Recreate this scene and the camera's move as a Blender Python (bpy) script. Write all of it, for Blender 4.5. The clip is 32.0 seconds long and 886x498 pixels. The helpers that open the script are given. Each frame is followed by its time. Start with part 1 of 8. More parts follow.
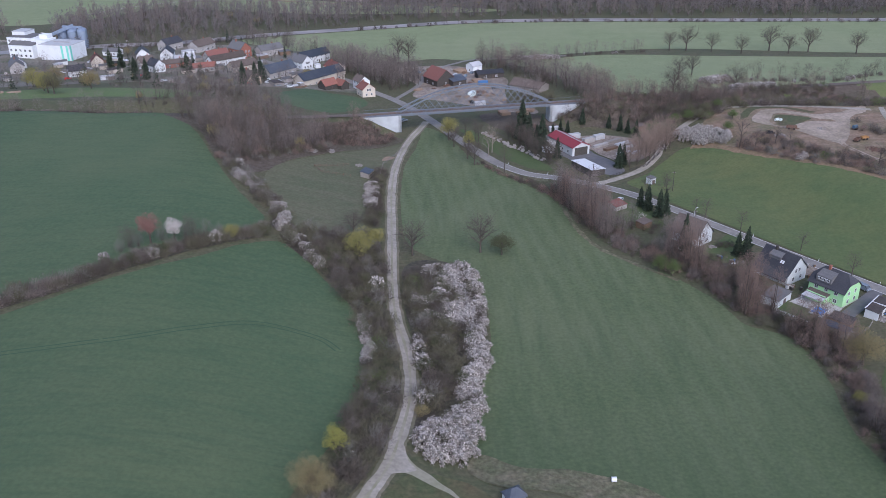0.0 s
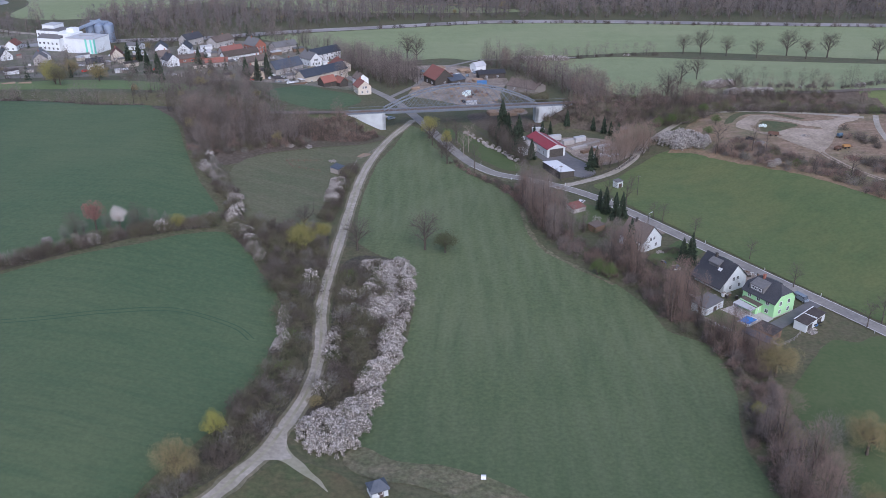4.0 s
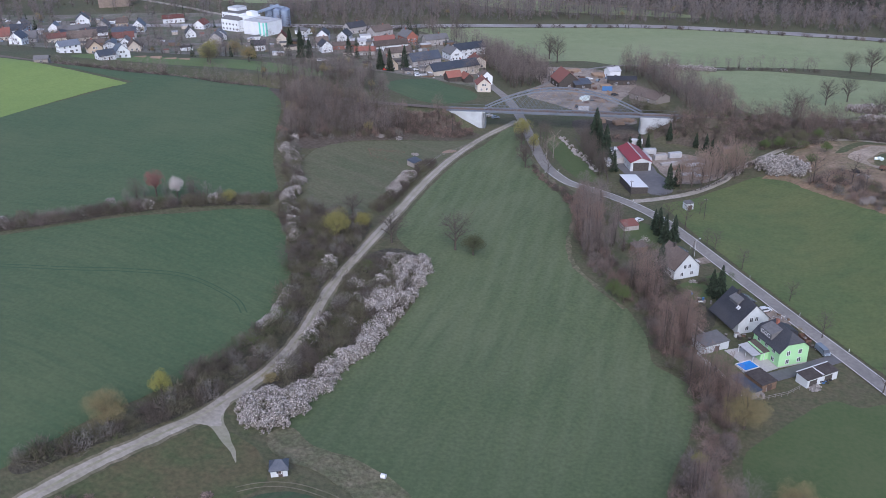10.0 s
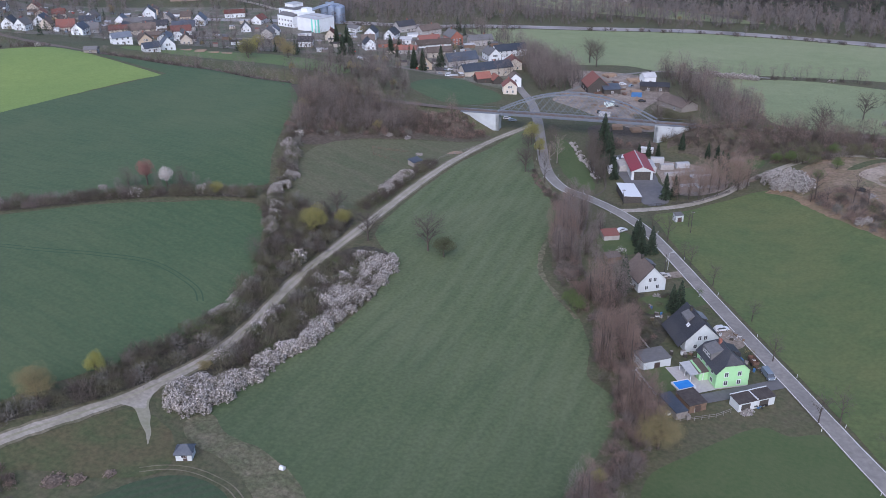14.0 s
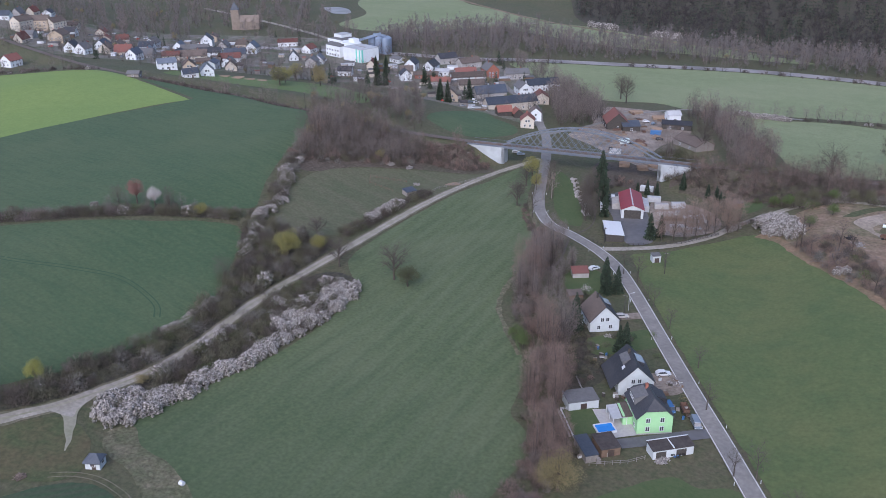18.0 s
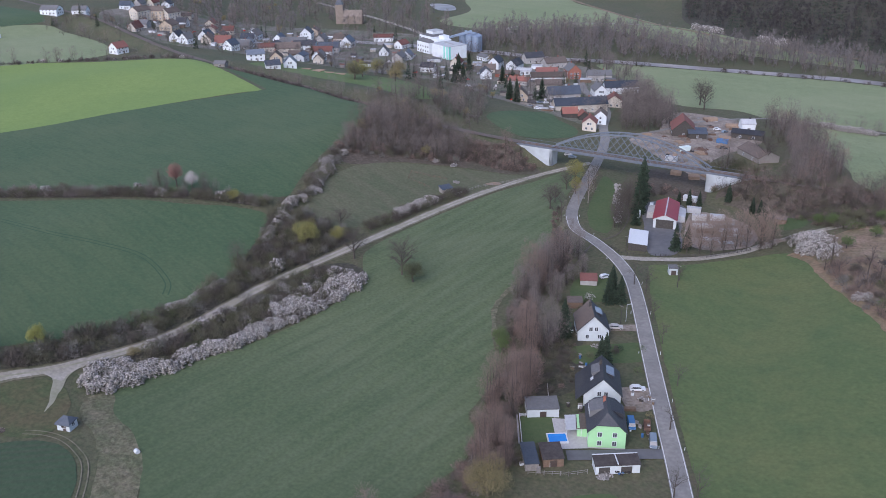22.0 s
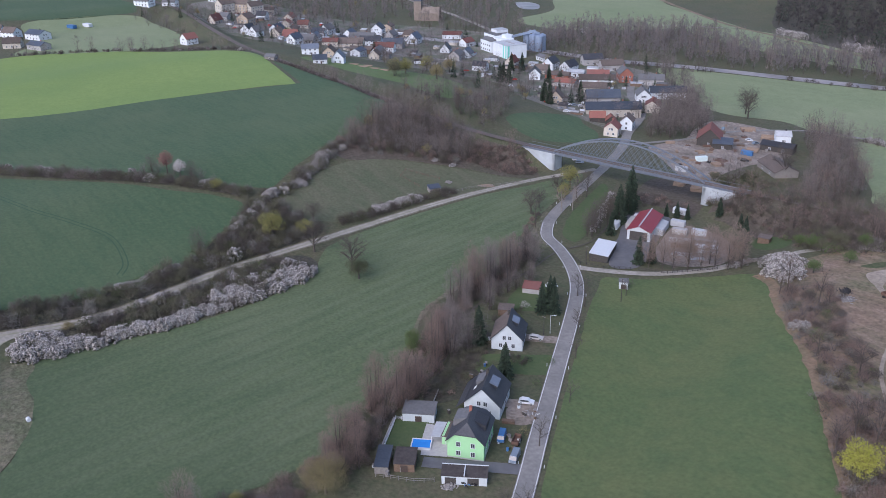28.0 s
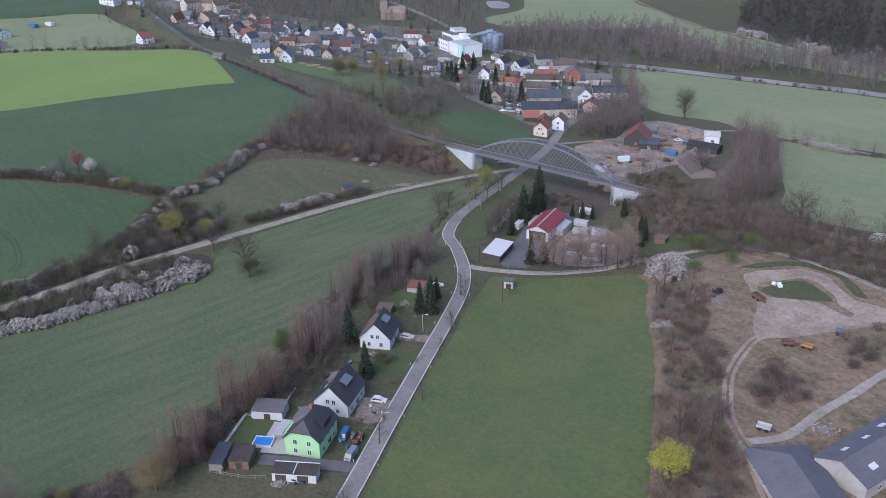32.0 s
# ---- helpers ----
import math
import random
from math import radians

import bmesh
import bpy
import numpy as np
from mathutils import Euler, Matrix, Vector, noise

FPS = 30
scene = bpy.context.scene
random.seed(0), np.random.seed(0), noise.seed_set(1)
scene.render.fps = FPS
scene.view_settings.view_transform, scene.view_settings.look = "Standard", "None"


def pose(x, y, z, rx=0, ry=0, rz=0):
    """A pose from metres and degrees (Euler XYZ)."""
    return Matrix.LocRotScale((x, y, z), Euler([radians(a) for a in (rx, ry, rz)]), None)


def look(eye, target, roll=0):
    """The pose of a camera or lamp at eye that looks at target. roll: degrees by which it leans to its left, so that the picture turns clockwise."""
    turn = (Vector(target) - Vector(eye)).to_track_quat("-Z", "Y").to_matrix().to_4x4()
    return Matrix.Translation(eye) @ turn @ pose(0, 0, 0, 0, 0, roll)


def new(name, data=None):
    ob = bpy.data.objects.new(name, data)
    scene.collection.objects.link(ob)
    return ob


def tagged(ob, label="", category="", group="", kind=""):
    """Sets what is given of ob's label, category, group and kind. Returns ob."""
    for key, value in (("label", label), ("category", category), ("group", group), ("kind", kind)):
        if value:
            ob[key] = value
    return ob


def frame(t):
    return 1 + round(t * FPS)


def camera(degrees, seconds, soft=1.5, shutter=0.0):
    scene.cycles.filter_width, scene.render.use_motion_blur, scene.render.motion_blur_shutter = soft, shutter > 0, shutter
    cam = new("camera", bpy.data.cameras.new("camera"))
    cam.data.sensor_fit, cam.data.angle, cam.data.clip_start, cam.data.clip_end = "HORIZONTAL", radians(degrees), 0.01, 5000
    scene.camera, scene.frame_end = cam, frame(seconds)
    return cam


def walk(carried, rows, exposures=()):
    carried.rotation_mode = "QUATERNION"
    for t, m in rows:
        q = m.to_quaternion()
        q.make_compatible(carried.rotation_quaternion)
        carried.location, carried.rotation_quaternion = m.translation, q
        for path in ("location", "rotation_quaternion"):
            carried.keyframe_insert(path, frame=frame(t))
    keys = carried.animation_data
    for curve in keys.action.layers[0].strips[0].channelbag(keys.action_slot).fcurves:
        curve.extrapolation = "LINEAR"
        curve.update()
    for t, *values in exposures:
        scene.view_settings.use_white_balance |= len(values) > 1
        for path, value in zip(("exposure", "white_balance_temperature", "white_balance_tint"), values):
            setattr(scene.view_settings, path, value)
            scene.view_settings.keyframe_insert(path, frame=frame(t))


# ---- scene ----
cam = camera(54.7, 32.0, soft=0.8)
METRES, EYE = 350.0, 134.4
ROWS = [
    (0.0, 0.0, 0.0, 0.0, -0.33, -25.44, 0.7),
    (0.5, 0.0148, -0.0004, -0.0006, -0.71, -25.43, 0.72),
    (1.0, 0.0299, -0.0013, -0.0011, -2.28, -25.42, 0.74),
    (1.5, 0.0448, -0.0024, -0.0014, -2.64, -25.41, 0.76),
    (2.0, 0.0594, -0.0036, -0.0016, -1.52, -25.38, 0.74),
    (2.5, 0.0751, -0.0045, -0.0017, 0.55, -25.36, 0.75),
    (3.0, 0.0911, -0.0048, -0.0015, 2.27, -25.37, 0.74),
    (3.5, 0.1066, -0.0045, -0.0013, 3.24, -25.38, 0.75),
    (5.5, 0.169, 0.0001, -0.0005, 8.39, -25.36, 0.73),
    (6.0, 0.1847, 0.0024, -0.0001, 9.86, -25.39, 0.71),
    (6.5, 0.2006, 0.005, 0.0004, 11.25, -25.41, 0.71),
    (7.0, 0.2164, 0.0079, 0.001, 12.63, -25.42, 0.71),
    (7.5, 0.2319, 0.0113, 0.0014, 14.0, -25.43, 0.72),
    (8.0, 0.2471, 0.0149, 0.0021, 15.25, -25.43, 0.72),
    (8.5, 0.2622, 0.0189, 0.0027, 16.51, -25.46, 0.7),
    (9.0, 0.2773, 0.0232, 0.0031, 17.74, -25.47, 0.7),
    (9.5, 0.2925, 0.0278, 0.0035, 18.92, -25.47, 0.71),
    (10.0, 0.3073, 0.0327, 0.004, 19.95, -25.5, 0.7),
    (10.5, 0.3222, 0.0379, 0.0042, 20.81, -25.51, 0.72),
    (11.0, 0.3369, 0.0434, 0.0045, 21.57, -25.51, 0.71),
    (11.5, 0.3513, 0.0489, 0.0048, 22.34, -25.51, 0.71),
    (12.0, 0.366, 0.0547, 0.0052, 23.2, -25.51, 0.73),
    (12.5, 0.3805, 0.0605, 0.0055, 24.03, -25.5, 0.72),
    (13.0, 0.3949, 0.0666, 0.006, 24.91, -25.51, 0.73),
    (13.5, 0.4082, 0.0726, 0.0063, 25.78, -25.51, 0.73),
    (14.0, 0.4226, 0.0794, 0.0066, 26.69, -25.51, 0.71),
    (14.5, 0.4368, 0.0863, 0.0071, 26.84, -25.51, 0.7),
    (16.5, 0.4924, 0.1135, 0.0069, 29.89, -23.36, 0.61),
    (17.0, 0.5064, 0.1211, 0.0071, 30.98, -23.39, 0.63),
    (17.5, 0.5198, 0.129, 0.0073, 31.83, -23.41, 0.63),
    (18.0, 0.5331, 0.137, 0.0077, 32.93, -23.42, 0.63),
    (18.5, 0.5474, 0.1459, 0.0079, 34.7, -23.42, 0.64),
    (19.0, 0.5609, 0.1546, 0.0082, 36.28, -23.43, 0.65),
    (19.5, 0.5739, 0.1637, 0.0084, 37.11, -23.44, 0.67),
    (20.0, 0.5864, 0.173, 0.0085, 37.8, -23.45, 0.68),
    (20.5, 0.5989, 0.1823, 0.0085, 38.56, -23.46, 0.7),
    (21.0, 0.6112, 0.1916, 0.0085, 39.56, -23.46, 0.71),
    (21.5, 0.6234, 0.2011, 0.0085, 40.83, -23.46, 0.73),
    (22.0, 0.6355, 0.211, 0.0085, 42.15, -23.48, 0.75),
    (22.5, 0.6473, 0.2213, 0.0085, 43.48, -23.5, 0.76),
    (23.0, 0.6588, 0.232, 0.0085, 44.84, -23.51, 0.78),
    (23.5, 0.6702, 0.2428, 0.0087, 46.23, -23.51, 0.79),
    (24.0, 0.6813, 0.2539, 0.0089, 47.7, -23.51, 0.82),
    (24.5, 0.6922, 0.2654, 0.0091, 49.21, -23.5, 0.83),
    (26.5, 0.7335, 0.3132, 0.0095, 51.01, -23.51, 0.9),
    (27.0, 0.7436, 0.325, 0.0095, 51.07, -23.52, 0.92),
    (27.5, 0.7538, 0.3367, 0.0096, 51.12, -23.54, 0.93),
    (28.0, 0.7639, 0.3482, 0.0095, 51.17, -23.56, 0.92),
    (28.5, 0.7739, 0.3599, 0.0096, 51.22, -23.58, 0.92),
    (29.0, 0.784, 0.3717, 0.0097, 51.27, -23.59, 0.92),
    (29.5, 0.794, 0.3835, 0.0097, 51.32, -23.59, 0.92),
    (30.0, 0.804, 0.3953, 0.0097, 51.37, -23.61, 0.93),
    (30.5, 0.814, 0.407, 0.0096, 51.42, -23.61, 0.96),
    (31.0, 0.8243, 0.4189, 0.0097, 51.49, -23.62, 0.94),
    (31.5, 0.8345, 0.4308, 0.0098, 51.56, -23.64, 0.92),
    (32.0, 0.8448, 0.4427, 0.0102, 51.62, -23.65, 0.92),
]
walk(cam, [(t, pose(0, 0, EYE) @ pose(METRES * x, METRES * y, METRES * z, 90 + pitch, roll, yaw)) for t, x, y, z, yaw, pitch, roll in ROWS],
     exposures=[(0.0, 0.46, 6030, 20), (32.0, 0.46, 6030, 20)])

# ---- light: overcast spring evening ----
world = bpy.data.worlds.new("overcast_sky")
scene.world = world
world.use_nodes = True
wn = world.node_tree
sky = wn.nodes.new("ShaderNodeTexSky")
sky.sky_type, sky.sun_disc = "NISHITA", False
sky.sun_elevation, sky.sun_rotation = radians(37), radians(164)
sky.air_density, sky.dust_density, sky.ozone_density = 1.0, 1.2, 1.5
wn.links.new(sky.outputs[0], wn.nodes["Background"].inputs[0])
wn.nodes["Background"].inputs[1].default_value = 0.15
sun_data = bpy.data.lights.new("sun", "SUN")
sun_data.energy, sun_data.angle, sun_data.color = 2.2, radians(60), (1.0, 0.96, 0.95)
sun = new("sun", sun_data)
sun.matrix_world = look((0, 0, 300), (-110, 380, 0))


# ---- materials ----
def mat(name, a, b, scale=1.0, rough=0.9, bump=0.0, bump_scale=None, c=None, big=None, big_amount=0.5, metal=0.0,
        spec=0.3, island=0.0, per_object=0.0, world_space=False, stripes=None, speckle=0.0, streak=None, drift=None):
    """Two colours mixed by fine noise, a third by broad noise; optional variation per loose piece or per object."""
    m = bpy.data.materials.new(name)
    m.use_nodes = True
    nt = m.node_tree
    bs = nt.nodes["Principled BSDF"]
    bs.inputs["Roughness"].default_value = rough
    bs.inputs["Metallic"].default_value = metal
    bs.inputs["Specular IOR Level"].default_value = spec
    if world_space:
        src = nt.nodes.new("ShaderNodeNewGeometry").outputs["Position"]
    else:
        src = nt.nodes.new("ShaderNodeTexCoord").outputs["Object"]

    def noise_tex(sc, detail=4.0):
        n = nt.nodes.new("ShaderNodeTexNoise")
        n.inputs["Scale"].default_value, n.inputs["Detail"].default_value = sc, detail
        nt.links.new(src, n.inputs["Vector"])
        return n.outputs["Fac"]

    def stretch(fac, lo, hi):
        r = nt.nodes.new("ShaderNodeMapRange")
        r.inputs[1].default_value, r.inputs[2].default_value = lo, hi
        nt.links.new(fac, r.inputs[0])
        return r.outputs[0]

    def mix(fac, c1, c2):
        n = nt.nodes.new("ShaderNodeMix")
        n.data_type = "RGBA"
        for sock, v in ((n.inputs[0], fac), (n.inputs[6], c1), (n.inputs[7], c2)):
            if hasattr(v, "is_linked"):
                nt.links.new(v, sock)
            else:
                sock.default_value = v if isinstance(v, float) else (*v, 1)
        return n.outputs[2]

    def math_node(op, v1, v2):
        n = nt.nodes.new("ShaderNodeMath")
        n.operation = op
        for sock, v in ((n.inputs[0], v1), (n.inputs[1], v2)):
            if hasattr(v, "is_linked"):
                nt.links.new(v, sock)
            else:
                sock.default_value = v
        return n.outputs[0]

    col = mix(stretch(noise_tex(scale), 0.3, 0.7), a, b)
    if c is not None:
        col = mix(math_node("MULTIPLY", stretch(noise_tex(big or scale * 0.08, 3.0), 0.42, 0.68), big_amount), col, c)
    if stripes is not None:
        direction, width, colour, amount = stripes
        mp = nt.nodes.new("ShaderNodeMapping")
        mp.inputs["Rotation"].default_value = (0, 0, radians(direction))
        nt.links.new(src, mp.inputs["Vector"])
        w = nt.nodes.new("ShaderNodeTexWave")
        w.inputs["Scale"].default_value, w.inputs["Distortion"].default_value = 0.314 / width, 1.4
        w.inputs["Detail"].default_value, w.inputs["Detail Scale"].default_value = 2.0, 0.6
        nt.links.new(mp.outputs[0], w.inputs["Vector"])
        fade = stretch(noise_tex(0.02, 2.0), 0.32, 0.6)
        col = mix(math_node("MULTIPLY", math_node("MULTIPLY", w.outputs["Fac"], fade), amount), col, colour)
    if drift is not None:
        start, end, colour, amount = drift
        sep = nt.nodes.new("ShaderNodeSeparateXYZ")
        nt.links.new(src, sep.inputs[0])
        wavy = math_node("ADD", sep.outputs[1], math_node("MULTIPLY", noise_tex(0.03, 3.0), 60.0))
        col = mix(math_node("MULTIPLY", stretch(wavy, start + 30, end + 30), amount), col, colour)
    if streak is not None:
        direction, sx, sy, colour, amount = streak
        mp = nt.nodes.new("ShaderNodeMapping")
        mp.inputs["Rotation"].default_value, mp.inputs["Scale"].default_value = (0, 0, radians(direction)), (sx, sy, 0.1)
        nt.links.new(src, mp.inputs["Vector"])
        n = nt.nodes.new("ShaderNodeTexNoise")
        n.inputs["Scale"].default_value, n.inputs["Detail"].default_value, n.inputs["Roughness"].default_value = 1.0, 6.0, 0.6
        nt.links.new(mp.outputs[0], n.inputs["Vector"])
        col = mix(math_node("MULTIPLY", stretch(n.outputs["Fac"], 0.46, 0.68), amount), col, colour)
    if speckle:
        hs = nt.nodes.new("ShaderNodeHueSaturation")
        r = nt.nodes.new("ShaderNodeMapRange")
        r.inputs[1].default_value, r.inputs[2].default_value = 0.28, 0.72
        r.inputs[3].default_value, r.inputs[4].default_value = 1 - speckle, 1 + speckle
        nt.links.new(noise_tex(0.9, 7.0), r.inputs[0])
        nt.links.new(r.outputs[0], hs.inputs["Value"])
        nt.links.new(col, hs.inputs["Color"])
        col = hs.outputs[0]
    if island or per_object:
        hsv = nt.nodes.new("ShaderNodeHueSaturation")
        nt.links.new(col, hsv.inputs["Color"])
        if island:
            r = nt.nodes.new("ShaderNodeNewGeometry").outputs["Random Per Island"]
        else:
            r = nt.nodes.new("ShaderNodeObjectInfo").outputs["Random"]
        amount = island or per_object
        mr = nt.nodes.new("ShaderNodeMapRange")
        mr.inputs[3].default_value, mr.inputs[4].default_value = 1 - amount, 1 + amount
        nt.links.new(r, mr.inputs[0])
        nt.links.new(mr.outputs[0], hsv.inputs["Value"])
        col = hsv.outputs[0]
    nt.links.new(col, bs.inputs["Base Color"])
    if bump:
        bp = nt.nodes.new("ShaderNodeBump")
        bp.inputs["Strength"].default_value, bp.inputs["Distance"].default_value = 1.0, bump
        nt.links.new(noise_tex(bump_scale or scale * 1.7), bp.inputs["Height"])
        nt.links.new(bp.outputs[0], bs.inputs["Normal"])
    return m


G = dict(world_space=True)
M_ROUGH = mat("rough_grass", (0.072, 0.080, 0.041), (0.102, 0.092, 0.056), 0.35, bump=0.2, bump_scale=0.7, c=(0.050, 0.074, 0.036), big=0.03, speckle=0.25, streak=(30, 0.15, 0.3, (0.10, 0.09, 0.06), 0.5), **G)
M_WHEAT = mat("winter_wheat", (0.055, 0.094, 0.046), (0.071, 0.107, 0.052), 0.5, bump=0.16, bump_scale=0.45, c=(0.084, 0.114, 0.057), big=0.018, big_amount=0.85, speckle=0.11, streak=(-20, 0.06, 0.4, (0.036, 0.076, 0.039), 0.35), **G)
M_MEADOW = mat("meadow_grass", (0.077, 0.107, 0.051), (0.099, 0.125, 0.059), 0.45, bump=0.2, bump_scale=0.4, c=(0.116, 0.136, 0.072), big=0.025, big_amount=0.75,
               stripes=(-8, 6.5, (0.125, 0.148, 0.085), 0.42), speckle=0.15, streak=(0, 0.25, 0.03, (0.056, 0.086, 0.040), 0.5), drift=(240, 150, (0.050, 0.080, 0.038), 0.55), **G)
M_PASTURE = mat("grazed_pasture", (0.088, 0.098, 0.056), (0.112, 0.112, 0.068), 0.3, bump=0.15, c=(0.070, 0.091, 0.048), big=0.03, speckle=0.16, streak=(20, 0.05, 0.2, (0.125, 0.115, 0.075), 0.6), **G)
M_SHORTGRASS = mat("worn_short_grass", (0.062, 0.080, 0.036), (0.080, 0.086, 0.042), 0.4, bump=0.15, c=(0.112, 0.084, 0.050), big=0.09, big_amount=0.6, speckle=0.25, **G)
M_TILLED = mat("dark_crop_rows", (0.040, 0.070, 0.036), (0.05, 0.08, 0.042), 0.5, bump=0.15, stripes=(40, 2.5, (0.06, 0.072, 0.045), 0.8), speckle=0.15, **G)
M_EASTFIELD = mat("bright_grass_field", (0.078, 0.111, 0.043), (0.097, 0.126, 0.050), 0.4, bump=0.25, bump_scale=0.5, c=(0.120, 0.134, 0.054), big=0.03, big_amount=0.85, speckle=0.14, streak=(-50, 0.11, 0.15, (0.062, 0.096, 0.04), 0.45), **G)
M_LIME = mat("young_rape_crop", (0.165, 0.235, 0.065), (0.19, 0.26, 0.075), 0.3, bump=0.1, c=(0.125, 0.20, 0.06), big=0.012, speckle=0.1, **G)
M_PALE = mat("pale_river_meadow", (0.172, 0.208, 0.108), (0.200, 0.236, 0.126), 0.15, bump=0.1, c=(0.235, 0.256, 0.150), big=0.012, speckle=0.14, streak=(0, 0.01, 0.06, (0.148, 0.186, 0.096), 0.4), **G)
M_GREEN = mat("lush_village_grass", (0.095, 0.145, 0.05), (0.115, 0.163, 0.058), 0.3, bump=0.1, c=(0.13, 0.155, 0.068), big=0.04, speckle=0.15, **G)
M_LAWN = mat("garden_lawn", (0.058, 0.090, 0.034), (0.076, 0.102, 0.043), 0.8, bump=0.1, c=(0.09, 0.11, 0.05), big=0.1, **G)
M_DRYGRASS = mat("dry_tussock_grass", (0.165, 0.145, 0.098), (0.10, 0.098, 0.058), 0.5, bump=0.4, bump_scale=0.6, c=(0.078, 0.092, 0.047), big=0.12, big_amount=0.8, speckle=0.34, **G)
M_BANK = mat("bare_brown_bank", (0.215, 0.150, 0.105), (0.165, 0.122, 0.082), 0.3, bump=0.25, bump_scale=0.6, c=(0.118, 0.118, 0.062), big=0.05, big_amount=0.9, speckle=0.3, streak=(40, 0.1, 0.25, (0.29, 0.215, 0.165), 0.55), **G)
M_HEDGEFLOOR = mat("dark_hedge_ground", (0.05, 0.047, 0.036), (0.075, 0.066, 0.05), 0.6, bump=0.3, c=(0.055, 0.062, 0.036), big=0.1, speckle=0.3, **G)
M_LEAFLITTER = mat("woodland_litter", (0.078, 0.063, 0.049), (0.105, 0.086, 0.068), 0.4, bump=0.3, c=(0.066, 0.072, 0.042), big=0.05, speckle=0.3, **G)
M_STRAW = mat("dead_straw_grass", (0.25, 0.168, 0.11), (0.19, 0.135, 0.088), 0.5, bump=0.25, c=(0.13, 0.115, 0.065), big=0.09, big_amount=0.8, speckle=0.25, **G)
M_GRAVEL = mat("gravel_track", (0.285, 0.262, 0.225), (0.355, 0.327, 0.283), 0.7, bump=0.08, c=(0.22, 0.205, 0.16), big=0.12, big_amount=0.8, speckle=0.16, **G)
M_SHOULDER = mat("worn_earth_verge", (0.15, 0.135, 0.095), (0.19, 0.17, 0.125), 0.7, bump=0.1, c=(0.10, 0.105, 0.06), big=0.12, big_amount=0.8, speckle=0.2, **G)
M_VERGE = mat("worn_track_crown", (0.24, 0.23, 0.17), (0.30, 0.28, 0.22), 0.9, bump=0.1, c=(0.18, 0.19, 0.11), big=0.15, **G)
M_ASPHALT = mat("grey_asphalt", (0.198, 0.187, 0.172), (0.235, 0.223, 0.205), 0.6, rough=0.8, c=(0.165, 0.158, 0.147), big=0.09, big_amount=0.7, speckle=0.14, streak=(0, 0.1, 0.1, (0.27, 0.26, 0.24), 0.4), **G)
M_DARKASPHALT = mat("dark_asphalt", (0.10, 0.10, 0.105), (0.13, 0.13, 0.135), 0.5, rough=0.7, c=(0.17, 0.165, 0.16), big=0.1, **G)
M_ROADLINE = mat("white_road_paint", (0.62, 0.62, 0.60), (0.5, 0.5, 0.49), 0.8, rough=0.7, **G)
M_SAND = mat("trodden_sand", (0.36, 0.30, 0.24), (0.29, 0.24, 0.19), 0.25, bump=0.15, c=(0.20, 0.168, 0.12), big=0.09, big_amount=0.8, speckle=0.22, streak=(0, 0.5, 0.08, (0.23, 0.19, 0.15), 0.5), **G)
M_MUD = mat("muddy_yard", (0.235, 0.195, 0.160), (0.30, 0.255, 0.215), 0.25, bump=0.15, c=(0.14, 0.118, 0.092), big=0.09, big_amount=0.8, speckle=0.35, **G)
M_HAMLET = mat("trodden_village_ground", (0.14, 0.132, 0.108), (0.205, 0.19, 0.163), 0.12, bump=0.1, c=(0.078, 0.10, 0.05), big=0.05, big_amount=0.95, speckle=0.4, **G)
M_PAVING = mat("patio_paving", (0.42, 0.41, 0.39), (0.36, 0.35, 0.34), 1.5, rough=0.8, **G)
M_BALLAST = mat("rail_ballast", (0.125, 0.105, 0.092), (0.165, 0.142, 0.125), 1.2, bump=0.1, c=(0.10, 0.085, 0.07), big=0.08, **G)
# Pale sky reflection is painted into the base colour in broad patches.
M_WATER = mat("sky_toned_water", (0.15, 0.14, 0.13), (0.33, 0.30, 0.285), 0.06, rough=0.4, spec=0.4, **G)
M_STREAM = mat("shallow_stream", (0.07, 0.064, 0.048), (0.115, 0.10, 0.078), 0.5, rough=0.75, spec=0.2, **G)

M_PRESSED = mat("pressed_crop", (0.036, 0.075, 0.04), (0.045, 0.085, 0.045), 0.5, **G)

M_BARK = mat("bark", (0.062, 0.052, 0.044), (0.092, 0.079, 0.066), 3.0, bump=0.03)
M_PALEBARK = mat("pale_bark", (0.24, 0.21, 0.18), (0.17, 0.15, 0.13), 3.0)
M_TWIG = mat("bare_twigs", (0.148, 0.124, 0.113), (0.188, 0.160, 0.146), 0.4, island=0.16)
# Distance haze is put into this colour: bluer and greyer than M_TWIG.
M_TWIGFAR = mat("haze_tinted_twigs", (0.138, 0.124, 0.121), (0.172, 0.155, 0.150), 0.4, island=0.12)
M_TWIGDARK = mat("dark_bare_twigs", (0.080, 0.069, 0.057), (0.108, 0.094, 0.079), 0.4, island=0.16)
M_TWIGRED = mat("reddish_bare_twigs", (0.165, 0.118, 0.098), (0.20, 0.148, 0.124), 0.4, island=0.16)
M_TWIGPINK = mat("budding_pinkish_twigs", (0.245, 0.185, 0.152), (0.20, 0.152, 0.125), 0.4, island=0.16)
M_BUD = mat("olive_budding_twigs", (0.098, 0.098, 0.06), (0.132, 0.126, 0.077), 0.5, island=0.14)
M_TWIGOLIVE = mat("olive_grey_twigs", (0.100, 0.097, 0.064), (0.132, 0.126, 0.085), 0.5, island=0.14)
M_TWIGGREY = mat("pale_grey_twigs", (0.150, 0.140, 0.122), (0.19, 0.178, 0.157), 0.5, island=0.14)
M_DARKOLIVE = mat("dark_olive_leaves", (0.06, 0.07, 0.036), (0.085, 0.092, 0.048), 0.5, island=0.14)
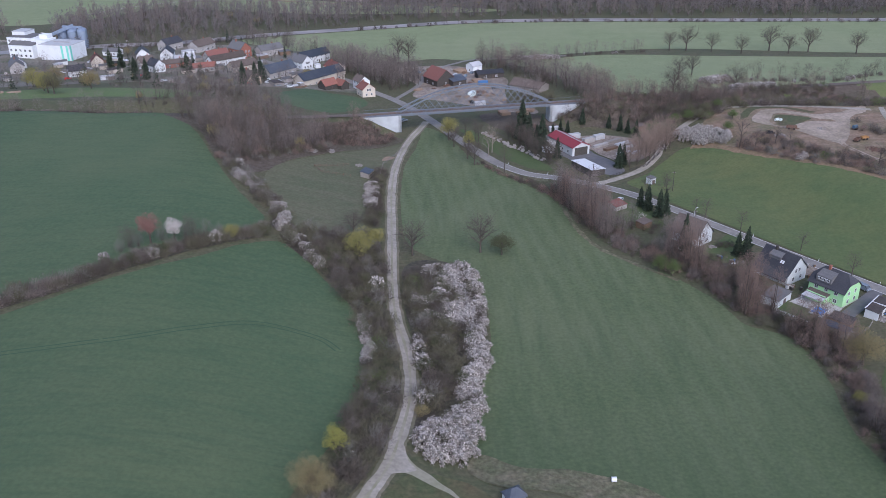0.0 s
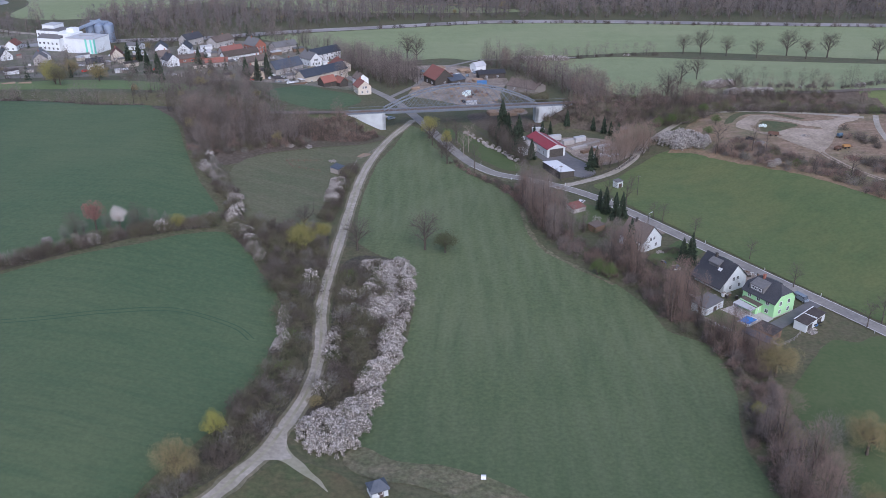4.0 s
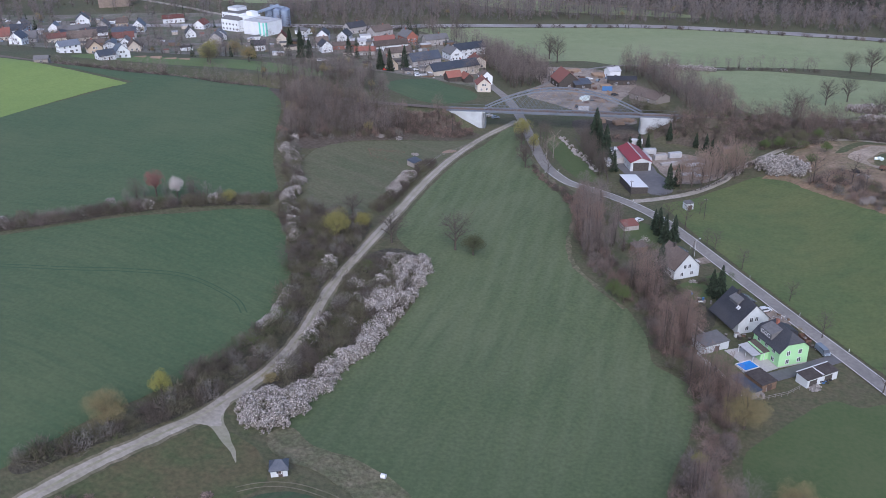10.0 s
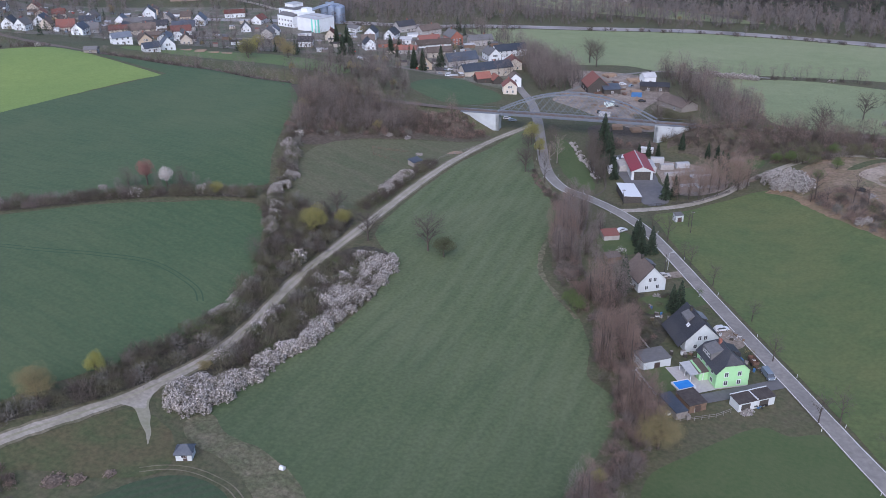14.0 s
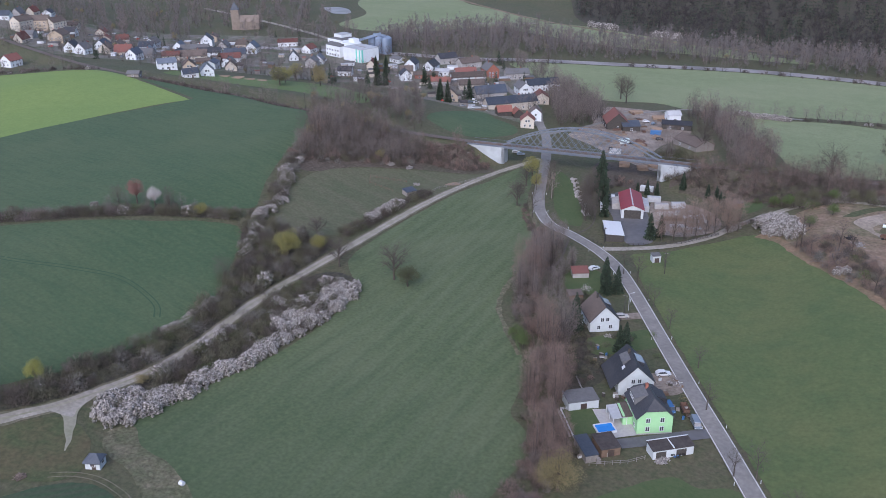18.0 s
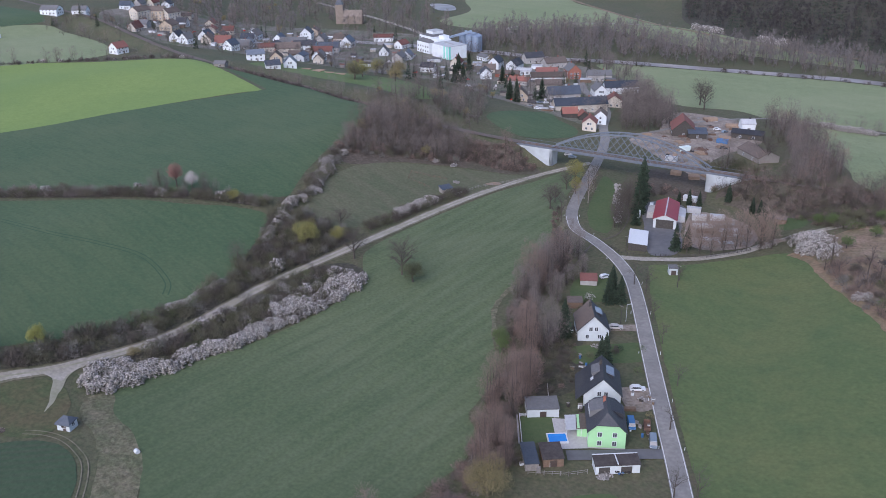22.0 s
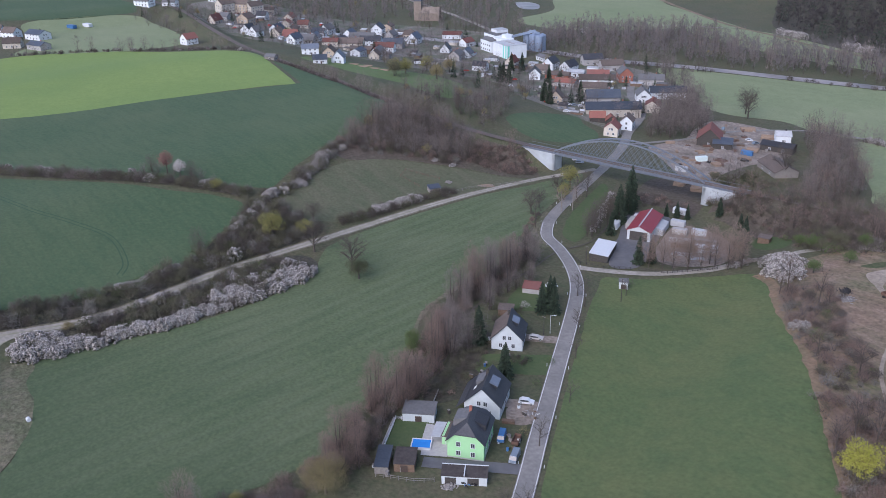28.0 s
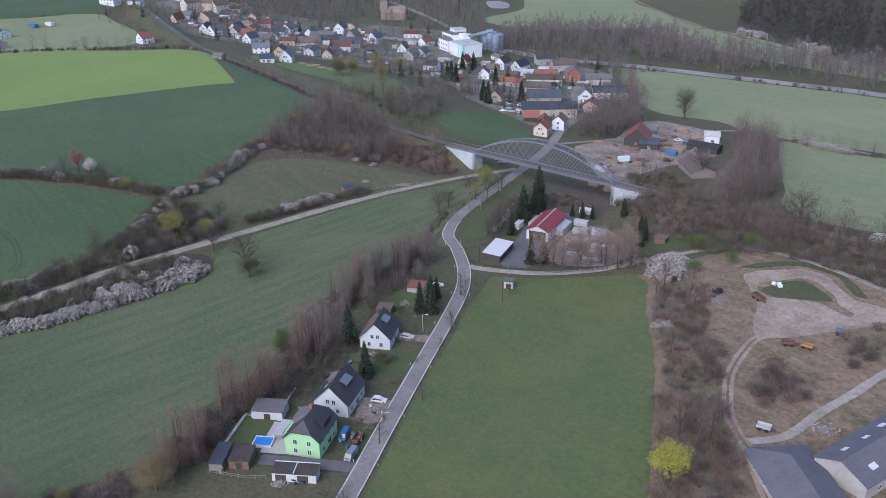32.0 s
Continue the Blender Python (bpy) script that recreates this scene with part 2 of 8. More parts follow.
M_YELLOW = mat("yellow_green_leaves", (0.235, 0.222, 0.08), (0.185, 0.18, 0.065), 0.5, island=0.14)
M_LIMELEAF = mat("bright_yellow_leaves", (0.27, 0.268, 0.075), (0.215, 0.222, 0.065), 0.5, island=0.14)
M_BRIGHTYELLOW = mat("vivid_yellow_leaves", (0.36, 0.35, 0.065), (0.29, 0.29, 0.058), 0.5, island=0.14)
M_MUSTARD = mat("mustard_budding_leaves", (0.235, 0.198, 0.098), (0.185, 0.158, 0.08), 0.5, island=0.14)
M_LEAF = mat("fresh_green_leaves", (0.105, 0.14, 0.05), (0.08, 0.115, 0.045), 0.5, island=0.14)
M_BLOSSOM = mat("white_blossom", (0.55, 0.515, 0.485), (0.38, 0.355, 0.333), 0.8, island=0.24)
M_REDLEAF = mat("copper_red_leaves", (0.24, 0.125, 0.105), (0.19, 0.11, 0.095), 0.5, island=0.14)
M_FORESTDARK = mat("dark_forest_twigs", (0.042, 0.039, 0.038), (0.06, 0.054, 0.052), 0.4, island=0.4)
M_NEEDLE = mat("conifer_needles", (0.028, 0.045, 0.030), (0.042, 0.06, 0.036), 0.5, island=0.4)

# One white, brightness put into the colour: lit up for far houses, dimmed near.
M_WHITE = mat("white_render", (0.66, 0.70, 0.72), (0.60, 0.635, 0.65), 1.2, c=(0.52, 0.545, 0.55), big=0.25, big_amount=0.5, per_object=0.1)
M_DULLWHITE = mat("dimmed_white_render", (0.53, 0.575, 0.59), (0.48, 0.52, 0.53), 1.2, c=(0.41, 0.435, 0.435), big=0.25, big_amount=0.5, per_object=0.08)
M_CREAM = mat("cream_render", (0.52, 0.475, 0.40), (0.46, 0.42, 0.355), 1.2, c=(0.39, 0.36, 0.315), big=0.25, per_object=0.15)
M_PINKISH = mat("pale_ochre_render", (0.48, 0.395, 0.295), (0.43, 0.355, 0.27), 1.2, c=(0.38, 0.325, 0.26), big=0.25, per_object=0.15)
M_CHURCH = mat("brown_sandstone", (0.20, 0.165, 0.135), (0.25, 0.205, 0.17), 0.8, c=(0.15, 0.13, 0.11), big=0.3)
M_GREYWALL = mat("grey_render", (0.40, 0.39, 0.37), (0.33, 0.32, 0.31), 0.9, c=(0.26, 0.25, 0.24), big=0.3)
M_GREENWALL = mat("mint_green_render", (0.335, 0.60, 0.315), (0.315, 0.565, 0.30), 1.0, c=(0.29, 0.51, 0.28), big=0.3, big_amount=0.4)
M_BRICK = mat("red_brick", (0.30, 0.12, 0.085), (0.24, 0.10, 0.075), 2.0, c=(0.33, 0.16, 0.12), big=0.4)
# Tarred boards; also painted shade at the carport, garage bays and hall gateway.
M_BLACKWOOD = mat("tarred_boards_and_shade", (0.05, 0.046, 0.042), (0.075, 0.068, 0.06), 2.0)
M_BROWNWOOD = mat("brown_boards", (0.14, 0.095, 0.065), (0.18, 0.125, 0.09), 2.0)
M_GREYWOOD = mat("weathered_boards", (0.20, 0.185, 0.165), (0.26, 0.24, 0.22), 2.0)
M_CONCRETE = mat("pale_concrete", (0.42, 0.455, 0.475), (0.36, 0.39, 0.405), 0.35, c=(0.27, 0.285, 0.29), big=0.15, big_amount=0.6)
M_ROOFDARK = mat("anthracite_tiles", (0.034, 0.036, 0.042), (0.05, 0.051, 0.057), 2.5, rough=0.55, bump=0.04, c=(0.07, 0.07, 0.07), big=0.2, per_object=0.2)
M_ROOFGREY = mat("grey_fibre_cement_roof", (0.115, 0.115, 0.12), (0.15, 0.15, 0.15), 1.5, rough=0.8, c=(0.12, 0.115, 0.105), big=0.2)
M_ROOFASH = mat("dark_fibre_cement_roof", (0.095, 0.10, 0.118), (0.125, 0.13, 0.15), 1.5, rough=0.8, c=(0.15, 0.15, 0.158), big=0.2)
M_ROOFBROWN = mat("brown_weathered_roof", (0.095, 0.075, 0.065), (0.13, 0.105, 0.09), 1.5, c=(0.075, 0.066, 0.056), big=0.2, per_object=0.3)
M_ROOFRED = mat("red_clay_tiles", (0.175, 0.073, 0.06), (0.135, 0.063, 0.053), 2.0, bump=0.03, c=(0.13, 0.07, 0.06), big=0.2, per_object=0.35)
M_ROOFORANGE = mat("orange_clay_tiles", (0.285, 0.115, 0.09), (0.235, 0.10, 0.08), 2.0, bump=0.03, c=(0.28, 0.14, 0.10), big=0.2, per_object=0.2)
M_ROOFWINE = mat("wine_red_sheet_roof", (0.26, 0.04, 0.05), (0.22, 0.04, 0.045), 1.0, rough=0.5, c=(0.18, 0.05, 0.05), big=0.15)
M_ROOFBLUE = mat("blue_grey_slate", (0.045, 0.056, 0.075), (0.065, 0.078, 0.098), 1.5, rough=0.5, c=(0.09, 0.10, 0.115), big=0.2, per_object=0.35)
M_BITUMEN = mat("bitumen_felt", (0.045, 0.038, 0.036), (0.065, 0.055, 0.05), 1.2, rough=0.8, c=(0.09, 0.08, 0.075), big=0.3)
M_SHEET = mat("pale_corrugated_sheet", (0.44, 0.455, 0.465), (0.38, 0.39, 0.40), 0.8, rough=0.55, c=(0.31, 0.315, 0.32), big=0.2)
M_STEEL = mat("blue_grey_steel_paint", (0.145, 0.168, 0.20), (0.115, 0.136, 0.163), 0.8, rough=0.5, c=(0.17, 0.17, 0.17), big=0.2, big_amount=0.5)
M_SILO = mat("silo_steel", (0.23, 0.29, 0.38), (0.28, 0.34, 0.43), 0.5, rough=0.45, metal=0.3)
M_TEAL = mat("teal_cladding", (0.20, 0.62, 0.50), (0.18, 0.56, 0.46), 0.5)
M_GLASS = mat("window_glass", (0.05, 0.056, 0.064), (0.075, 0.082, 0.09), 0.8, rough=0.05, spec=0.8)
M_FRAME = mat("white_frame", (0.60, 0.62, 0.63), (0.54, 0.56, 0.57), 2.0, rough=0.5)
M_DOOR = mat("dark_door", (0.06, 0.045, 0.04), (0.08, 0.06, 0.05), 2.0, rough=0.5)
M_SOLAR = mat("solar_panel", (0.13, 0.15, 0.18), (0.16, 0.18, 0.21), 0.7, rough=0.15, spec=0.6)
M_POOL = mat("blue_pool_cover", (0.03, 0.20, 0.58), (0.04, 0.24, 0.62), 0.7, rough=0.25)
M_CARWHITE = mat("white_car_paint", (0.62, 0.64, 0.65), (0.58, 0.60, 0.61), 0.5, rough=0.2, spec=0.5)
M_CARGREY = mat("grey_car_paint", (0.16, 0.20, 0.24), (0.18, 0.22, 0.26), 0.5, rough=0.25, spec=0.5)
M_CARBEIGE = mat("pale_car_paint", (0.50, 0.48, 0.45), (0.46, 0.44, 0.41), 0.5, rough=0.25, spec=0.5)
M_CARRED = mat("red_car_paint", (0.55, 0.05, 0.03), (0.5, 0.05, 0.03), 0.5, rough=0.25, spec=0.5)
M_TYRE = mat("tyre_rubber", (0.025, 0.025, 0.025), (0.035, 0.035, 0.035), 2.0)
M_LOG = mat("cut_logs", (0.27, 0.195, 0.14), (0.20, 0.15, 0.11), 1.5, island=0.35)
M_BRUSHWOOD = mat("dry_brushwood", (0.17, 0.135, 0.11), (0.12, 0.097, 0.08), 1.0, island=0.35)
M_RUBBLE = mat("grey_rubble", (0.30, 0.28, 0.26), (0.22, 0.21, 0.20), 1.0, island=0.4)
M_TARP = mat("pale_tarpaulin", (0.62, 0.72, 0.70), (0.55, 0.64, 0.62), 1.0, rough=0.4)
M_RUST = mat("rusty_steel", (0.15, 0.085, 0.06), (0.11, 0.075, 0.06), 1.5, rough=0.8)
M_ORANGE = mat("orange_machine_paint", (0.34, 0.19, 0.075), (0.27, 0.155, 0.07), 1.0, rough=0.6)
M_TANKPAINT = mat("dull_blue_steel", (0.06, 0.105, 0.15), (0.075, 0.12, 0.165), 1.0, rough=0.5)
M_BLUEPAINT = mat("blue_painted_steel", (0.05, 0.14, 0.30), (0.06, 0.16, 0.33), 1.0, rough=0.5)


# ---- geometry helpers ----
def tri_mesh(name, V, F, mats, midx=None, smooth=False):
    """A mesh from arrays of vertices and triangles."""
    me = bpy.data.meshes.new(name)
    V, F = np.asarray(V, np.float32), np.asarray(F, np.int32)
    me.vertices.add(len(V))
    me.vertices.foreach_set("co", V.ravel())
    me.loops.add(len(F) * 3)
    me.loops.foreach_set("vertex_index", F.ravel())
    me.polygons.add(len(F))
    me.polygons.foreach_set("loop_start", np.arange(0, len(F) * 3, 3, dtype=np.int32))
    for m in mats:
        me.materials.append(m)
    if midx is not None:
        me.polygons.foreach_set("material_index", np.asarray(midx, np.int32))
    if smooth:
        me.polygons.foreach_set("use_smooth", np.ones(len(F), bool))
    me.update(calc_edges=True)
    return me


def poly_mesh(name, V, F, m, smooth=False):
    me = bpy.data.meshes.new(name)
    me.from_pydata([tuple(v) for v in V], [], F)
    me.materials.append(m)
    if smooth:
        me.polygons.foreach_set("use_smooth", [True] * len(me.polygons))
    me.update()
    return me


def child(name, me, parent, label="", m=None):
    ob = new(name, me)
    ob.parent = parent
    if m is not None:
        ob.matrix_basis = m
    return tagged(ob, label)


class Solid:
    """Collects boxes, prisms and bars into one mesh."""

    def __init__(self):
        self.V, self.F = [], []

    def add(self, V, F):
        n = len(self.V)
        self.V += [tuple(v) for v in V]
        self.F += [[i + n for i in f] for f in F]
        return self

    def box(self, x0, x1, y0, y1, z0, z1, top=1.0):
        cx, cy = (x0 + x1) / 2, (y0 + y1) / 2
        V = [(x, y, z0) for x, y in ((x0, y0), (x1, y0), (x1, y1), (x0, y1))]
        V += [(cx + (x - cx) * top, cy + (y - cy) * top, z1) for x, y in ((x0, y0), (x1, y0), (x1, y1), (x0, y1))]
        return self.add(V, [[3, 2, 1, 0], [4, 5, 6, 7], [0, 1, 5, 4], [1, 2, 6, 5], [2, 3, 7, 6], [3, 0, 4, 7]])

    def prism(self, profile, x0, x1):
        """A closed profile in the y-z plane, drawn out along x."""
        n = len(profile)
        V = [(x0, y, z) for y, z in profile] + [(x1, y, z) for y, z in profile]
        return self.add(V, [list(range(n))[::-1], [i + n for i in range(n)]] + [[i, (i + 1) % n, (i + 1) % n + n, i + n] for i in range(n)])

    def bar(self, p, q, w, h=None, sides=4, w2=None):
        p, q = Vector(p), Vector(q)
        h = h or w
        k = 1 if w2 is None else w2 / w
        turn = (q - p).to_track_quat("Z", "X")
        V = []
        for e, f in ((p, 1), (q, k)):
            for i in range(sides):
                a = (i + 0.5) * 2 * math.pi / sides
                r = 0.5 / math.cos(math.pi / sides)
                V.append(e + turn @ Vector((math.cos(a) * h * r * f, math.sin(a) * w * r * f, 0)))
        F = [list(range(sides))[::-1], [i + sides for i in range(sides)]]
        F += [[i, (i + 1) % sides, (i + 1) % sides + sides, i + sides] for i in range(sides)]
        return self.add(V, F)

    def mesh(self, name, m, smooth=False):
        return poly_mesh(name, self.V, self.F, m, smooth)


def thing(name, x, y, turn=0.0, z=None, label="", category="", group="", kind=""):
    ob = new(name)
    ob.matrix_basis = pose(x, y, ground(x, y) if z is None else z, 0, 0, turn)
    return tagged(ob, label, category, group, kind)


# ---- the ground: valley floor, western hill, eastern terrace, railway bank ----
def sstep(a, b, x):
    t = np.clip((x - a) / (b - a), 0, 1)
    return t * t * (3 - 2 * t)


RAIL = [(-900, 480), (-660, 466), (-568, 462), (-471, 445), (-380, 430), (-295, 424), (-210, 421), (-130, 416), (-80, 416), (-39, 422.5),
        (18, 433), (75, 443.5), (120, 452), (190, 463), (300, 478), (520, 490)]
RAIL_Z = [24, 22, 21, 18, 16, 15, 14, 12, 11, 9.6, 9.6, 9.6, 9.8, 10.2, 10.5, 10.5]


def rail_profile(X, Y):
    """Height of the railway bank over each place."""
    best = np.full(X.shape, 1e9)
    zr = np.zeros(X.shape)
    for (x1, y1), (x2, y2), z1, z2 in zip(RAIL, RAIL[1:], RAIL_Z, RAIL_Z[1:]):
        t = np.clip(((X - x1) * (x2 - x1) + (Y - y1) * (y2 - y1)) / ((x2 - x1) ** 2 + (y2 - y1) ** 2), 0, 1)
        d = np.hypot(X - x1 - t * (x2 - x1), Y - y1 - t * (y2 - y1))
        near = d < best
        zr = np.where(near, z1 + t * (z2 - z1), zr)
        best = np.minimum(d, best)
    return best, zr


def heights(X, Y):
    X, Y = np.asarray(X, float), np.asarray(Y, float)
    x0 = 15 - 0.15 * np.clip(Y - 150, 0, 260)
    yf = 400 + np.clip(-350 - X, 0, None) * 0.5
    top = 18 - 6 * sstep(-330, -430, X) + 10 * sstep(-560, -640, X)
    h = top * sstep(x0, x0 - 105, X) * sstep(yf + 160, yf, Y)
    h = h + 2 * sstep(190, 120, Y) * sstep(60, 20, X)
    h = h - 5.5 * sstep(460, 640, Y)
    h = h + 10.5 * sstep(115, 165, X - (350 - Y) * 0.35) * sstep(475, 420, Y)
    h = h + 70 * sstep(880, 1300, Y + 0.25 * X) + 60 * sstep(1350, 2400, np.hypot(X, Y - 200))
    d, zr = rail_profile(X, Y)
    zr = zr - 0.35
    zr = np.where((X > -39) & (X < 20), zr - (X + 39) * 0.62, zr)
    zr = np.where((X < 75) & (X >= 20), zr - (75 - X) * 0.62, zr)
    bank = zr - np.clip(d - 3.6, 0, None) * 0.58
    cut = zr + np.clip(d - 4.2, 0, None) * 0.6
    open_line = (X < -45) | (X > 80)
    h = np.where(open_line & (d < 40), np.minimum(h, cut), h)
    return np.maximum(h, np.where(d < 40, bank, -99))


STEP = 6.0
GX = np.concatenate([[-6000, -4000, -2600, -1800, -1400], np.arange(-1104, 805, STEP), [1000, 1400, 2200, 3600, 6000]])
GY = np.concatenate([[-6000, -3000, -1500, -700, -300], np.arange(-96, 1405, STEP), [1700, 2200, 3000, 4200, 6000]])
GZ = heights(*np.meshgrid(GX, GY, indexing="ij"))


def ground(x, y):
    """Height of the ground sheet at one place."""
    i = int(np.clip(np.searchsorted(GX, x) - 1, 0, len(GX) - 2))
    j = int(np.clip(np.searchsorted(GY, y) - 1, 0, len(GY) - 2))
    u, v = (x - GX[i]) / (GX[i + 1] - GX[i]), (y - GY[j]) / (GY[j + 1] - GY[j])
    a, b, c, d = GZ[i, j], GZ[i + 1, j], GZ[i + 1, j + 1], GZ[i, j + 1]
    return float(a + u * (b - a) + v * (c - b)) if u >= v else float(a + u * (c - d) + v * (d - a))


nx, ny = len(GX), len(GY)
XX, YY = np.meshgrid(GX, GY, indexing="ij")
idx = np.arange(nx * ny).reshape(nx, ny)
a_, b_, c_, d_ = (q.ravel() for q in (idx[:-1, :-1], idx[1:, :-1], idx[1:, 1:], idx[:-1, 1:]))
ground_ob = new("ground", tri_mesh("ground", np.stack([XX.ravel(), YY.ravel(), GZ.ravel()], 1),
                                   np.concatenate([np.stack([a_, b_, c_], 1), np.stack([a_, c_, d_], 1)]), [M_ROUGH], smooth=True))
tagged(ground_ob, "rough brownish green spring grass over a gentle valley", "ground", kind="structure")


def spline(points, n=6, closed=False):
    """A smooth line through points."""
    P = [Vector(p).to_2d() for p in points]
    m = len(P)
    out = []
    for i in range(m if closed else m - 1):
        if closed:
            p0, p1, p2, p3 = P[i - 1], P[i], P[(i + 1) % m], P[(i + 2) % m]
        else:
            p0, p1, p2, p3 = P[max(i - 1, 0)], P[i], P[i + 1], P[min(i + 2, m - 1)]
        for k in range(n):
            t = k / n
            out.append(0.5 * (2 * p1 + (p2 - p0) * t + (2 * p0 - 5 * p1 + 4 * p2 - p3) * t * t + (3 * p1 - p0 - 3 * p2 + p3) * t ** 3))
    if not closed:
        out.append(P[-1])
    return out


def clip_half(poly, axis, value, keep_above):
    out = []
    for p, q in zip(poly, poly[1:] + poly[:1]):
        sp, sq = (p[axis] - value) * keep_above, (q[axis] - value) * keep_above
        if sp >= 0:
            out.append(p)
        if (sp > 0 > sq) or (sp < 0 < sq):
            t = sp / (sp - sq)
            out.append((p[0] + (q[0] - p[0]) * t, p[1] + (q[1] - p[1]) * t))
    return out


def patch(name, points, m, lift, label, category="field", smooth_edge=True, wobble=0.5, kind="structure"):
    """A piece of land cover that follows the ground sheet, a little above it."""
    ring = spline(points, 6, True) if smooth_edge else [Vector(p) for p in points]
    ring = [(p.x + wobble * noise.noise((p.x * 0.21, p.y * 0.21, 1)), p.y + wobble * noise.noise((p.x * 0.21, p.y * 0.21, 7))) for p in ring]
    xs, ys = [p[0] for p in ring], [p[1] for p in ring]
    V, F, key = [], [], {}
    gx = [g for g in GX if min(xs) - 400 < g < max(xs) + 400]
    for gx0, gx1 in zip(gx, gx[1:]):
        if gx1 < min(xs) or gx0 > max(xs):
            continue
        strip = clip_half(clip_half(ring, 0, gx0, 1), 0, gx1, -1)
        if len(strip) < 3:
            continue
        lo, hi = min(p[1] for p in strip), max(p[1] for p in strip)
        for gy0, gy1 in zip(GY, GY[1:]):
            if gy1 < lo or gy0 > hi:
                continue
            cell = clip_half(clip_half(strip, 1, gy0, 1), 1, gy1, -1)
            f = []
            for p in cell:
                k = (round(p[0], 3), round(p[1], 3))
                if k not in key:
                    key[k] = len(V)
                    V.append((p[0], p[1], ground(*p) + lift))
                if not f or (f[-1] != key[k] and f[0] != key[k]):
                    f.append(key[k])
            if len(f) > 2:
                F.append(f)
    ob = new(name, poly_mesh(name, V, F, m, True))
    return tagged(ob, label, category, kind=kind)


def ribbon(name, points, width, m, lift, label="", category="road", n=6, kind="structure", offset=0.0, edge_noise=0.0, height=None):
    """A road or track along a smooth line, lying on the ground sheet."""
    line = spline(points, n)
    V, F = [], []
    cols = 5
    for i, p in enumerate(line):
        d = (line[min(i + 1, len(line) - 1)] - line[max(i - 1, 0)]).normalized()
        nrm = Vector((-d.y, d.x))
        w = width + edge_noise * noise.noise((p.x * 0.3, p.y * 0.3, 3))
        for k in range(cols):
            q = p + nrm * (offset + w * (k / (cols - 1) - 0.5))
            z = ground(q.x, q.y) if height is None else height(p.x, p.y)
            V.append((q.x, q.y, z + lift))
    for i in range(len(line) - 1):
        for k in range(cols - 1):
            a = i * cols + k
            F.append([a, a + cols, a + cols + 1, a + 1][::-1])
    ob = new(name, poly_mesh(name, V, F, m, True))
    return tagged(ob, label, category, kind=kind) if label else ob

# ---- fields and meadows ----
patch("field_north_west", [(-219, 372), (-214, 385), (-221, 389), (-262, 401), (-300, 411), (-338, 416), (-425, 366), (-452, 330), (-474, 276), (-440, 180), (-330, 130), (-248, 220), (-232, 305), (-226, 340)],
      M_LIME, 0.14, "bright lime green field of young rape on the hill")
patch("field_west", [(-137, 403), (-132, 398), (-113, 377), (-94, 338), (-79, 310), (-69, 295), (-65, 288), (-68, 280), (-78, 263), (-96, 240), (-118, 219), (-150, 190),
                     (-200, 150), (-300, 90), (-420, 150), (-330, 150), (-250, 218), (-233, 305), (-214, 386), (-215, 396), (-214, 405), (-205, 410), (-177, 408)],
      M_WHEAT, 0.12, "dark green winter wheat field on the hillside")
patch("field_wedge", [(-213.5, 390), (-221, 392.5), (-262, 404), (-290, 411), (-262, 413.5), (-212, 411)], M_WHEAT, 0.11, "narrow wedge of dark green wheat beside the railway", smooth_edge=False)
patch("field_south_west", [(-57, 270), (-47, 262), (-40, 250), (-30, 236), (-24, 222), (-21, 206), (-22, 190), (-25, 172), (-29, 155), (-33, 142), (-40, 110), (-60, 60), (-160, 60),
                           (-210, 130), (-150, 182), (-120, 208), (-100, 227), (-80, 246), (-68, 262)],
      M_WHEAT, 0.12, "dark green winter wheat field beside the gravel track")
patch("meadow", [(-9, 428), (-12, 400), (-17, 372), (-17.5, 340), (-16, 308), (-12, 284), (3, 268), (12, 248), (14, 228), (13, 208), (9, 190), (6, 174), (10, 163), (24, 158), (44, 152),
                 (60, 140), (75, 100), (110, 110), (106, 150), (102, 172), (105, 195), (103, 217), (92, 226), (88, 240), (78, 258), (66, 270), (57, 282), (52, 300), (49, 325),
                 (36, 346), (22, 368), (10, 394), (0, 420)],
      M_MEADOW, 0.12, "wide green mown meadow with faint mowing stripes", "meadow")
patch("east_field", [(95.2, 320.5), (106, 305.8), (119, 286.7), (138, 260.7), (155.2, 237.7), (174, 211.5), (200, 190), (240, 180), (234, 240), (206, 281), (190, 302), (181, 315), (168, 331), (152, 349), (142, 360), (127, 381), (114, 386),
                     (103, 374), (91, 357), (80, 347), (84, 339)],
      M_EASTFIELD, 0.14, "bright green grass field between the road and the brown bank", "meadow")
patch("south_east_meadow", [(126, 205), (118, 190), (122, 160), (120, 120), (170, 110), (240, 150), (200, 190), (160, 224), (146, 222), (138, 222)],
      M_LAWN, 0.10, "olive green grass below the green house", "meadow")
patch("horse_pasture", [(-73, 334), (-66, 358), (-46, 384), (-24, 400), (-13, 404), (-22, 378), (-26, 340), (-27, 306), (-36, 288), (-46, 283), (-55, 289), (-66, 306)],
      M_PASTURE, 0.10, "grazed olive pasture below the railway wood", "pasture")
patch("railway_meadow", [(-88, 452), (-60, 446), (-42, 470), (-48, 487), (-66, 494), (-80, 502), (-92, 480)], M_WHEAT, 0.10, "green meadow north of the railway", "meadow")
patch("village_green", [(-300, 440), (-262, 440), (-225, 440), (-180, 446), (-130, 440), (-140, 470), (-188, 500), (-225, 505), (-250, 482), (-300, 462)], M_GREEN, 0.10, "village green meadow behind the railway", "meadow")
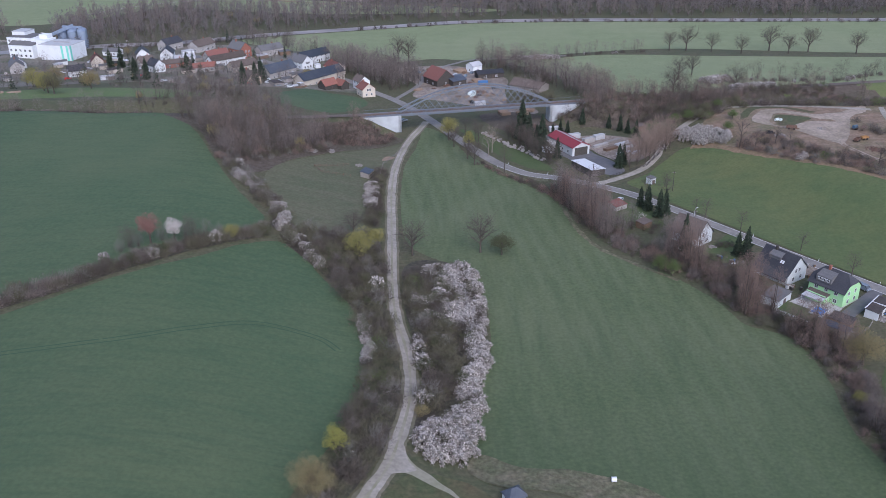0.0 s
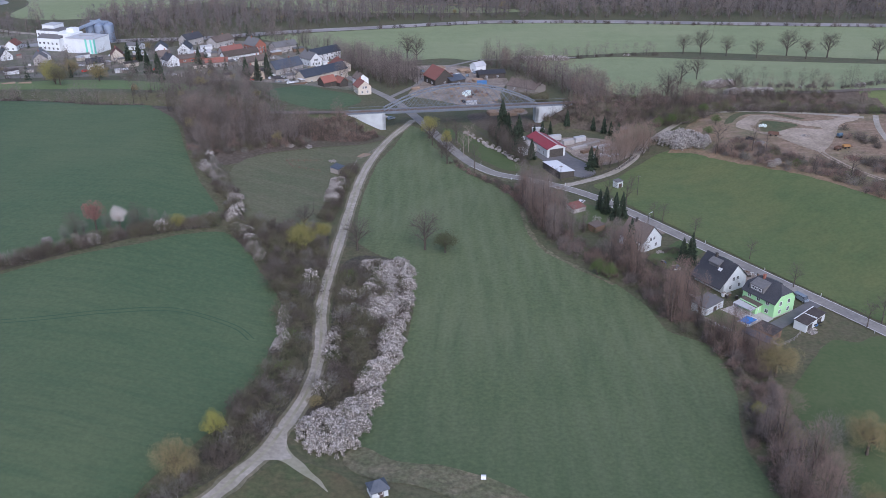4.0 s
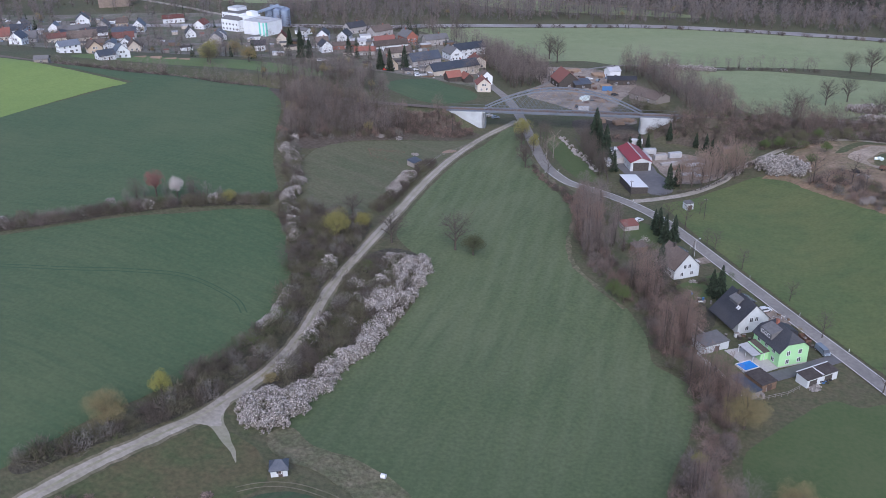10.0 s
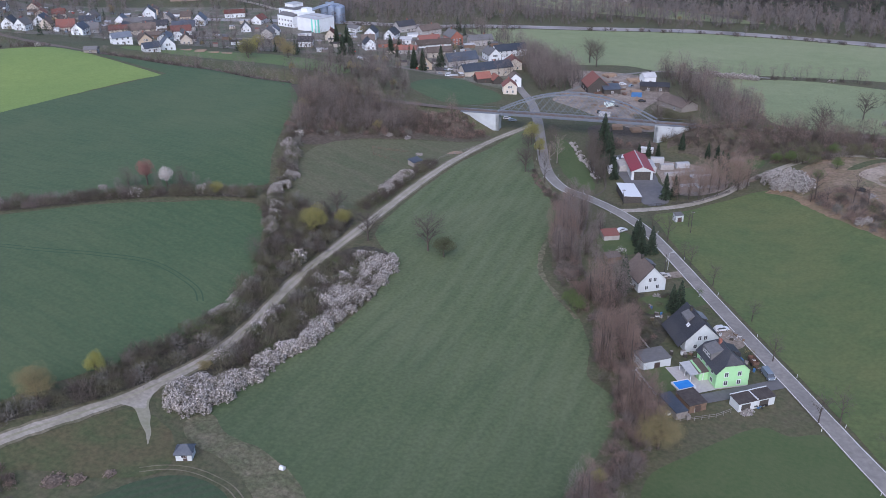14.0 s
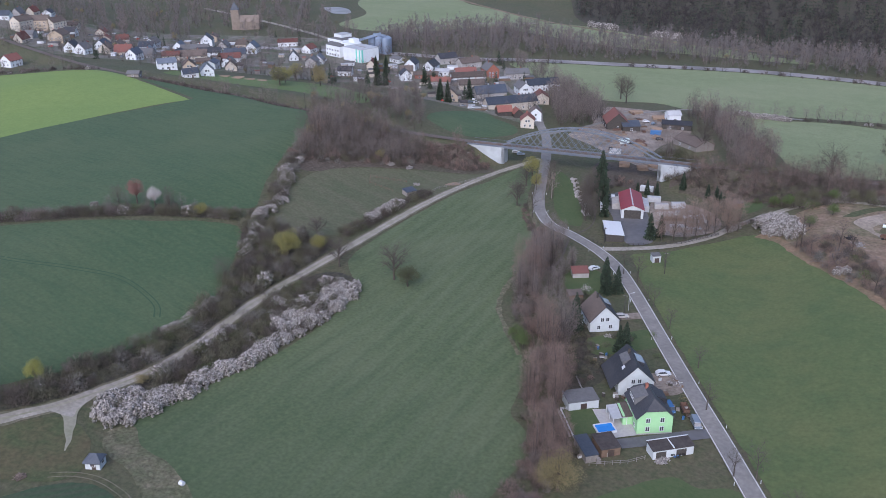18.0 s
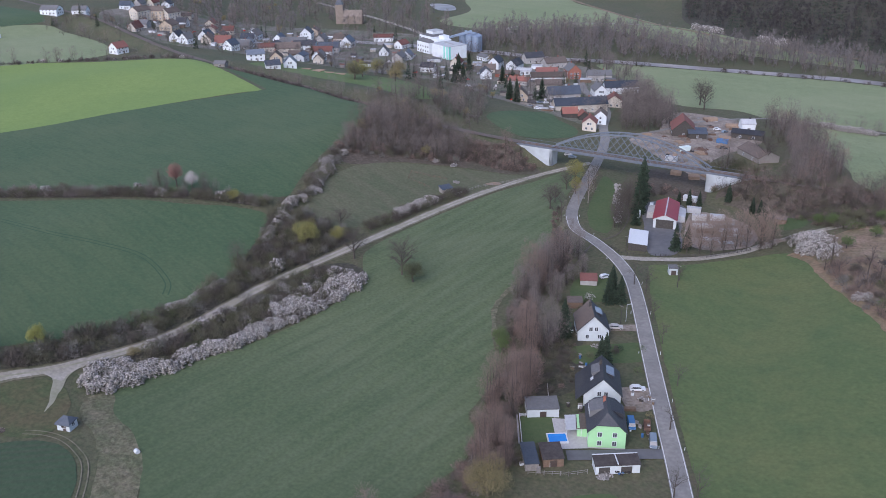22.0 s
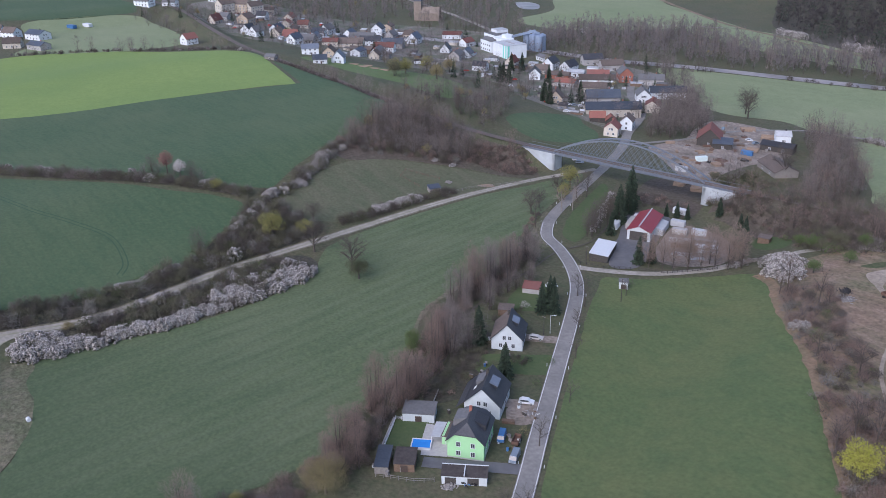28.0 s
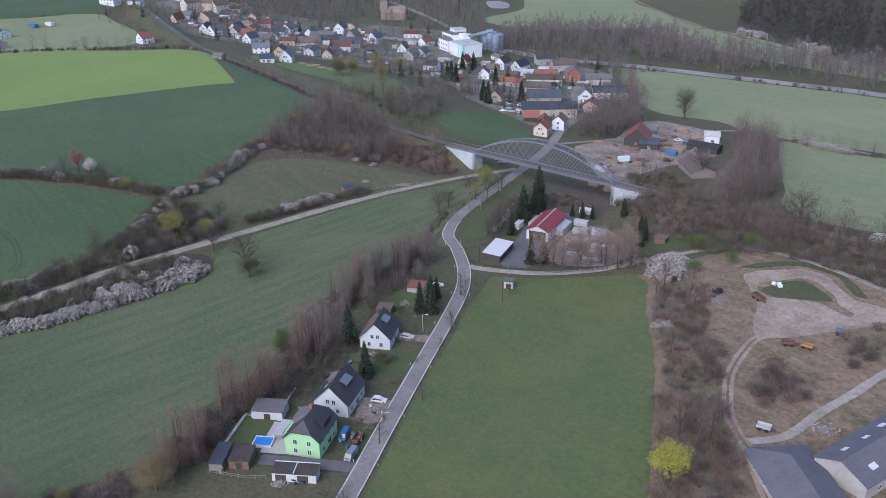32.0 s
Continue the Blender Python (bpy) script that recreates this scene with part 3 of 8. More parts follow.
patch("river_meadow", [(30, 739), (-64, 715), (-110, 702), (-148, 690), (-156, 676), (-120, 650), (-92, 630), (-64, 604), (-35, 596), (-5, 607), (20, 600), (45, 604), (110, 624), (170, 632), (250, 618), (340, 604), (480, 600), (500, 700), (376, 723), (240, 731), (138, 739)],
      M_PALE, 0.10, "pale green river meadow beyond the village", "meadow")
patch("north_east_meadow", [(46, 598), (76, 602), (120, 614), (200, 604), (330, 590), (480, 580), (480, 500), (300, 505), (232, 511), (178, 500), (150, 496), (124, 488), (106, 497), (97, 514), (76, 545), (57, 574)],
      M_PALE, 0.10, "pale green meadow east of the sawmill", "meadow")
patch("far_east_field", [(180, 470), (300, 484), (480, 492), (480, 420), (300, 425), (236, 430), (200, 445)], M_EASTFIELD, 0.10, "green field behind the storage yard", "field")
patch("far_meadow", [(-420, 776), (-372, 756), (-318, 774), (-270, 836), (-226, 884), (-232, 900), (-320, 946), (-400, 1000), (-420, 1120), (-560, 1100), (-520, 940), (-440, 850)], M_PALE, 0.10, "pale far meadow", "meadow")
patch("far_meadow_south", [(-250, 842), (-140, 800), (-40, 790), (60, 800), (-60, 842), (-180, 885), (-230, 880)], M_PALE, 0.10, "pale meadow strip below the wooded hill", "meadow")
patch("sports_ground", [(-474, 286), (-430, 388), (-470, 420), (-560, 430), (-600, 420), (-610, 330), (-560, 318), (-520, 310)], M_PALE, 0.10, "pale green village sports ground", "meadow")
patch("far_west_field", [(-620, 320), (-605, 410), (-618, 436), (-700, 440), (-900, 400), (-900, 200), (-700, 200)], M_WHEAT, 0.10, "dark green field behind the sports ground", "field")

# ---- bare soil, yards and verges ----
patch("village_ground", [(-62, 500), (-40, 500), (-60, 545), (-80, 600), (-110, 650), (-190, 665), (-260, 615), (-330, 690), (-400, 690), (-500, 650), (-600, 600), (-620, 500), (-560, 470), (-480, 455), (-400, 465), (-330, 490), (-260, 520), (-190, 540), (-130, 508)], M_HAMLET, 0.09, "trodden yards and gardens of the village", "ground")
patch("river_bend", [(-515, 862), (-505, 874), (-485, 870), (-462, 850), (-458, 836), (-475, 832)], M_WATER, 0.5, "pale bend of the river beyond the mill", "river")
patch("dead_grass_verge", [(18, 381), (26, 367), (37, 355), (44, 349), (46, 353), (36, 361), (29, 370), (22, 381)], M_DRYGRASS, 0.17, "dead brown grass beside the road bend", "grass")
patch("dry_grass_corner", [(6, 157), (5.5, 162), (9, 165), (18, 160), (28, 159.5), (35, 157.5), (46, 152.5), (60, 140), (52, 134), (44, 140), (34, 147), (22, 151.5), (13, 153)], M_DRYGRASS, 0.16, "dry straw-coloured tussock grass beside the hut", "grass")
patch("grass_corner", [(-9, 155), (0, 156), (9, 151), (14, 142), (6, 134), (-10, 126), (-22, 118), (-20, 130), (-14, 146)], M_SHORTGRASS, 0.13, "short brownish green grass beside the hut", "grass")
patch("tilled_plot", [(9, 131), (12, 136.5), (16, 140.6), (22, 143), (32, 142), (44, 134), (60, 110), (30, 100), (4, 114)], M_TILLED, 0.14, "dark green crop plot below the hut", "field")
patch("brown_bank", [(126, 384), (141, 362), (152, 350), (168, 332), (180, 318), (190, 305), (205, 286), (230, 250), (260, 260), (250, 300), (235, 330), (240, 380), (232, 420), (200, 424), (160, 428), (140, 418), (126, 402)],
      M_BANK, 0.10, "brown bank of bare earth and dead grass", "bank")
patch("storage_yard", [(214, 424), (206, 418), (197, 412), (184, 408), (190, 397), (178, 398), (168, 392), (164, 387), (166, 383), (172, 372), (178, 363.5), (180.5, 366), (183, 369), (188, 378), (194, 391), (200, 404), (212, 414)], M_SAND, 0.20, "pale trodden sand of the storage yard", "yard")
patch("yard_loop", [(151, 398), (152.5, 406), (157, 412.5), (162, 418), (170, 419), (178, 412.5), (186, 408), (190, 400), (183, 402.5), (180, 405.5), (175, 409), (170, 412), (165, 411), (161, 404), (158, 398), (160, 392), (166, 390), (163, 386.5), (158, 391)], M_SAND, 0.17, "pale sandy turning loop", "yard")
patch("yard_grass", [(160.5, 396), (163, 405), (167, 409.5), (174, 407), (180, 403.5), (176, 398.5), (169, 393), (163, 391.5)], M_SHORTGRASS, 0.16, "worn brownish grass inside the turning loop", "grass")
patch("bank_grass", [(146, 404), (150, 414), (158, 424), (166, 426), (176, 422), (186, 414), (182, 412.5), (172, 421), (161, 420.5), (154, 413.5), (150, 406)], M_SHORTGRASS, 0.15, "worn olive grass above the turning loop", "grass")
patch("sawmill_yard", [(-16, 492), (4, 478), (28, 462), (50, 452), (52, 462), (40, 476), (38, 500), (42, 535), (30, 560), (7, 582), (-30, 576), (-26, 549), (-14, 520)], M_MUD, 0.14, "brown muddy sawmill yard", "yard")
patch("barn_yard", [(43, 404), (50, 392), (58, 380), (66, 366), (75, 356), (82, 361), (80, 372), (73, 384), (68, 396), (60, 412), (50, 414)], M_DARKASPHALT, 0.16, "dark asphalt yard of the red-roofed barn", "yard")
patch("timber_yard", [(72, 390), (80, 376), (90, 374), (101, 388), (98, 402), (86, 412), (66, 410)], M_MUD, 0.14, "muddy lot with stacked materials", "yard")
patch("road_triangle", [(9, 426), (17.5, 405), (25, 389), (33, 375), (42, 364.5), (50, 364), (45, 377), (37, 391), (29, 403), (20, 418)], M_LAWN, 0.13, "fresh green strip between road and stream", "grass")
patch("wood_floor", [(-141, 400), (-112, 378), (-94, 342), (-76, 334), (-66, 360), (-46, 386), (-24, 402), (-20, 412), (-40, 416), (-80, 411), (-130, 410)], M_LEAFLITTER, 0.08, "brown leaf litter of the railway wood", "ground")

patch("forest_floor", [(-190, 905), (-60, 850), (80, 838), (560, 800), (760, 1050), (500, 1390), (0, 1390), (-420, 1250), (-280, 1050)], M_HEDGEFLOOR, 0.1, "dark leaf litter of the far hillside forest", "ground")

patch("bridge_soil", [(28, 428), (21, 451), (44, 456), (58, 438), (64, 418), (51, 421), (38, 420)], M_LEAFLITTER, 0.12, "dark brown soil beside the bridge pier", "ground")
patch("slope_litter", [(66, 430), (66, 450), (84, 457), (114, 466), (160, 470), (230, 470), (236, 444), (180, 430), (133, 424), (105, 420), (82, 424)], M_LEAFLITTER, 0.11, "brown leaf litter under the railway scrub", "ground")

ribbon("dead_grass_strip", [(118, 386), (128, 379), (141, 362), (152, 350), (168, 332), (181, 316.5), (190, 304), (206, 283), (228, 252)], 3.4, M_STRAW, 0.22, "orange-brown dead grass along the foot of the bank", "grass", n=8, edge_noise=2.2)
ribbon("dead_grass_strip", [(14, 386), (22, 372), (32, 357), (42, 343), (48, 325), (51, 300), (57, 281), (68, 267), (79, 255)], 1.8, M_DRYGRASS, 0.2, "brown dead grass along the stream bank", "grass", n=8, edge_noise=1.8)

# ---- roads ----
TRAM = [(-113, 186), (-87, 193), (-70, 203), (-54, 212), (-37, 211), (-30, 206)]
ROAD = [(215, 152), (190, 184), (170, 210), (152, 235), (144, 246), (135, 258), (116, 284), (92, 317), (79, 333), (66, 344), (51, 353), (38, 359), (28, 370), (21, 382), (14, 397), (4, 420), (-6, 443),
        (-17, 466), (-27, 484), (-42, 506), (-58, 535), (-78, 562), (-110, 590), (-150, 640)]
ribbon("road", ROAD, 5.3, M_ASPHALT, 0.24, "grey asphalt country road winding up the valley", n=8)
ribbon("road_line", ROAD[:13], 0.24, M_ROADLINE, 0.27, "white painted edge line", "road line", n=8, offset=2.35)
ribbon("road_line", ROAD[:13], 0.24, M_ROADLINE, 0.27, "white painted edge line", "road line", n=8, offset=-2.35)
SIDE = [(66, 345), (76, 351), (90, 363), (101, 381), (106, 395), (116, 406), (132, 416), (155, 426), (185, 424), (215, 416)]
ribbon("side_road", SIDE, 3.6, M_GRAVEL, 0.22, "pale narrow side road lined with trees", n=8, edge_noise=0.4)
TRACK = [(-8, 440), (-11, 428), (-17, 404), (-21, 372), (-21.5, 340), (-20, 308), (-18.5, 280), (-17, 252), (-15, 232), (-11.5, 214), (-9.5, 198), (-9.5, 184), (-11.5, 168), (-13.5, 157),
         (-17.5, 145), (-22, 133), (-26, 120), (-32, 100), (-44, 70)]
ribbon("track_shoulder", TRACK, 5.0, M_SHOULDER, 0.18, "worn earth verge of the gravel track", "track", n=8, edge_noise=1.3)
ribbon("gravel_track", TRACK, 3.3, M_GRAVEL, 0.22, "pale gravel farm track between the hedges", "track", n=8, edge_noise=0.7)
ribbon("track_crown", TRACK, 0.7, M_VERGE, 0.25, "worn crown of the gravel track", "track", n=8, edge_noise=0.5)
patch("track_fork", [(-13.4, 168), (-10.3, 167), (-8.8, 160.5), (-6.6, 157.6), (-9, 156), (-13, 154.6), (-17, 147.5), (-18.8, 147), (-15, 157)], M_GRAVEL, 0.20, "pale gravel fork of the farm track", "track")
patch("branch_track", [(-12, 157.5), (-7.5, 154.8), (-1.2, 150.7), (2.6, 147.9), (3.9, 146.9), (3.4, 148.0), (0.4, 151.7), (-3.8, 156), (-8.2, 160.5), (-10.5, 165)], M_VERGE, 0.19, "fading pale gravel branch to the hut", "track")
for off in (-0.8, 0.8):
    ribbon("cart_ruts", [(9, 139), (13, 142.4), (19, 144.7), (26, 145), (34, 143.5), (44, 137), (56, 126)], 0.35, M_SHOULDER, 0.20, "pale cart ruts in the grass", "track", offset=off)
LOOP = [(181, 370), (178.6, 363), (181, 352), (185, 341), (191, 331), (196.6, 323.6), (202.6, 318.7), (208, 315), (214, 309), (222, 302)]
for off in (-0.9, 0.9):
    ribbon("yard_track", LOOP, 1.1, M_SAND, 0.26, "sandy wheel track curving through the yard", "track", offset=off, edge_noise=0.3)
ribbon("farm_lane", [(206, 318), (210.5, 327), (210.5, 342), (211.5, 358), (212, 374), (216, 400), (222, 420)], 2.6, M_GRAVEL, 0.22, "pale farm lane beside the halls", "track", edge_noise=0.4)
ribbon("village_lane", [(-27, 484), (-14, 520), (-8, 560), (10, 590), (30, 604), (90, 612)], 3.2, M_ASPHALT, 0.2, "pale lane past the sawmill", "road")
ribbon("village_road", [(-150, 640), (-200, 600), (-250, 590), (-300, 570), (-360, 545), (-430, 510), (-520, 505)], 4.5, M_ASPHALT, 0.2, "grey village street", "road")
ribbon("far_road", [(-340, 690), (-372, 699), (-405, 714), (-470, 738), (-531, 758), (-640, 790)], 6.0, M_GRAVEL, 0.2, "pale road leaving the village", "road")
ribbon("far_meadow_path", [(-310, 760), (-330, 790), (-290, 850), (-235, 880)], 4, M_GRAVEL, 0.2, "pale path across the far meadow", "track")
ribbon("hill_lane", [(-420, 1010), (-324, 949), (-240, 899), (-175, 876), (-117, 851), (-53, 837), (40, 828)], 5, M_BANK, 0.2, "brown lane under the wooded hill", "track")
ribbon("house_drive", [(142, 246), (136, 240.5), (128, 233), (123, 228.5)], 4.2, M_DARKASPHALT, 0.21, "dark asphalt drive of the green house", "drive")
ribbon("house_drive", [(127, 271), (121, 266.5), (117, 263)], 4.0, M_MUD, 0.20, "brown gravel drive with a parked car", "drive")
ribbon("house_drive", [(103, 301), (97, 296), (93, 293)], 4.5, M_MUD, 0.20, "brown gravel drive of the upper house", "drive")
ribbon("river", [(-420, 620), (-330, 650), (-262, 668), (-202, 678), (-149, 700), (-64, 724), (30, 748), (138, 748), (240, 740), (376, 732), (560, 720)], 13, M_WATER, 0.12, "calm river with pale sky reflection put into its colour", "river", n=10, edge_noise=2)
ribbon("stream", [(120, 120), (114, 150), (112, 180), (113, 200), (108, 222), (100, 236), (93, 252), (84, 270), (70, 288), (62, 310), (57, 332), (52, 350), (54, 366), (48, 384), (38, 400), (28, 420)], 0.8, M_STREAM, 0.2, "shallow narrow stream under the alders", "stream", edge_noise=1)

for off in (-0.9, 0.9):
    ribbon("crop_ruts", TRAM, 0.45, M_PRESSED, 0.16, "faint wheel ruts in the wheat", "track", offset=off)

# ---- railway ----
def rail_height(x, y):
    d, z = rail_profile(np.array([x]), np.array([y]))
    return float(z[0])


WEST, EAST = RAIL[:10], RAIL[11:]
for arm in (WEST, EAST):
    ribbon("railway_bed", arm, 4.4, M_BALLAST, -0.12, "brown ballast bed of the single railway line", "railway", height=rail_height)
    for off in (-0.75, 0.75):
        ribbon("rail", arm, 0.16, M_RUST, 0.06, "rusty steel rail", "rail", offset=off, height=rail_height)

# ---- plants: templates as arrays of triangles ----
rng = np.random.default_rng(4)


def tube(p, q, r1, r2, sides=5):
    p, q = np.array(p, float), np.array(q, float)
    d = q - p
    d /= np.linalg.norm(d) + 1e-9
    u = np.cross(d, (0.3, 0.5, 0.8))
    u /= np.linalg.norm(u)
    v = np.cross(d, u)
    a = np.arange(sides) * 2 * np.pi / sides
    ring = np.cos(a)[:, None] * u + np.sin(a)[:, None] * v
    V = np.concatenate([p + ring * r1, q + ring * r2])
    i = np.arange(sides)
    j = (i + 1) % sides
    return V, np.concatenate([np.stack([i, j, j + sides], 1), np.stack([i, j + sides, i + sides], 1)])


def merge(pieces):
    V, F, n = [], [], 0
    for v, f in pieces:
        V.append(v)
        F.append(f + n)
        n += len(v)
    return np.concatenate(V), np.concatenate(F)


def slivers(start, way, length, width):
    """Thin triangles for twigs."""
    side = np.cross(way, rng.normal(size=way.shape))
    side /= np.linalg.norm(side, axis=1)[:, None] + 1e-9
    V = np.stack([start - side * width[:, None] / 2, start + side * width[:, None] / 2, start + way * length[:, None]], 1)
    return V.reshape(-1, 3), np.arange(len(start) * 3).reshape(-1, 3)


def flakes(centre, size, normal=None, tilt=0.8):
    """Small leaf or petal-cluster triangles, facing roughly along normal."""
    n = rng.normal(size=centre.shape) * tilt
    if normal is not None:
        n = n + normal
    n /= np.linalg.norm(n, axis=1)[:, None] + 1e-9
    u = np.cross(n, rng.normal(size=n.shape))
    u /= np.linalg.norm(u, axis=1)[:, None] + 1e-9
    v = np.cross(n, u)
    k = size[:, None]
    V = np.stack([centre + u * k, centre - u * k * 0.5 + v * k * 0.8, centre - u * k * 0.5 - v * k * 0.8], 1)
    return V.reshape(-1, 3), np.arange(len(centre) * 3).reshape(-1, 3)


def bare_tree(h=10.0, r=3.0, twigs=420, low=0.25, width=0.09, length=1.5, limbs=9, lean=0.3, upright=0.5, trunk_r=0.022, limb=0.42, second=0):
    """Trunk with limbs, and a cloud of bare twigs along them: (wood, twigs)."""
    wood, starts, ways = [], [], []
    bend = rng.normal(size=2) * lean
    def axis(t):
        return np.array([bend[0] * t * t * h * 0.1, bend[1] * t * t * h * 0.1, t * h * 0.92])
    cuts = [0, 0.3, 0.6, 0.97]
    for a, b in zip(cuts, cuts[1:]):
        wood.append(tube(axis(a), axis(b), h * trunk_r * (1.05 - a), h * trunk_r * (1.05 - b) * 0.9 + 0.01, 6))
    ends = []
    for k in range(limbs):
        t = low + (0.92 - low) * (k + rng.random()) / limbs
        ang = k * 2.4 + rng.random()
        reach = r * (1.15 - 0.75 * max(0, t - 0.35)) * (0.7 + 0.4 * rng.random())
        p = axis(t)
        mid = p + np.array([np.cos(ang) * reach * 0.55, np.sin(ang) * reach * 0.55, reach * (0.25 + upright * 0.5)])
        q = mid + np.array([np.cos(ang + 0.3) * reach * 0.5, np.sin(ang + 0.3) * reach * 0.5, reach * upright * rng.uniform(0.3, 0.9)])
        w = h * trunk_r * limb * (1.15 - t)
        wood += [tube(p, mid, w, w * 0.6, 4), tube(mid, q, w * 0.6, 0.02, 4)]
        ends.append((p, mid, q, reach))
        for j in range(second):
            b0 = mid + (q - mid) * rng.uniform(-0.5, 0.7)
            b1 = b0 + rng.normal(size=3) * reach * 0.28 + np.array([math.cos(ang), math.sin(ang), 0.7]) * reach * 0.25
            wood.append(tube(b0, b1, w * 0.4, 0.025, 3))
    ends.append((axis(0.6), axis(0.8), axis(1.0), r * 0.5))
    for n_ in range(twigs):
        p, mid, q, reach = ends[rng.integers(len(ends))]
        t = rng.random() ** 0.7
        base = mid + (q - mid) * (2 * t - 1) if t > 0.5 else p + (mid - p) * (0.4 + 1.2 * t)
        base = base + rng.normal(size=3) * reach * 0.23
        out = base - axis(0.45)
        out = out / (np.linalg.norm(out) + 1e-6) + rng.normal(size=3) * 0.8 + np.array([0, 0, 0.4])
        starts.append(base)
        ways.append(out / np.linalg.norm(out))
    starts, ways = np.array(starts), np.array(ways)
    starts[:, 2] = np.maximum(starts[:, 2], 0.3)
    tw = slivers(starts, ways, length * rng.uniform(0.5, 1.2, len(starts)), width * rng.uniform(0.6, 1.3, len(starts)))
    return merge(wood), tw


def leafy(h=6.0, r=2.6, leaves=700, size=0.3, low=0.25, blobs=9, tilt=0.7, trunk=True):
    """Short trunk and a crown of leaf flakes in uneven clumps: (wood, leaves)."""
    wood = [tube((0, 0, 0), (0.1, 0, h * 0.6), 0.03 * h, 0.014 * h, 6)]
    C, R = [], []
    for k in range(blobs):
        a = k * 2.4 + rng.random()
        rad = r * 0.62 * math.sqrt((k + 0.3) / blobs)
        z = h * (low + (0.92 - low) * (0.25 + 0.5 * rng.random() + 0.25 * (1 - rad / r)))
        C.append((math.cos(a) * rad, math.sin(a) * rad, z * 0.86))
        R.append(r * rng.uniform(0.3, 0.5) * (9 / blobs) ** 0.25)
        wood.append(tube((0.05, 0, h * 0.3), C[-1], 0.012 * h, 0.02, 4))
    C, R = np.array(C), np.array(R)
    pick = rng.integers(0, blobs, leaves)
    d = rng.normal(size=(leaves, 3))
    d /= np.linalg.norm(d, axis=1)[:, None]
    rad = R[pick] * (0.55 + 0.5 * rng.random(leaves) ** 0.5)
    P = C[pick] + d * rad[:, None]
    P[:, 2] = np.maximum(P[:, 2], 0.15)
    return merge(wood), flakes(P, size * rng.uniform(0.6, 1.3, leaves), d, tilt)


def puffs(h, r, n):
    """Centres and radii of the rounded clumps that make up a bush."""
    a = np.arange(n) * 2.4 + rng.random(n)
    rr = r * 0.8 * np.sqrt((np.arange(n) + 0.3) / n)
    z = h * (0.8 - 0.5 * (rr / r) ** 2) * rng.uniform(0.82, 1.1, n)
    m = 6
    b = np.arange(m) * 1.05 + rng.random(m) * 0.5
    C = np.concatenate([np.stack([np.cos(a) * rr, np.sin(a) * rr, z], 1), np.stack([np.cos(b) * r * 0.78, np.sin(b) * r * 0.78, np.full(m, h * 0.2)], 1)])
    return C, np.concatenate([rng.uniform(0.24, 0.42, n) * r * (10 / n) ** 0.25, np.full(m, r * 0.33)])


def shell(C, R, count_, up=0.2):
    """Random spots on the outer skin of the clumps, with their outward directions."""
    pick = rng.choice(len(R), count_, p=R ** 2 / (R ** 2).sum())
    d = rng.normal(size=(count_, 3))
    d[:, 2] += up
    d /= np.linalg.norm(d, axis=1)[:, None]
    P = C[pick] + d * (R[pick] * rng.uniform(0.75, 1.1, count_))[:, None]
    P[:, 2] = np.maximum(P[:, 2], 0.1)
    return P, d


ICO_V = np.array([(0, 0, 1)] + [(math.cos(a) * 0.894, math.sin(a) * 0.894, 0.447) for a in np.arange(5) * 1.2566] + [(math.cos(a) * 0.894, math.sin(a) * 0.894, -0.447) for a in np.arange(5) * 1.2566 + 0.6283] + [(0, 0, -1)])
ICO_F = np.array([(0, 1 + i, 1 + (i + 1) % 5) for i in range(5)] + [(1 + i, 6 + i, 1 + (i + 1) % 5) for i in range(5)] + [(1 + (i + 1) % 5, 6 + i, 6 + (i + 1) % 5) for i in range(5)] + [(6 + i, 11, 6 + (i + 1) % 5) for i in range(5)])


OCTA_V = np.array([(1, 0, 0), (-1, 0, 0), (0, 1, 0), (0, -1, 0), (0, 0, 1), (0, 0, -1)], float)
OCTA_F = np.array([(0, 2, 4), (2, 1, 4), (1, 3, 4), (3, 0, 4), (2, 0, 5), (1, 2, 5), (3, 1, 5), (0, 3, 5)])


def cores(C, R, k=0.8):
    """Dense uneven hearts of the clumps, under their outer sprays."""
    out = []
    for c, r_ in zip(C, R):
        out.append((c + OCTA_V * r_ * k * rng.uniform(0.85, 1.25, (6, 1)), OCTA_F))
    V, F = merge(out)
    V[:, 2] = np.maximum(V[:, 2], 0.02)
    return V, F


def stems(h, r):
    out = []
    for k in range(5):
        a = k * 1.26 + rng.random()
        out.append(tube((0, 0, -0.1), (math.cos(a) * r * 0.6, math.sin(a) * r * 0.6, h * rng.uniform(0.6, 0.85)), 0.07, 0.02, 3))
    return merge(out)


def bush(h=2.7, r=2.1, leaves=540, size=0.112, n=9, tilt=0.45):
    """A dense bush of small sprays in rounded clumps, thinning inwards: (stems, sprays)."""
    C, R = puffs(h, r, n)
    P, d = shell(C, R, leaves)
    return stems(h, r), flakes(P, size * rng.uniform(0.55, 1.35, leaves), d, tilt)


def haze_bush(h=3.0, r=2.3, twigs=470, width=0.075, n=9):
    """A leafless shrub: a soft haze of fine twigs, dense towards its heart: (stems, twigs)."""
    C, R = puffs(h, r, n)
    R = R * 1.15
    P, d = shell(C, R, twigs, 0.3)
    P = P * rng.uniform(0.6, 1.0, (twigs, 1))
    W = d + rng.normal(size=d.shape) * 0.55 + np.array([0, 0, 0.45])
    W /= np.linalg.norm(W, axis=1)[:, None]
    return stems(h, r), slivers(P - W * 0.2, W, rng.uniform(0.45, 1.0, twigs), width * rng.uniform(0.6, 1.4, twigs))


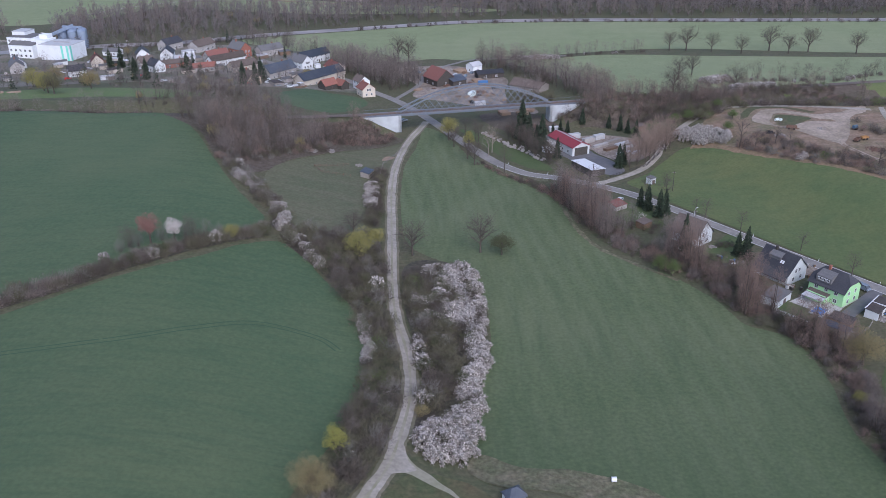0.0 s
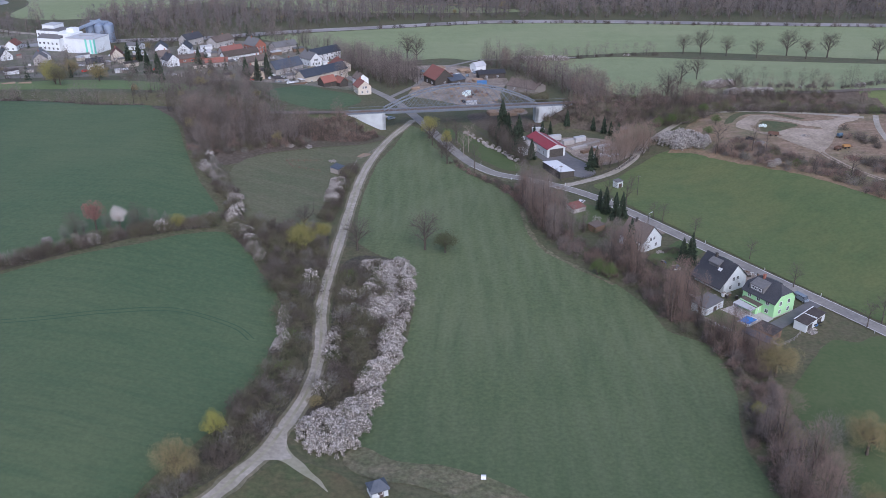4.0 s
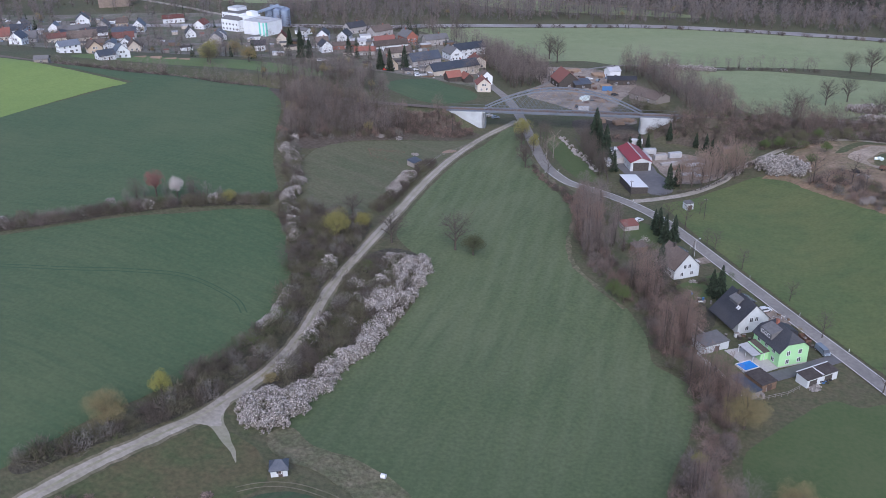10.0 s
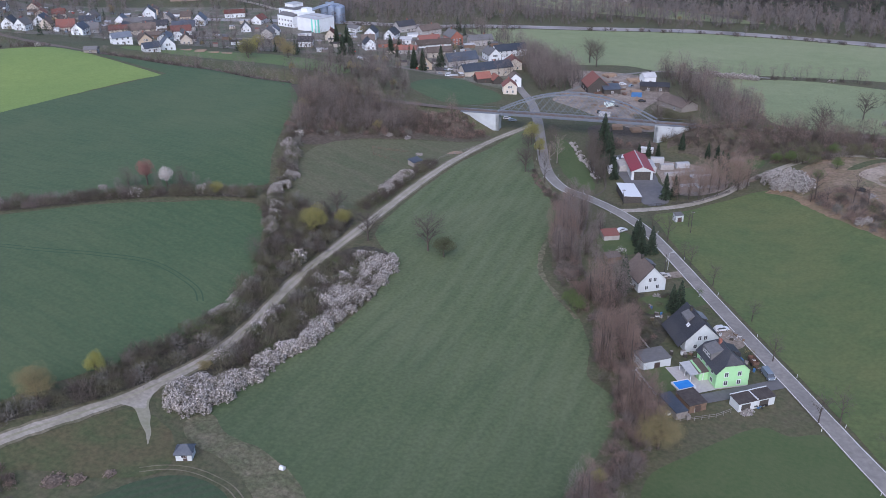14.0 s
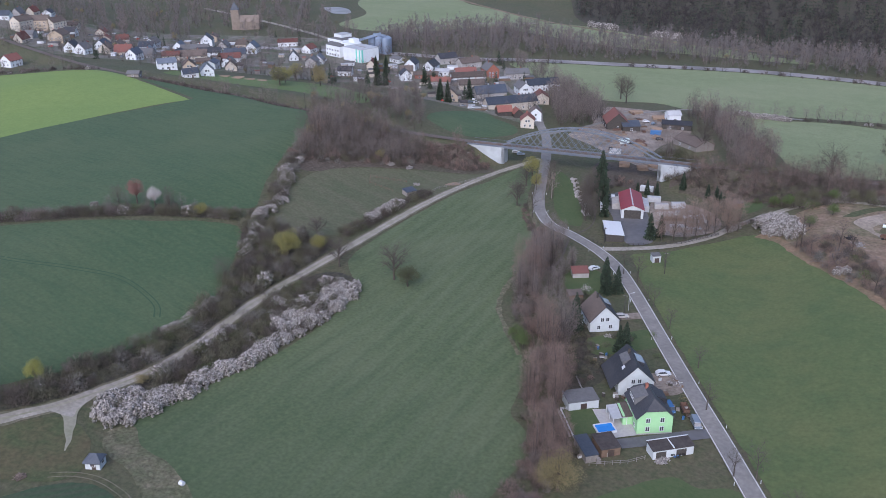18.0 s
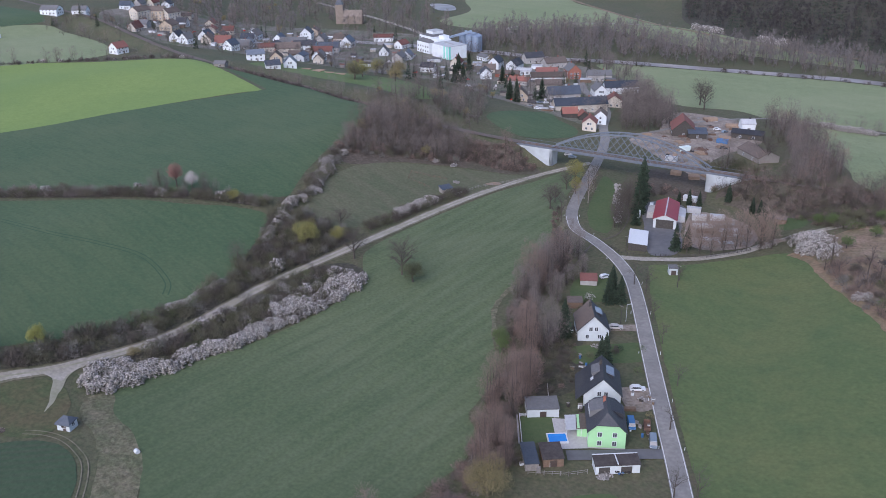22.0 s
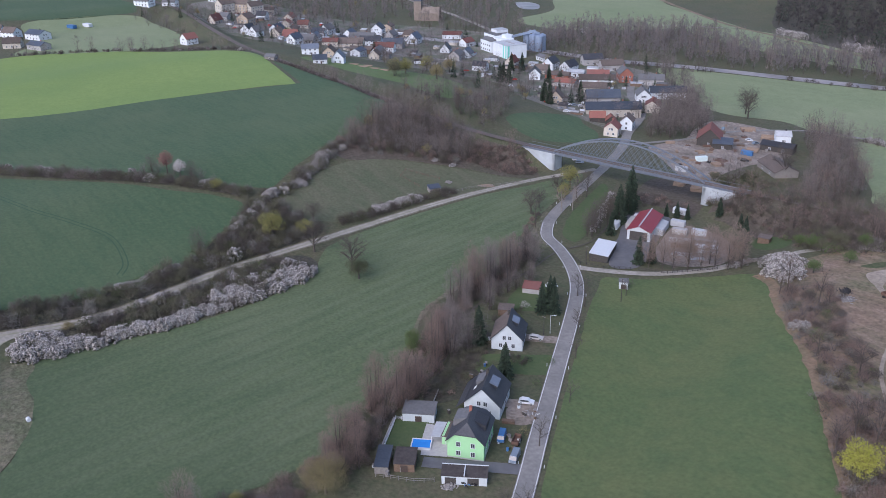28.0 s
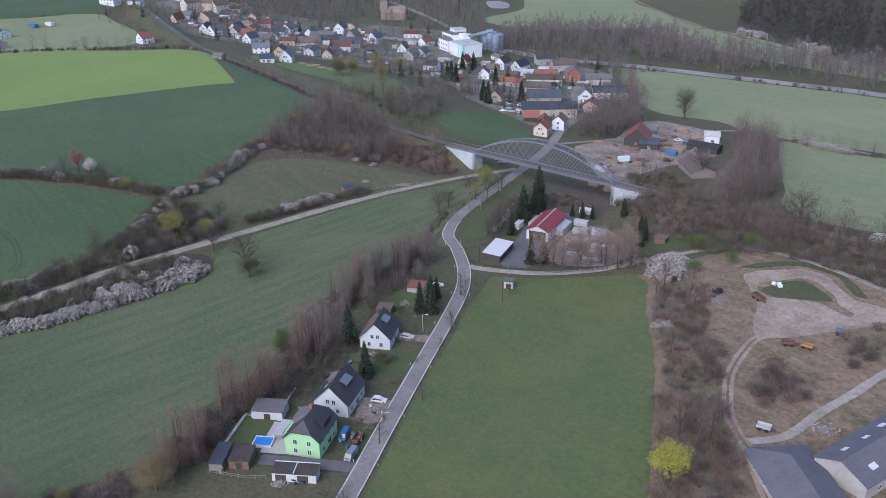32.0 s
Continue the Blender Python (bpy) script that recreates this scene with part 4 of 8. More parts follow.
def brush(h=3.0, r=2.0, twigs=190, width=0.08, n=8):
    """A thin many-stemmed leafless shrub: (stems, twigs)."""
    C, R = puffs(h, r, n)
    P, d = shell(C, R, twigs, 0.3)
    W = d + rng.normal(size=d.shape) * 0.7 + np.array([0, 0, 0.2])
    W /= np.linalg.norm(W, axis=1)[:, None]
    return stems(h, r), slivers(P - W * 0.15, W, rng.uniform(0.3, 0.65, twigs), width * rng.uniform(0.6, 1.4, twigs))


def blossom_shrub(h=2.6, r=2.1, petals=520, size=0.125):
    """A shrub in flower: puffs of small pale petal clusters over dark stems."""
    C, R = puffs(h, r, 15)
    P, d = shell(C, R * 0.9, petals, 0.4)
    S, W = shell(C * 0.92, R, 50)
    return stems(h, r), merge([cores(C, R, 0.62), slivers(S - W * 0.3, W, rng.uniform(0.3, 0.7, 50), np.full(50, 0.1))]), flakes(P, size * rng.uniform(0.5, 1.5, petals), d, 0.35)


def conifer(h=11.0, r=2.3, layers=17, per=17):
    """A spruce: trunk and drooping whorls of needle sprays."""
    S, W, L, D = [], [], [], []
    for k in range(layers):
        t = (k + 0.4) / layers
        z = h * (0.06 + 0.93 * t)
        reach = r * (1 - t) ** 0.75 * rng.uniform(0.72, 1.2) + 0.12
        for i in range(per):
            a = i * 6.283 / per + rng.random() * 0.6 + k
            f = rng.uniform(0.0, 0.75)
            S.append((math.cos(a) * reach * f, math.sin(a) * reach * f, z - reach * f * 0.3 + rng.normal() * 0.12))
            W.append((math.cos(a), math.sin(a), -0.3 + rng.normal() * 0.3))
            L.append(reach * (1.05 - f) * rng.uniform(0.7, 1.15))
            D.append(0.26 + 0.22 * (1 - t))
    S, W = np.array(S), np.array(W)
    W /= np.linalg.norm(W, axis=1)[:, None]
    V1, F1 = slivers(S, W, np.array(L), np.array(D) * 1.5)
    V2, F2 = slivers(S + W * np.array(L)[:, None], -W, np.array(L) * 0.9, np.array(D) * 1.2)
    return tube((0, 0, 0), (0, 0, h * 0.97), 0.02 * h, 0.02, 6), merge([(V1, F1), (V2, F2)])


def plume(h=18.0, r=3.0, twigs=800, low=0.25, width=0.06, length=1.7, clumps=12, spread=0.45, trunks=1, limb=9, top=0.45):
    """A leafless tree as a soft plume: ascending limbs and long fine twigs in uneven clumps: (wood, twigs)."""
    wood = []
    for k in range(trunks):
        a = k * 2.1 + rng.random()
        foot = np.array([math.cos(a), math.sin(a), 0]) * (0.5 * r * (k > 0)) * rng.uniform(0.4, 0.8)
        tip = foot * 1.5 + np.array([rng.normal() * 0.03 * h, rng.normal() * 0.03 * h, h * rng.uniform(0.8, 0.93)])
        wood += [tube(foot, (foot + tip) / 2, 0.012 * h, 0.008 * h, 5), tube((foot + tip) / 2, tip, 0.008 * h, 0.02, 4)]
    C, R = [], []
    for k in range(clumps):
        t = (k + rng.random()) / clumps
        z = h * (low + (0.94 - low) * t)
        wide = r * (1 - top * t * t) * (0.55 + 0.9 * min(t * 2.2, 1.0) * 0.5)
        a = k * 2.4 + rng.random()
        f = rng.uniform(0.3, 0.95)
        C.append((math.cos(a) * wide * f, math.sin(a) * wide * f, z))
        R.append(wide * rng.uniform(0.4, 0.65))
        if k < limb:
            wood.append(tube((C[-1][0] * 0.1, C[-1][1] * 0.1, max(z - wide * 1.1, h * 0.08)), C[-1], 0.0055 * h, 0.025, 3))
    C, R = np.array(C), np.array(R)
    pick = rng.choice(clumps, twigs, p=R ** 2 / (R ** 2).sum())
    d = rng.normal(size=(twigs, 3))
    d /= np.linalg.norm(d, axis=1)[:, None]
    P = C[pick] + d * (R[pick] * rng.random(twigs) ** 0.4)[:, None] * np.array([1, 1, 1.25])
    P[:, 2] = np.clip(P[:, 2], 0.4, None)
    W = P * np.array([1, 1, 0]) / (r + 1e-6) * spread + d * 0.45 + np.array([0, 0, 0.75]) + rng.normal(size=P.shape) * 0.42
    W /= np.linalg.norm(W, axis=1)[:, None]
    L = length * rng.uniform(0.5, 1.2, twigs)
    return merge(wood), slivers(P - W * L[:, None] * 0.4, W, L, width * rng.uniform(0.7, 1.3, twigs))


T_BARE = [plume(13, 3.6, 760, width=0.055, length=1.2, clumps=13, spread=0.9) for _ in range(4)]
T_ROUND = [plume(11.5, 4.4, 2300, low=0.12, width=0.05, length=0.9, clumps=22, spread=1.1, trunks=2, limb=16, top=0.35) for _ in range(4)]
T_POPLAR = [plume(15.5, 4.0, 2600, width=0.07, length=1.0, clumps=18, spread=0.8, low=0.2, limb=14, top=0.3) for _ in range(4)]
T_WOOD = [plume(12.5, 4.0, 380, low=0.2, width=0.085, length=1.25, clumps=10, spread=0.9, limb=3, top=0.3) for _ in range(7)]
T_ALDER = [plume(17, 3.7, 2300, low=0.08, width=0.052, length=1.1, clumps=24, spread=0.8, trunks=1 + k % 3, limb=12, top=0.35) for k in range(6)]
T_WIDE = [bare_tree(12, 5.4, 1900, low=0.24, limbs=16, upright=0.5, width=0.06, length=0.85, trunk_r=0.036, limb=0.62, second=7) for _ in range(3)]
T_ROADSIDE = [bare_tree(10, 3.0, 420, low=0.3, limbs=10, upright=0.6, width=0.05, length=0.9, limb=0.6, second=3) for _ in range(4)]
T_FAR = [plume(17, 4.6, 130, low=0.1, width=0.4, length=2.6, clumps=6, spread=0.7, limb=0, top=0.3) for _ in range(6)]
T_FARFINE = [plume(17, 4.2, 210, low=0.12, width=0.24, length=2.3, clumps=8, spread=0.6, limb=2) for _ in range(6)]
T_WILLOW = [leafy(10.5, 6.0, 13000, 0.09, low=0.02, blobs=40, tilt=1.0) for _ in range(2)]
T_LEAFY = [leafy(8, 3.7, 4600, 0.11, low=0.06, blobs=24, tilt=1.0) for _ in range(3)]
T_BUDTREE = [leafy(8, 3.6, 420, 0.3, blobs=13) for _ in range(3)]
T_BUSH = [bush(2.7, 2.2, 520, 0.105, 12, 0.8) for _ in range(5)]
T_SHRUB = [haze_bush(n=int(rng.integers(8, 13))) for _ in range(8)]
T_BRUSH = [brush() for _ in range(6)]
T_SHRUBFAR = [haze_bush(twigs=190, width=0.15, n=10) for _ in range(6)]
T_BUSHFAR = [bush(2.7, 2.2, 190, 0.19, 12, 0.8) for _ in range(4)]
T_CONFAR = [conifer(13, 2.5, 16, 11) for _ in range(4)]
T_BLOSSOM = [blossom_shrub() for _ in range(7)]
T_BLOSSOMTREE = [leafy(7.5, 3.0, 2200, 0.13, low=0.15, blobs=16) for _ in range(2)]
T_CONIFER = [conifer(13, 2.5, 30, 20) for _ in range(4)]
T_FARCON = [conifer(17, 3.4, 7, 8) for _ in range(3)]

count = {}


def plant(kind, x, y, templates, mats, scale=1.0, tall=1.0, label="", category="tree", group="", parts=("trunk", "crown")):
    """One tree or bush: an empty with its trunk and crown."""
    k = rng.integers(len(templates))
    ob = new(kind)
    ob.matrix_basis = pose(x, y, ground(x, y) - 0.05, 0, 0, float(rng.random() * 360)) @ Matrix.Diagonal((scale, scale, scale * tall, 1))
    tagged(ob, label, category, group)
    for i, (name, m) in enumerate(zip(parts, mats)):
        key = (id(templates), int(k), i, m.name)
        if key not in count:
            count[key] = tri_mesh(name, *templates[k][i], [m])
        part_ob = child(name, count[key], ob)
        if i:
            tagged(part_ob, kind="stuff")
    return ob


def thicket(name, spots, label, category="hedge"):
    """Many plants in one mesh. A spot: x, y, template, its materials, scale, height factor."""
    mats, VV, FF, MM, n = [], [], [], [], 0
    for x, y, tpl, ms, s, tall in spots:
        a = rng.random() * 6.283
        R = np.array([[math.cos(a), -math.sin(a), 0], [math.sin(a), math.cos(a), 0], [0, 0, tall]]) * s
        at = np.array([x, y, ground(x, y) - 0.05])
        for (V, F), m in zip(tpl, ms):
            if m not in mats:
                mats.append(m)
            VV.append(V @ R.T + at)
            FF.append(F + n)
            MM.append(np.full(len(F), mats.index(m)))
            n += len(V)
    me = tri_mesh(name, np.concatenate(VV), np.concatenate(FF), mats, np.concatenate(MM))
    return tagged(new(name, me), label, category, kind="stuff")


def inside(x, y, poly):
    c = False
    for (x1, y1), (x2, y2) in zip(poly, poly[1:] + poly[:1]):
        if (y1 > y) != (y2 > y) and x < (x2 - x1) * (y - y1) / (y2 - y1) + x1:
            c = not c
    return c


def scatter(poly, spacing, jitter=0.45):
    xs, ys = [p[0] for p in poly], [p[1] for p in poly]
    out = []
    for i, y in enumerate(np.arange(min(ys), max(ys), spacing)):
        for x in np.arange(min(xs) + (i % 2) * spacing / 2, max(xs), spacing):
            px, py = x + rng.normal() * spacing * jitter, y + rng.normal() * spacing * jitter
            if inside(px, py, poly):
                out.append((px, py))
    return out


def along(points, width, spacing, n=6):
    """Random spots in a band along a smooth line."""
    line = spline(points, n)
    out, carry = [], 0.0
    for p, q in zip(line, line[1:]):
        d = q - p
        length = d.length
        nrm = Vector((-d.y, d.x)).normalized()
        carry += length
        while carry > 0:
            f = rng.random()
            o = p + d * f + nrm * float(rng.uniform(-0.5, 0.5)) * width
            out.append((o.x, o.y))
            carry -= spacing
    return out


COARSE = {id(T_SHRUB): T_SHRUBFAR, id(T_BUSH): T_BUSHFAR, id(T_CONIFER): T_CONFAR}


def mixed(spots, choices, weights, smin=0.7, smax=1.3):
    w = np.array(weights, float)
    w /= w.sum()
    out = []
    for x, y in spots:
        tpls, ms = choices[rng.choice(len(choices), p=w)]
        if y > 392:
            tpls = COARSE.get(id(tpls), tpls)
        out.append((x, y, tpls[rng.integers(len(tpls))], ms, float(rng.uniform(smin, smax)), float(rng.uniform(0.85, 1.2))))
    return out


C_SHRUB = (T_SHRUB, (M_BARK, M_TWIGDARK))
C_SHRUBP = (T_SHRUB, (M_BARK, M_TWIG))
C_SHRUBR = (T_SHRUB, (M_BARK, M_TWIGRED))
C_SHRUBO = (T_SHRUB, (M_BARK, M_TWIGOLIVE))
C_SHRUBG = (T_SHRUB, (M_BARK, M_TWIGGREY))
C_DOLIVE = (T_BUSH, (M_BARK, M_DARKOLIVE))
C_BRUSH = (T_BRUSH, (M_BARK, M_TWIG))
C_BUD = (T_BUSH, (M_BARK, M_BUD))
C_GREEN = (T_BUSH, (M_BARK, M_LEAF))
C_BLOSSOM = (T_BLOSSOM, (M_BARK, M_TWIGGREY, M_BLOSSOM))
C_TREE = (T_WOOD, (M_BARK, M_TWIG))
C_TREED = (T_WOOD, (M_BARK, M_TWIGDARK))
C_ALDER = (T_ALDER, (M_BARK, M_TWIG))
C_ALDERR = (T_ALDER, (M_BARK, M_TWIGRED))
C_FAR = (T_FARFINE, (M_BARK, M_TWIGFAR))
C_FARD = (T_FARFINE, (M_BARK, M_TWIG))
C_MUST = (T_BUDTREE, (M_BARK, M_MUSTARD))
C_FARCON = (T_FARCON, (M_BARK, M_NEEDLE))
C_CON = (T_CONIFER, (M_BARK, M_NEEDLE))

# ---- hedges along the track ----
WEST_BRUSH = [(-58, 279), (-50, 284), (-38, 287), (-27, 291), (-22, 281), (-20.3, 254), (-18, 233), (-14.2, 214), (-12.2, 198), (-12.2, 184), (-14.2, 168), (-16.8, 156), (-21, 146), (-28, 132), (-33, 120), (-37, 122), (-30, 136), (-25, 150),
              (-25, 163), (-23.5, 180), (-21.5, 198), (-23, 214), (-27.5, 230), (-36, 246), (-44, 258), (-53, 268)]
# Dark ground sheets under the hedges, visible in the gaps between bushes.
patch("hedge_floor", WEST_BRUSH, M_HEDGEFLOOR, 0.15, "dark ground under the hedge", "ground")
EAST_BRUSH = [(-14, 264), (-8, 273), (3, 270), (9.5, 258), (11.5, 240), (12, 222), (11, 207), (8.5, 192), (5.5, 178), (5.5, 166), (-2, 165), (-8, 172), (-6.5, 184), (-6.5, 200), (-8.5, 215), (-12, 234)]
patch("hedge_floor", EAST_BRUSH, M_HEDGEFLOOR, 0.15, "dark ground under the blossoming hedge", "ground")
thicket("hedgerow", mixed(scatter(WEST_BRUSH, 2.7), [C_SHRUB, C_SHRUBG, C_SHRUBO, C_BUD, C_DOLIVE, C_GREEN, C_BLOSSOM], [4, 1.6, 4, 1.6, 1.6, 0.3, 0.12], 0.65, 1.75), "broad dense brown and olive hedge west of the gravel track")
thicket("blossom_hedge", mixed(along([(-60, 283), (-53, 276), (-47, 269), (-41, 257)], 3.5, 1.2), [C_BLOSSOM, C_SHRUB], [3, 1], 0.8, 1.2), "white blossoming blackthorn at the hedge corner")
thicket("blossom_hedge", mixed(along([(-25, 226), (-22, 214), (-21.5, 202)], 2, 1.1), [C_BLOSSOM], [1], 0.7, 1.0), "white blossoming bushes at the field edge")
EAST_EDGE = [(3, 266), (7.5, 259), (9, 247), (9.5, 235), (10, 222), (9.5, 208), (7.5, 194), (6, 182), (5, 172)]
thicket("blossom_hedge", mixed(along(EAST_EDGE, 5.0, 0.62), [C_BLOSSOM, C_SHRUB, C_SHRUBO], [8, 1.0, 0.5], 0.75, 1.45), "long hedge of white blossoming blackthorn along the meadow")
thicket("blossom_hedge", mixed(scatter([(-6, 175), (1, 180), (6.5, 181), (8, 170), (7, 162), (2, 159.5), (-4, 163), (-8, 169)], 2.3), [C_BLOSSOM, C_SHRUB, C_SHRUBO], [8, 1.0, 0.6], 0.8, 1.5), "white blossoming blackthorn clump beside the track fork")
thicket("blossom_hedge", mixed(scatter([(-4, 267), (2, 268), (9, 255), (10.5, 234), (6.5, 222), (1, 228), (-8, 233), (-10.5, 240), (-3, 246), (0, 254), (-6, 261)], 2.3), [C_BLOSSOM, C_SHRUB, C_SHRUBO], [7, 2, 1.2], 0.8, 1.55), "white blossoming blackthorn thicket")
thicket("undergrowth", mixed(scatter([(-14, 262), (-2, 262), (4, 244), (8, 228), (8, 208), (5, 190), (-3, 182), (-6, 186), (-6, 200), (-8, 214), (-12, 234)], 2.7), [C_SHRUB, C_SHRUBO, C_SHRUBG, C_BUD, C_GREEN, C_BLOSSOM, C_DOLIVE], [4, 4, 1.5, 1.8, 0.5, 0.6, 1.8], 0.65, 1.75), "brown and olive undergrowth east of the track", "undergrowth")
thicket("hedgerow", mixed(along([(-27, 300), (-27, 322), (-28, 345), (-27, 362)], 5, 0.9), [C_SHRUB, C_SHRUBO, C_DOLIVE], [4, 3, 1], 0.7, 1.3), "low brown hedge along the pasture")
thicket("blossom_hedge", mixed(along([(-29, 318), (-30, 332), (-30, 345)], 4, 0.8), [C_BLOSSOM], [1], 0.8, 1.2), "white blossoming bushes beside the pasture")

# ---- hedges between the western fields ----
FIELD_HEDGE = [(-62, 276), (-72, 266), (-84, 252), (-98, 236), (-114, 221), (-132, 206), (-152, 189), (-180, 166), (-220, 130)]
ribbon("field_hedge_floor", FIELD_HEDGE, 5.5, M_HEDGEFLOOR, 0.16, "dark ground under the field hedge", "ground", n=8, edge_noise=1.5)
thicket("hedgerow", mixed(along(FIELD_HEDGE, 4.5, 0.85), [C_SHRUB, C_SHRUBG, C_SHRUBP, C_SHRUBO, C_DOLIVE, C_BLOSSOM], [4, 2, 2, 3, 2, 0.35], 0.7, 1.6), "low brown hedge between the wheat fields")
thicket("hedgerow", mixed(along([(-57, 284), (-62, 298), (-71, 312), (-80, 325), (-87, 338)], 6.5, 0.8), [C_SHRUB, C_SHRUBG, C_SHRUBO, C_BLOSSOM, C_BUD], [4, 3, 3, 2, 1], 0.7, 1.5), "brown hedge climbing to the railway wood")
thicket("blossom_hedge", mixed(along([(-61, 301), (-70, 313), (-79, 324)], 4, 1.3), [C_BLOSSOM], [1], 0.7, 1.1), "white blossoming bushes at the pasture edge")

# ---- woods ----
C_TREER = (T_WOOD, (M_BARK, M_TWIGRED))
RAILWAY_WOOD = [(-130, 400), (-112, 381), (-93, 346), (-86, 338), (-79, 349), (-66, 370), (-52, 385), (-50, 392), (-62, 402), (-80, 411), (-110, 410)]
thicket("woodland", mixed(scatter(RAILWAY_WOOD, 3.9), [C_TREE, C_TREER, C_TREED, C_MUST], [5, 1.2, 3, 0.12], 0.7, 1.15), "dense leafless brown wood on the railway slope", "woodland")
thicket("undergrowth", mixed(scatter([(-96, 340), (-86, 334), (-79, 346), (-66, 367), (-50, 384), (-54, 390), (-72, 374), (-88, 352)], 2.8), [C_SHRUB, C_SHRUBG, C_SHRUBO, C_SHRUBR], [4, 2, 1, 2], 0.6, 1.2), "brown scrub at the foot of the railway wood", "undergrowth")
thicket("woodland", mixed(scatter([(-158, 424), (-100, 423), (-72, 426), (-86, 442), (-96, 462), (-110, 478), (-128, 474), (-146, 448)], 4.8), [C_TREE, C_TREED, C_SHRUB, C_MUST], [5, 3, 2, 0.4], 0.6, 1.05), "leafless brown trees north of the railway", "woodland")
thicket("undergrowth", mixed(scatter([(-64, 408), (-54, 391), (-30, 401), (-22, 408), (-24, 418), (-40, 418)], 2.1), [C_SHRUB, C_SHRUBR, C_TREER, C_BLOSSOM], [4, 4, 0.6, 0.15], 0.5, 1.05), "brown scrub on the railway bank", "undergrowth")
thicket("hedgerow", mixed(along([(-140, 410), (-180, 412), (-230, 415), (-290, 417)], 5, 0.8), [C_SHRUB, C_SHRUBP, C_TREE], [2, 2, 0.8], 0.5, 1.0), "brown scrub along the railway", "hedge")
thicket("woodland", mixed(scatter([(-30, 505), (-14, 514), (-12, 540), (-34, 572), (-66, 600), (-74, 575), (-50, 540)], 4.4), [C_TREE, C_TREED], [3, 1], 0.85, 1.3), "leafless trees between village and sawmill", "woodland")
thicket("woodland", mixed(along([(-66, 602), (-92, 626), (-122, 654), (-150, 676)], 15, 2.6), [C_TREE, C_TREED], [3, 1], 0.7, 1.15), "leafless trees along the village stream", "woodland")
SAWMILL_WOOD = [(66, 520), (48, 545), (33, 568), (16, 588), (40, 593), (54, 576), (72, 548), (92, 518), (102, 492), (96, 468), (84, 464), (76, 492)]
thicket("woodland", mixed(scatter(SAWMILL_WOOD, 4.3), [C_TREE, C_TREED, C_TREER, C_SHRUBO], [5, 2, 1, 0.8], 0.75, 1.25), "round leafless wood east of the sawmill", "woodland")
thicket("woodland", mixed(scatter([(92, 460), (130, 464), (190, 474), (240, 484), (236, 497), (180, 492), (140, 490), (110, 486)], 3.7), [C_TREED, C_TREER, C_SHRUB, C_SHRUBP, C_SHRUBR, C_SHRUBO], [1.6, 1.2, 3, 2, 2, 1], 0.6, 1.05), "brown scrub and trees north of the railway bank", "woodland")
thicket("undergrowth", mixed(scatter([(60, 436), (72, 446), (100, 452), (150, 458), (210, 466), (230, 446), (190, 440), (160, 436), (146, 428), (134, 410), (118, 413), (104, 424), (88, 430), (76, 428)], 2.7), [C_SHRUB, C_SHRUBO, C_SHRUBR, C_BUD, C_GREEN, C_TREED, C_TREER], [5, 3, 3, 2, 0.3, 0.7, 0.5], 0.55, 1.2), "brown and olive scrub below the railway bank", "undergrowth")
BELT = [(-300, 662), (-240, 686), (-180, 704), (-110, 724), (-30, 749), (60, 761), (150, 760), (260, 753), (380, 752), (520, 738), (560, 790), (380, 812), (200, 828), (60, 828), (-60, 815), (-130, 800), (-240, 835), (-330, 760)]
thicket("river_wood", mixed(scatter(BELT, 9.0), [C_FAR, C_FARD, C_MUST], [6, 3, 0.12], 0.75, 1.2), "long belt of leafless trees along the river", "woodland")
thicket("river_wood", mixed(along([(-320, 640), (-262, 660), (-205, 668), (-150, 688), (-120, 698)], 12, 1.9), [C_TREE, C_TREED, C_SHRUB, C_SHRUBP], [2, 1, 2, 2], 0.6, 1.1), "leafless trees on the near river bank", "woodland")
thicket("river_wood", mixed(along([(-66, 716), (30, 739), (138, 739), (240, 731), (376, 723), (540, 712)], 4, 5.5), [C_TREE, C_SHRUB, C_SHRUBP], [1, 3, 3], 0.6, 1.3), "scrub and thin trees on the near river bank", "woodland")
thicket("undergrowth", mixed(scatter([(36, 474), (50, 462), (62, 474), (66, 486), (48, 490)], 3.2), [C_SHRUBO, C_BUD, C_DOLIVE, C_TREE], [3, 3, 2, 1], 0.8, 1.6), "olive scrub at the edge of the sawmill yard", "undergrowth")
thicket("hill_forest", mixed(scatter([(-190, 905), (-60, 850), (80, 838), (560, 800), (640, 960), (440, 1080), (60, 1120), (-330, 1160), (-280, 1050)], 13), [(T_FAR, (M_BARK, M_FORESTDARK)), C_FARCON], [2, 2], 0.9, 1.4), "dark mixed forest on the far hillside", "forest")
thicket("far_wood", mixed(scatter([(-700, 760), (-560, 700), (-420, 660), (-330, 700), (-420, 780), (-520, 860), (-700, 1000), (-900, 900)], 18), [C_FAR, C_FARD, C_BUD], [4, 3, 0.6], 0.8, 1.3), "leafless wood behind the village", "woodland")
thicket("far_wood", mixed(scatter([(-620, 560), (-500, 545), (-470, 580), (-520, 690), (-640, 740), (-800, 700), (-900, 560), (-760, 520)], 16), [C_FAR, C_FARD, C_MUST], [4, 3, 0.5], 0.7, 1.2), "leafless trees among the far houses", "woodland")
thicket("hedgerow", mixed(along([(-480, 282), (-455, 330), (-428, 370), (-395, 396), (-345, 420)], 7, 1.6), [C_TREE, C_SHRUB, C_SHRUBP, C_BLOSSOM], [2, 3, 3, 0.5], 0.6, 1.1), "brown tree hedge at the sports ground")
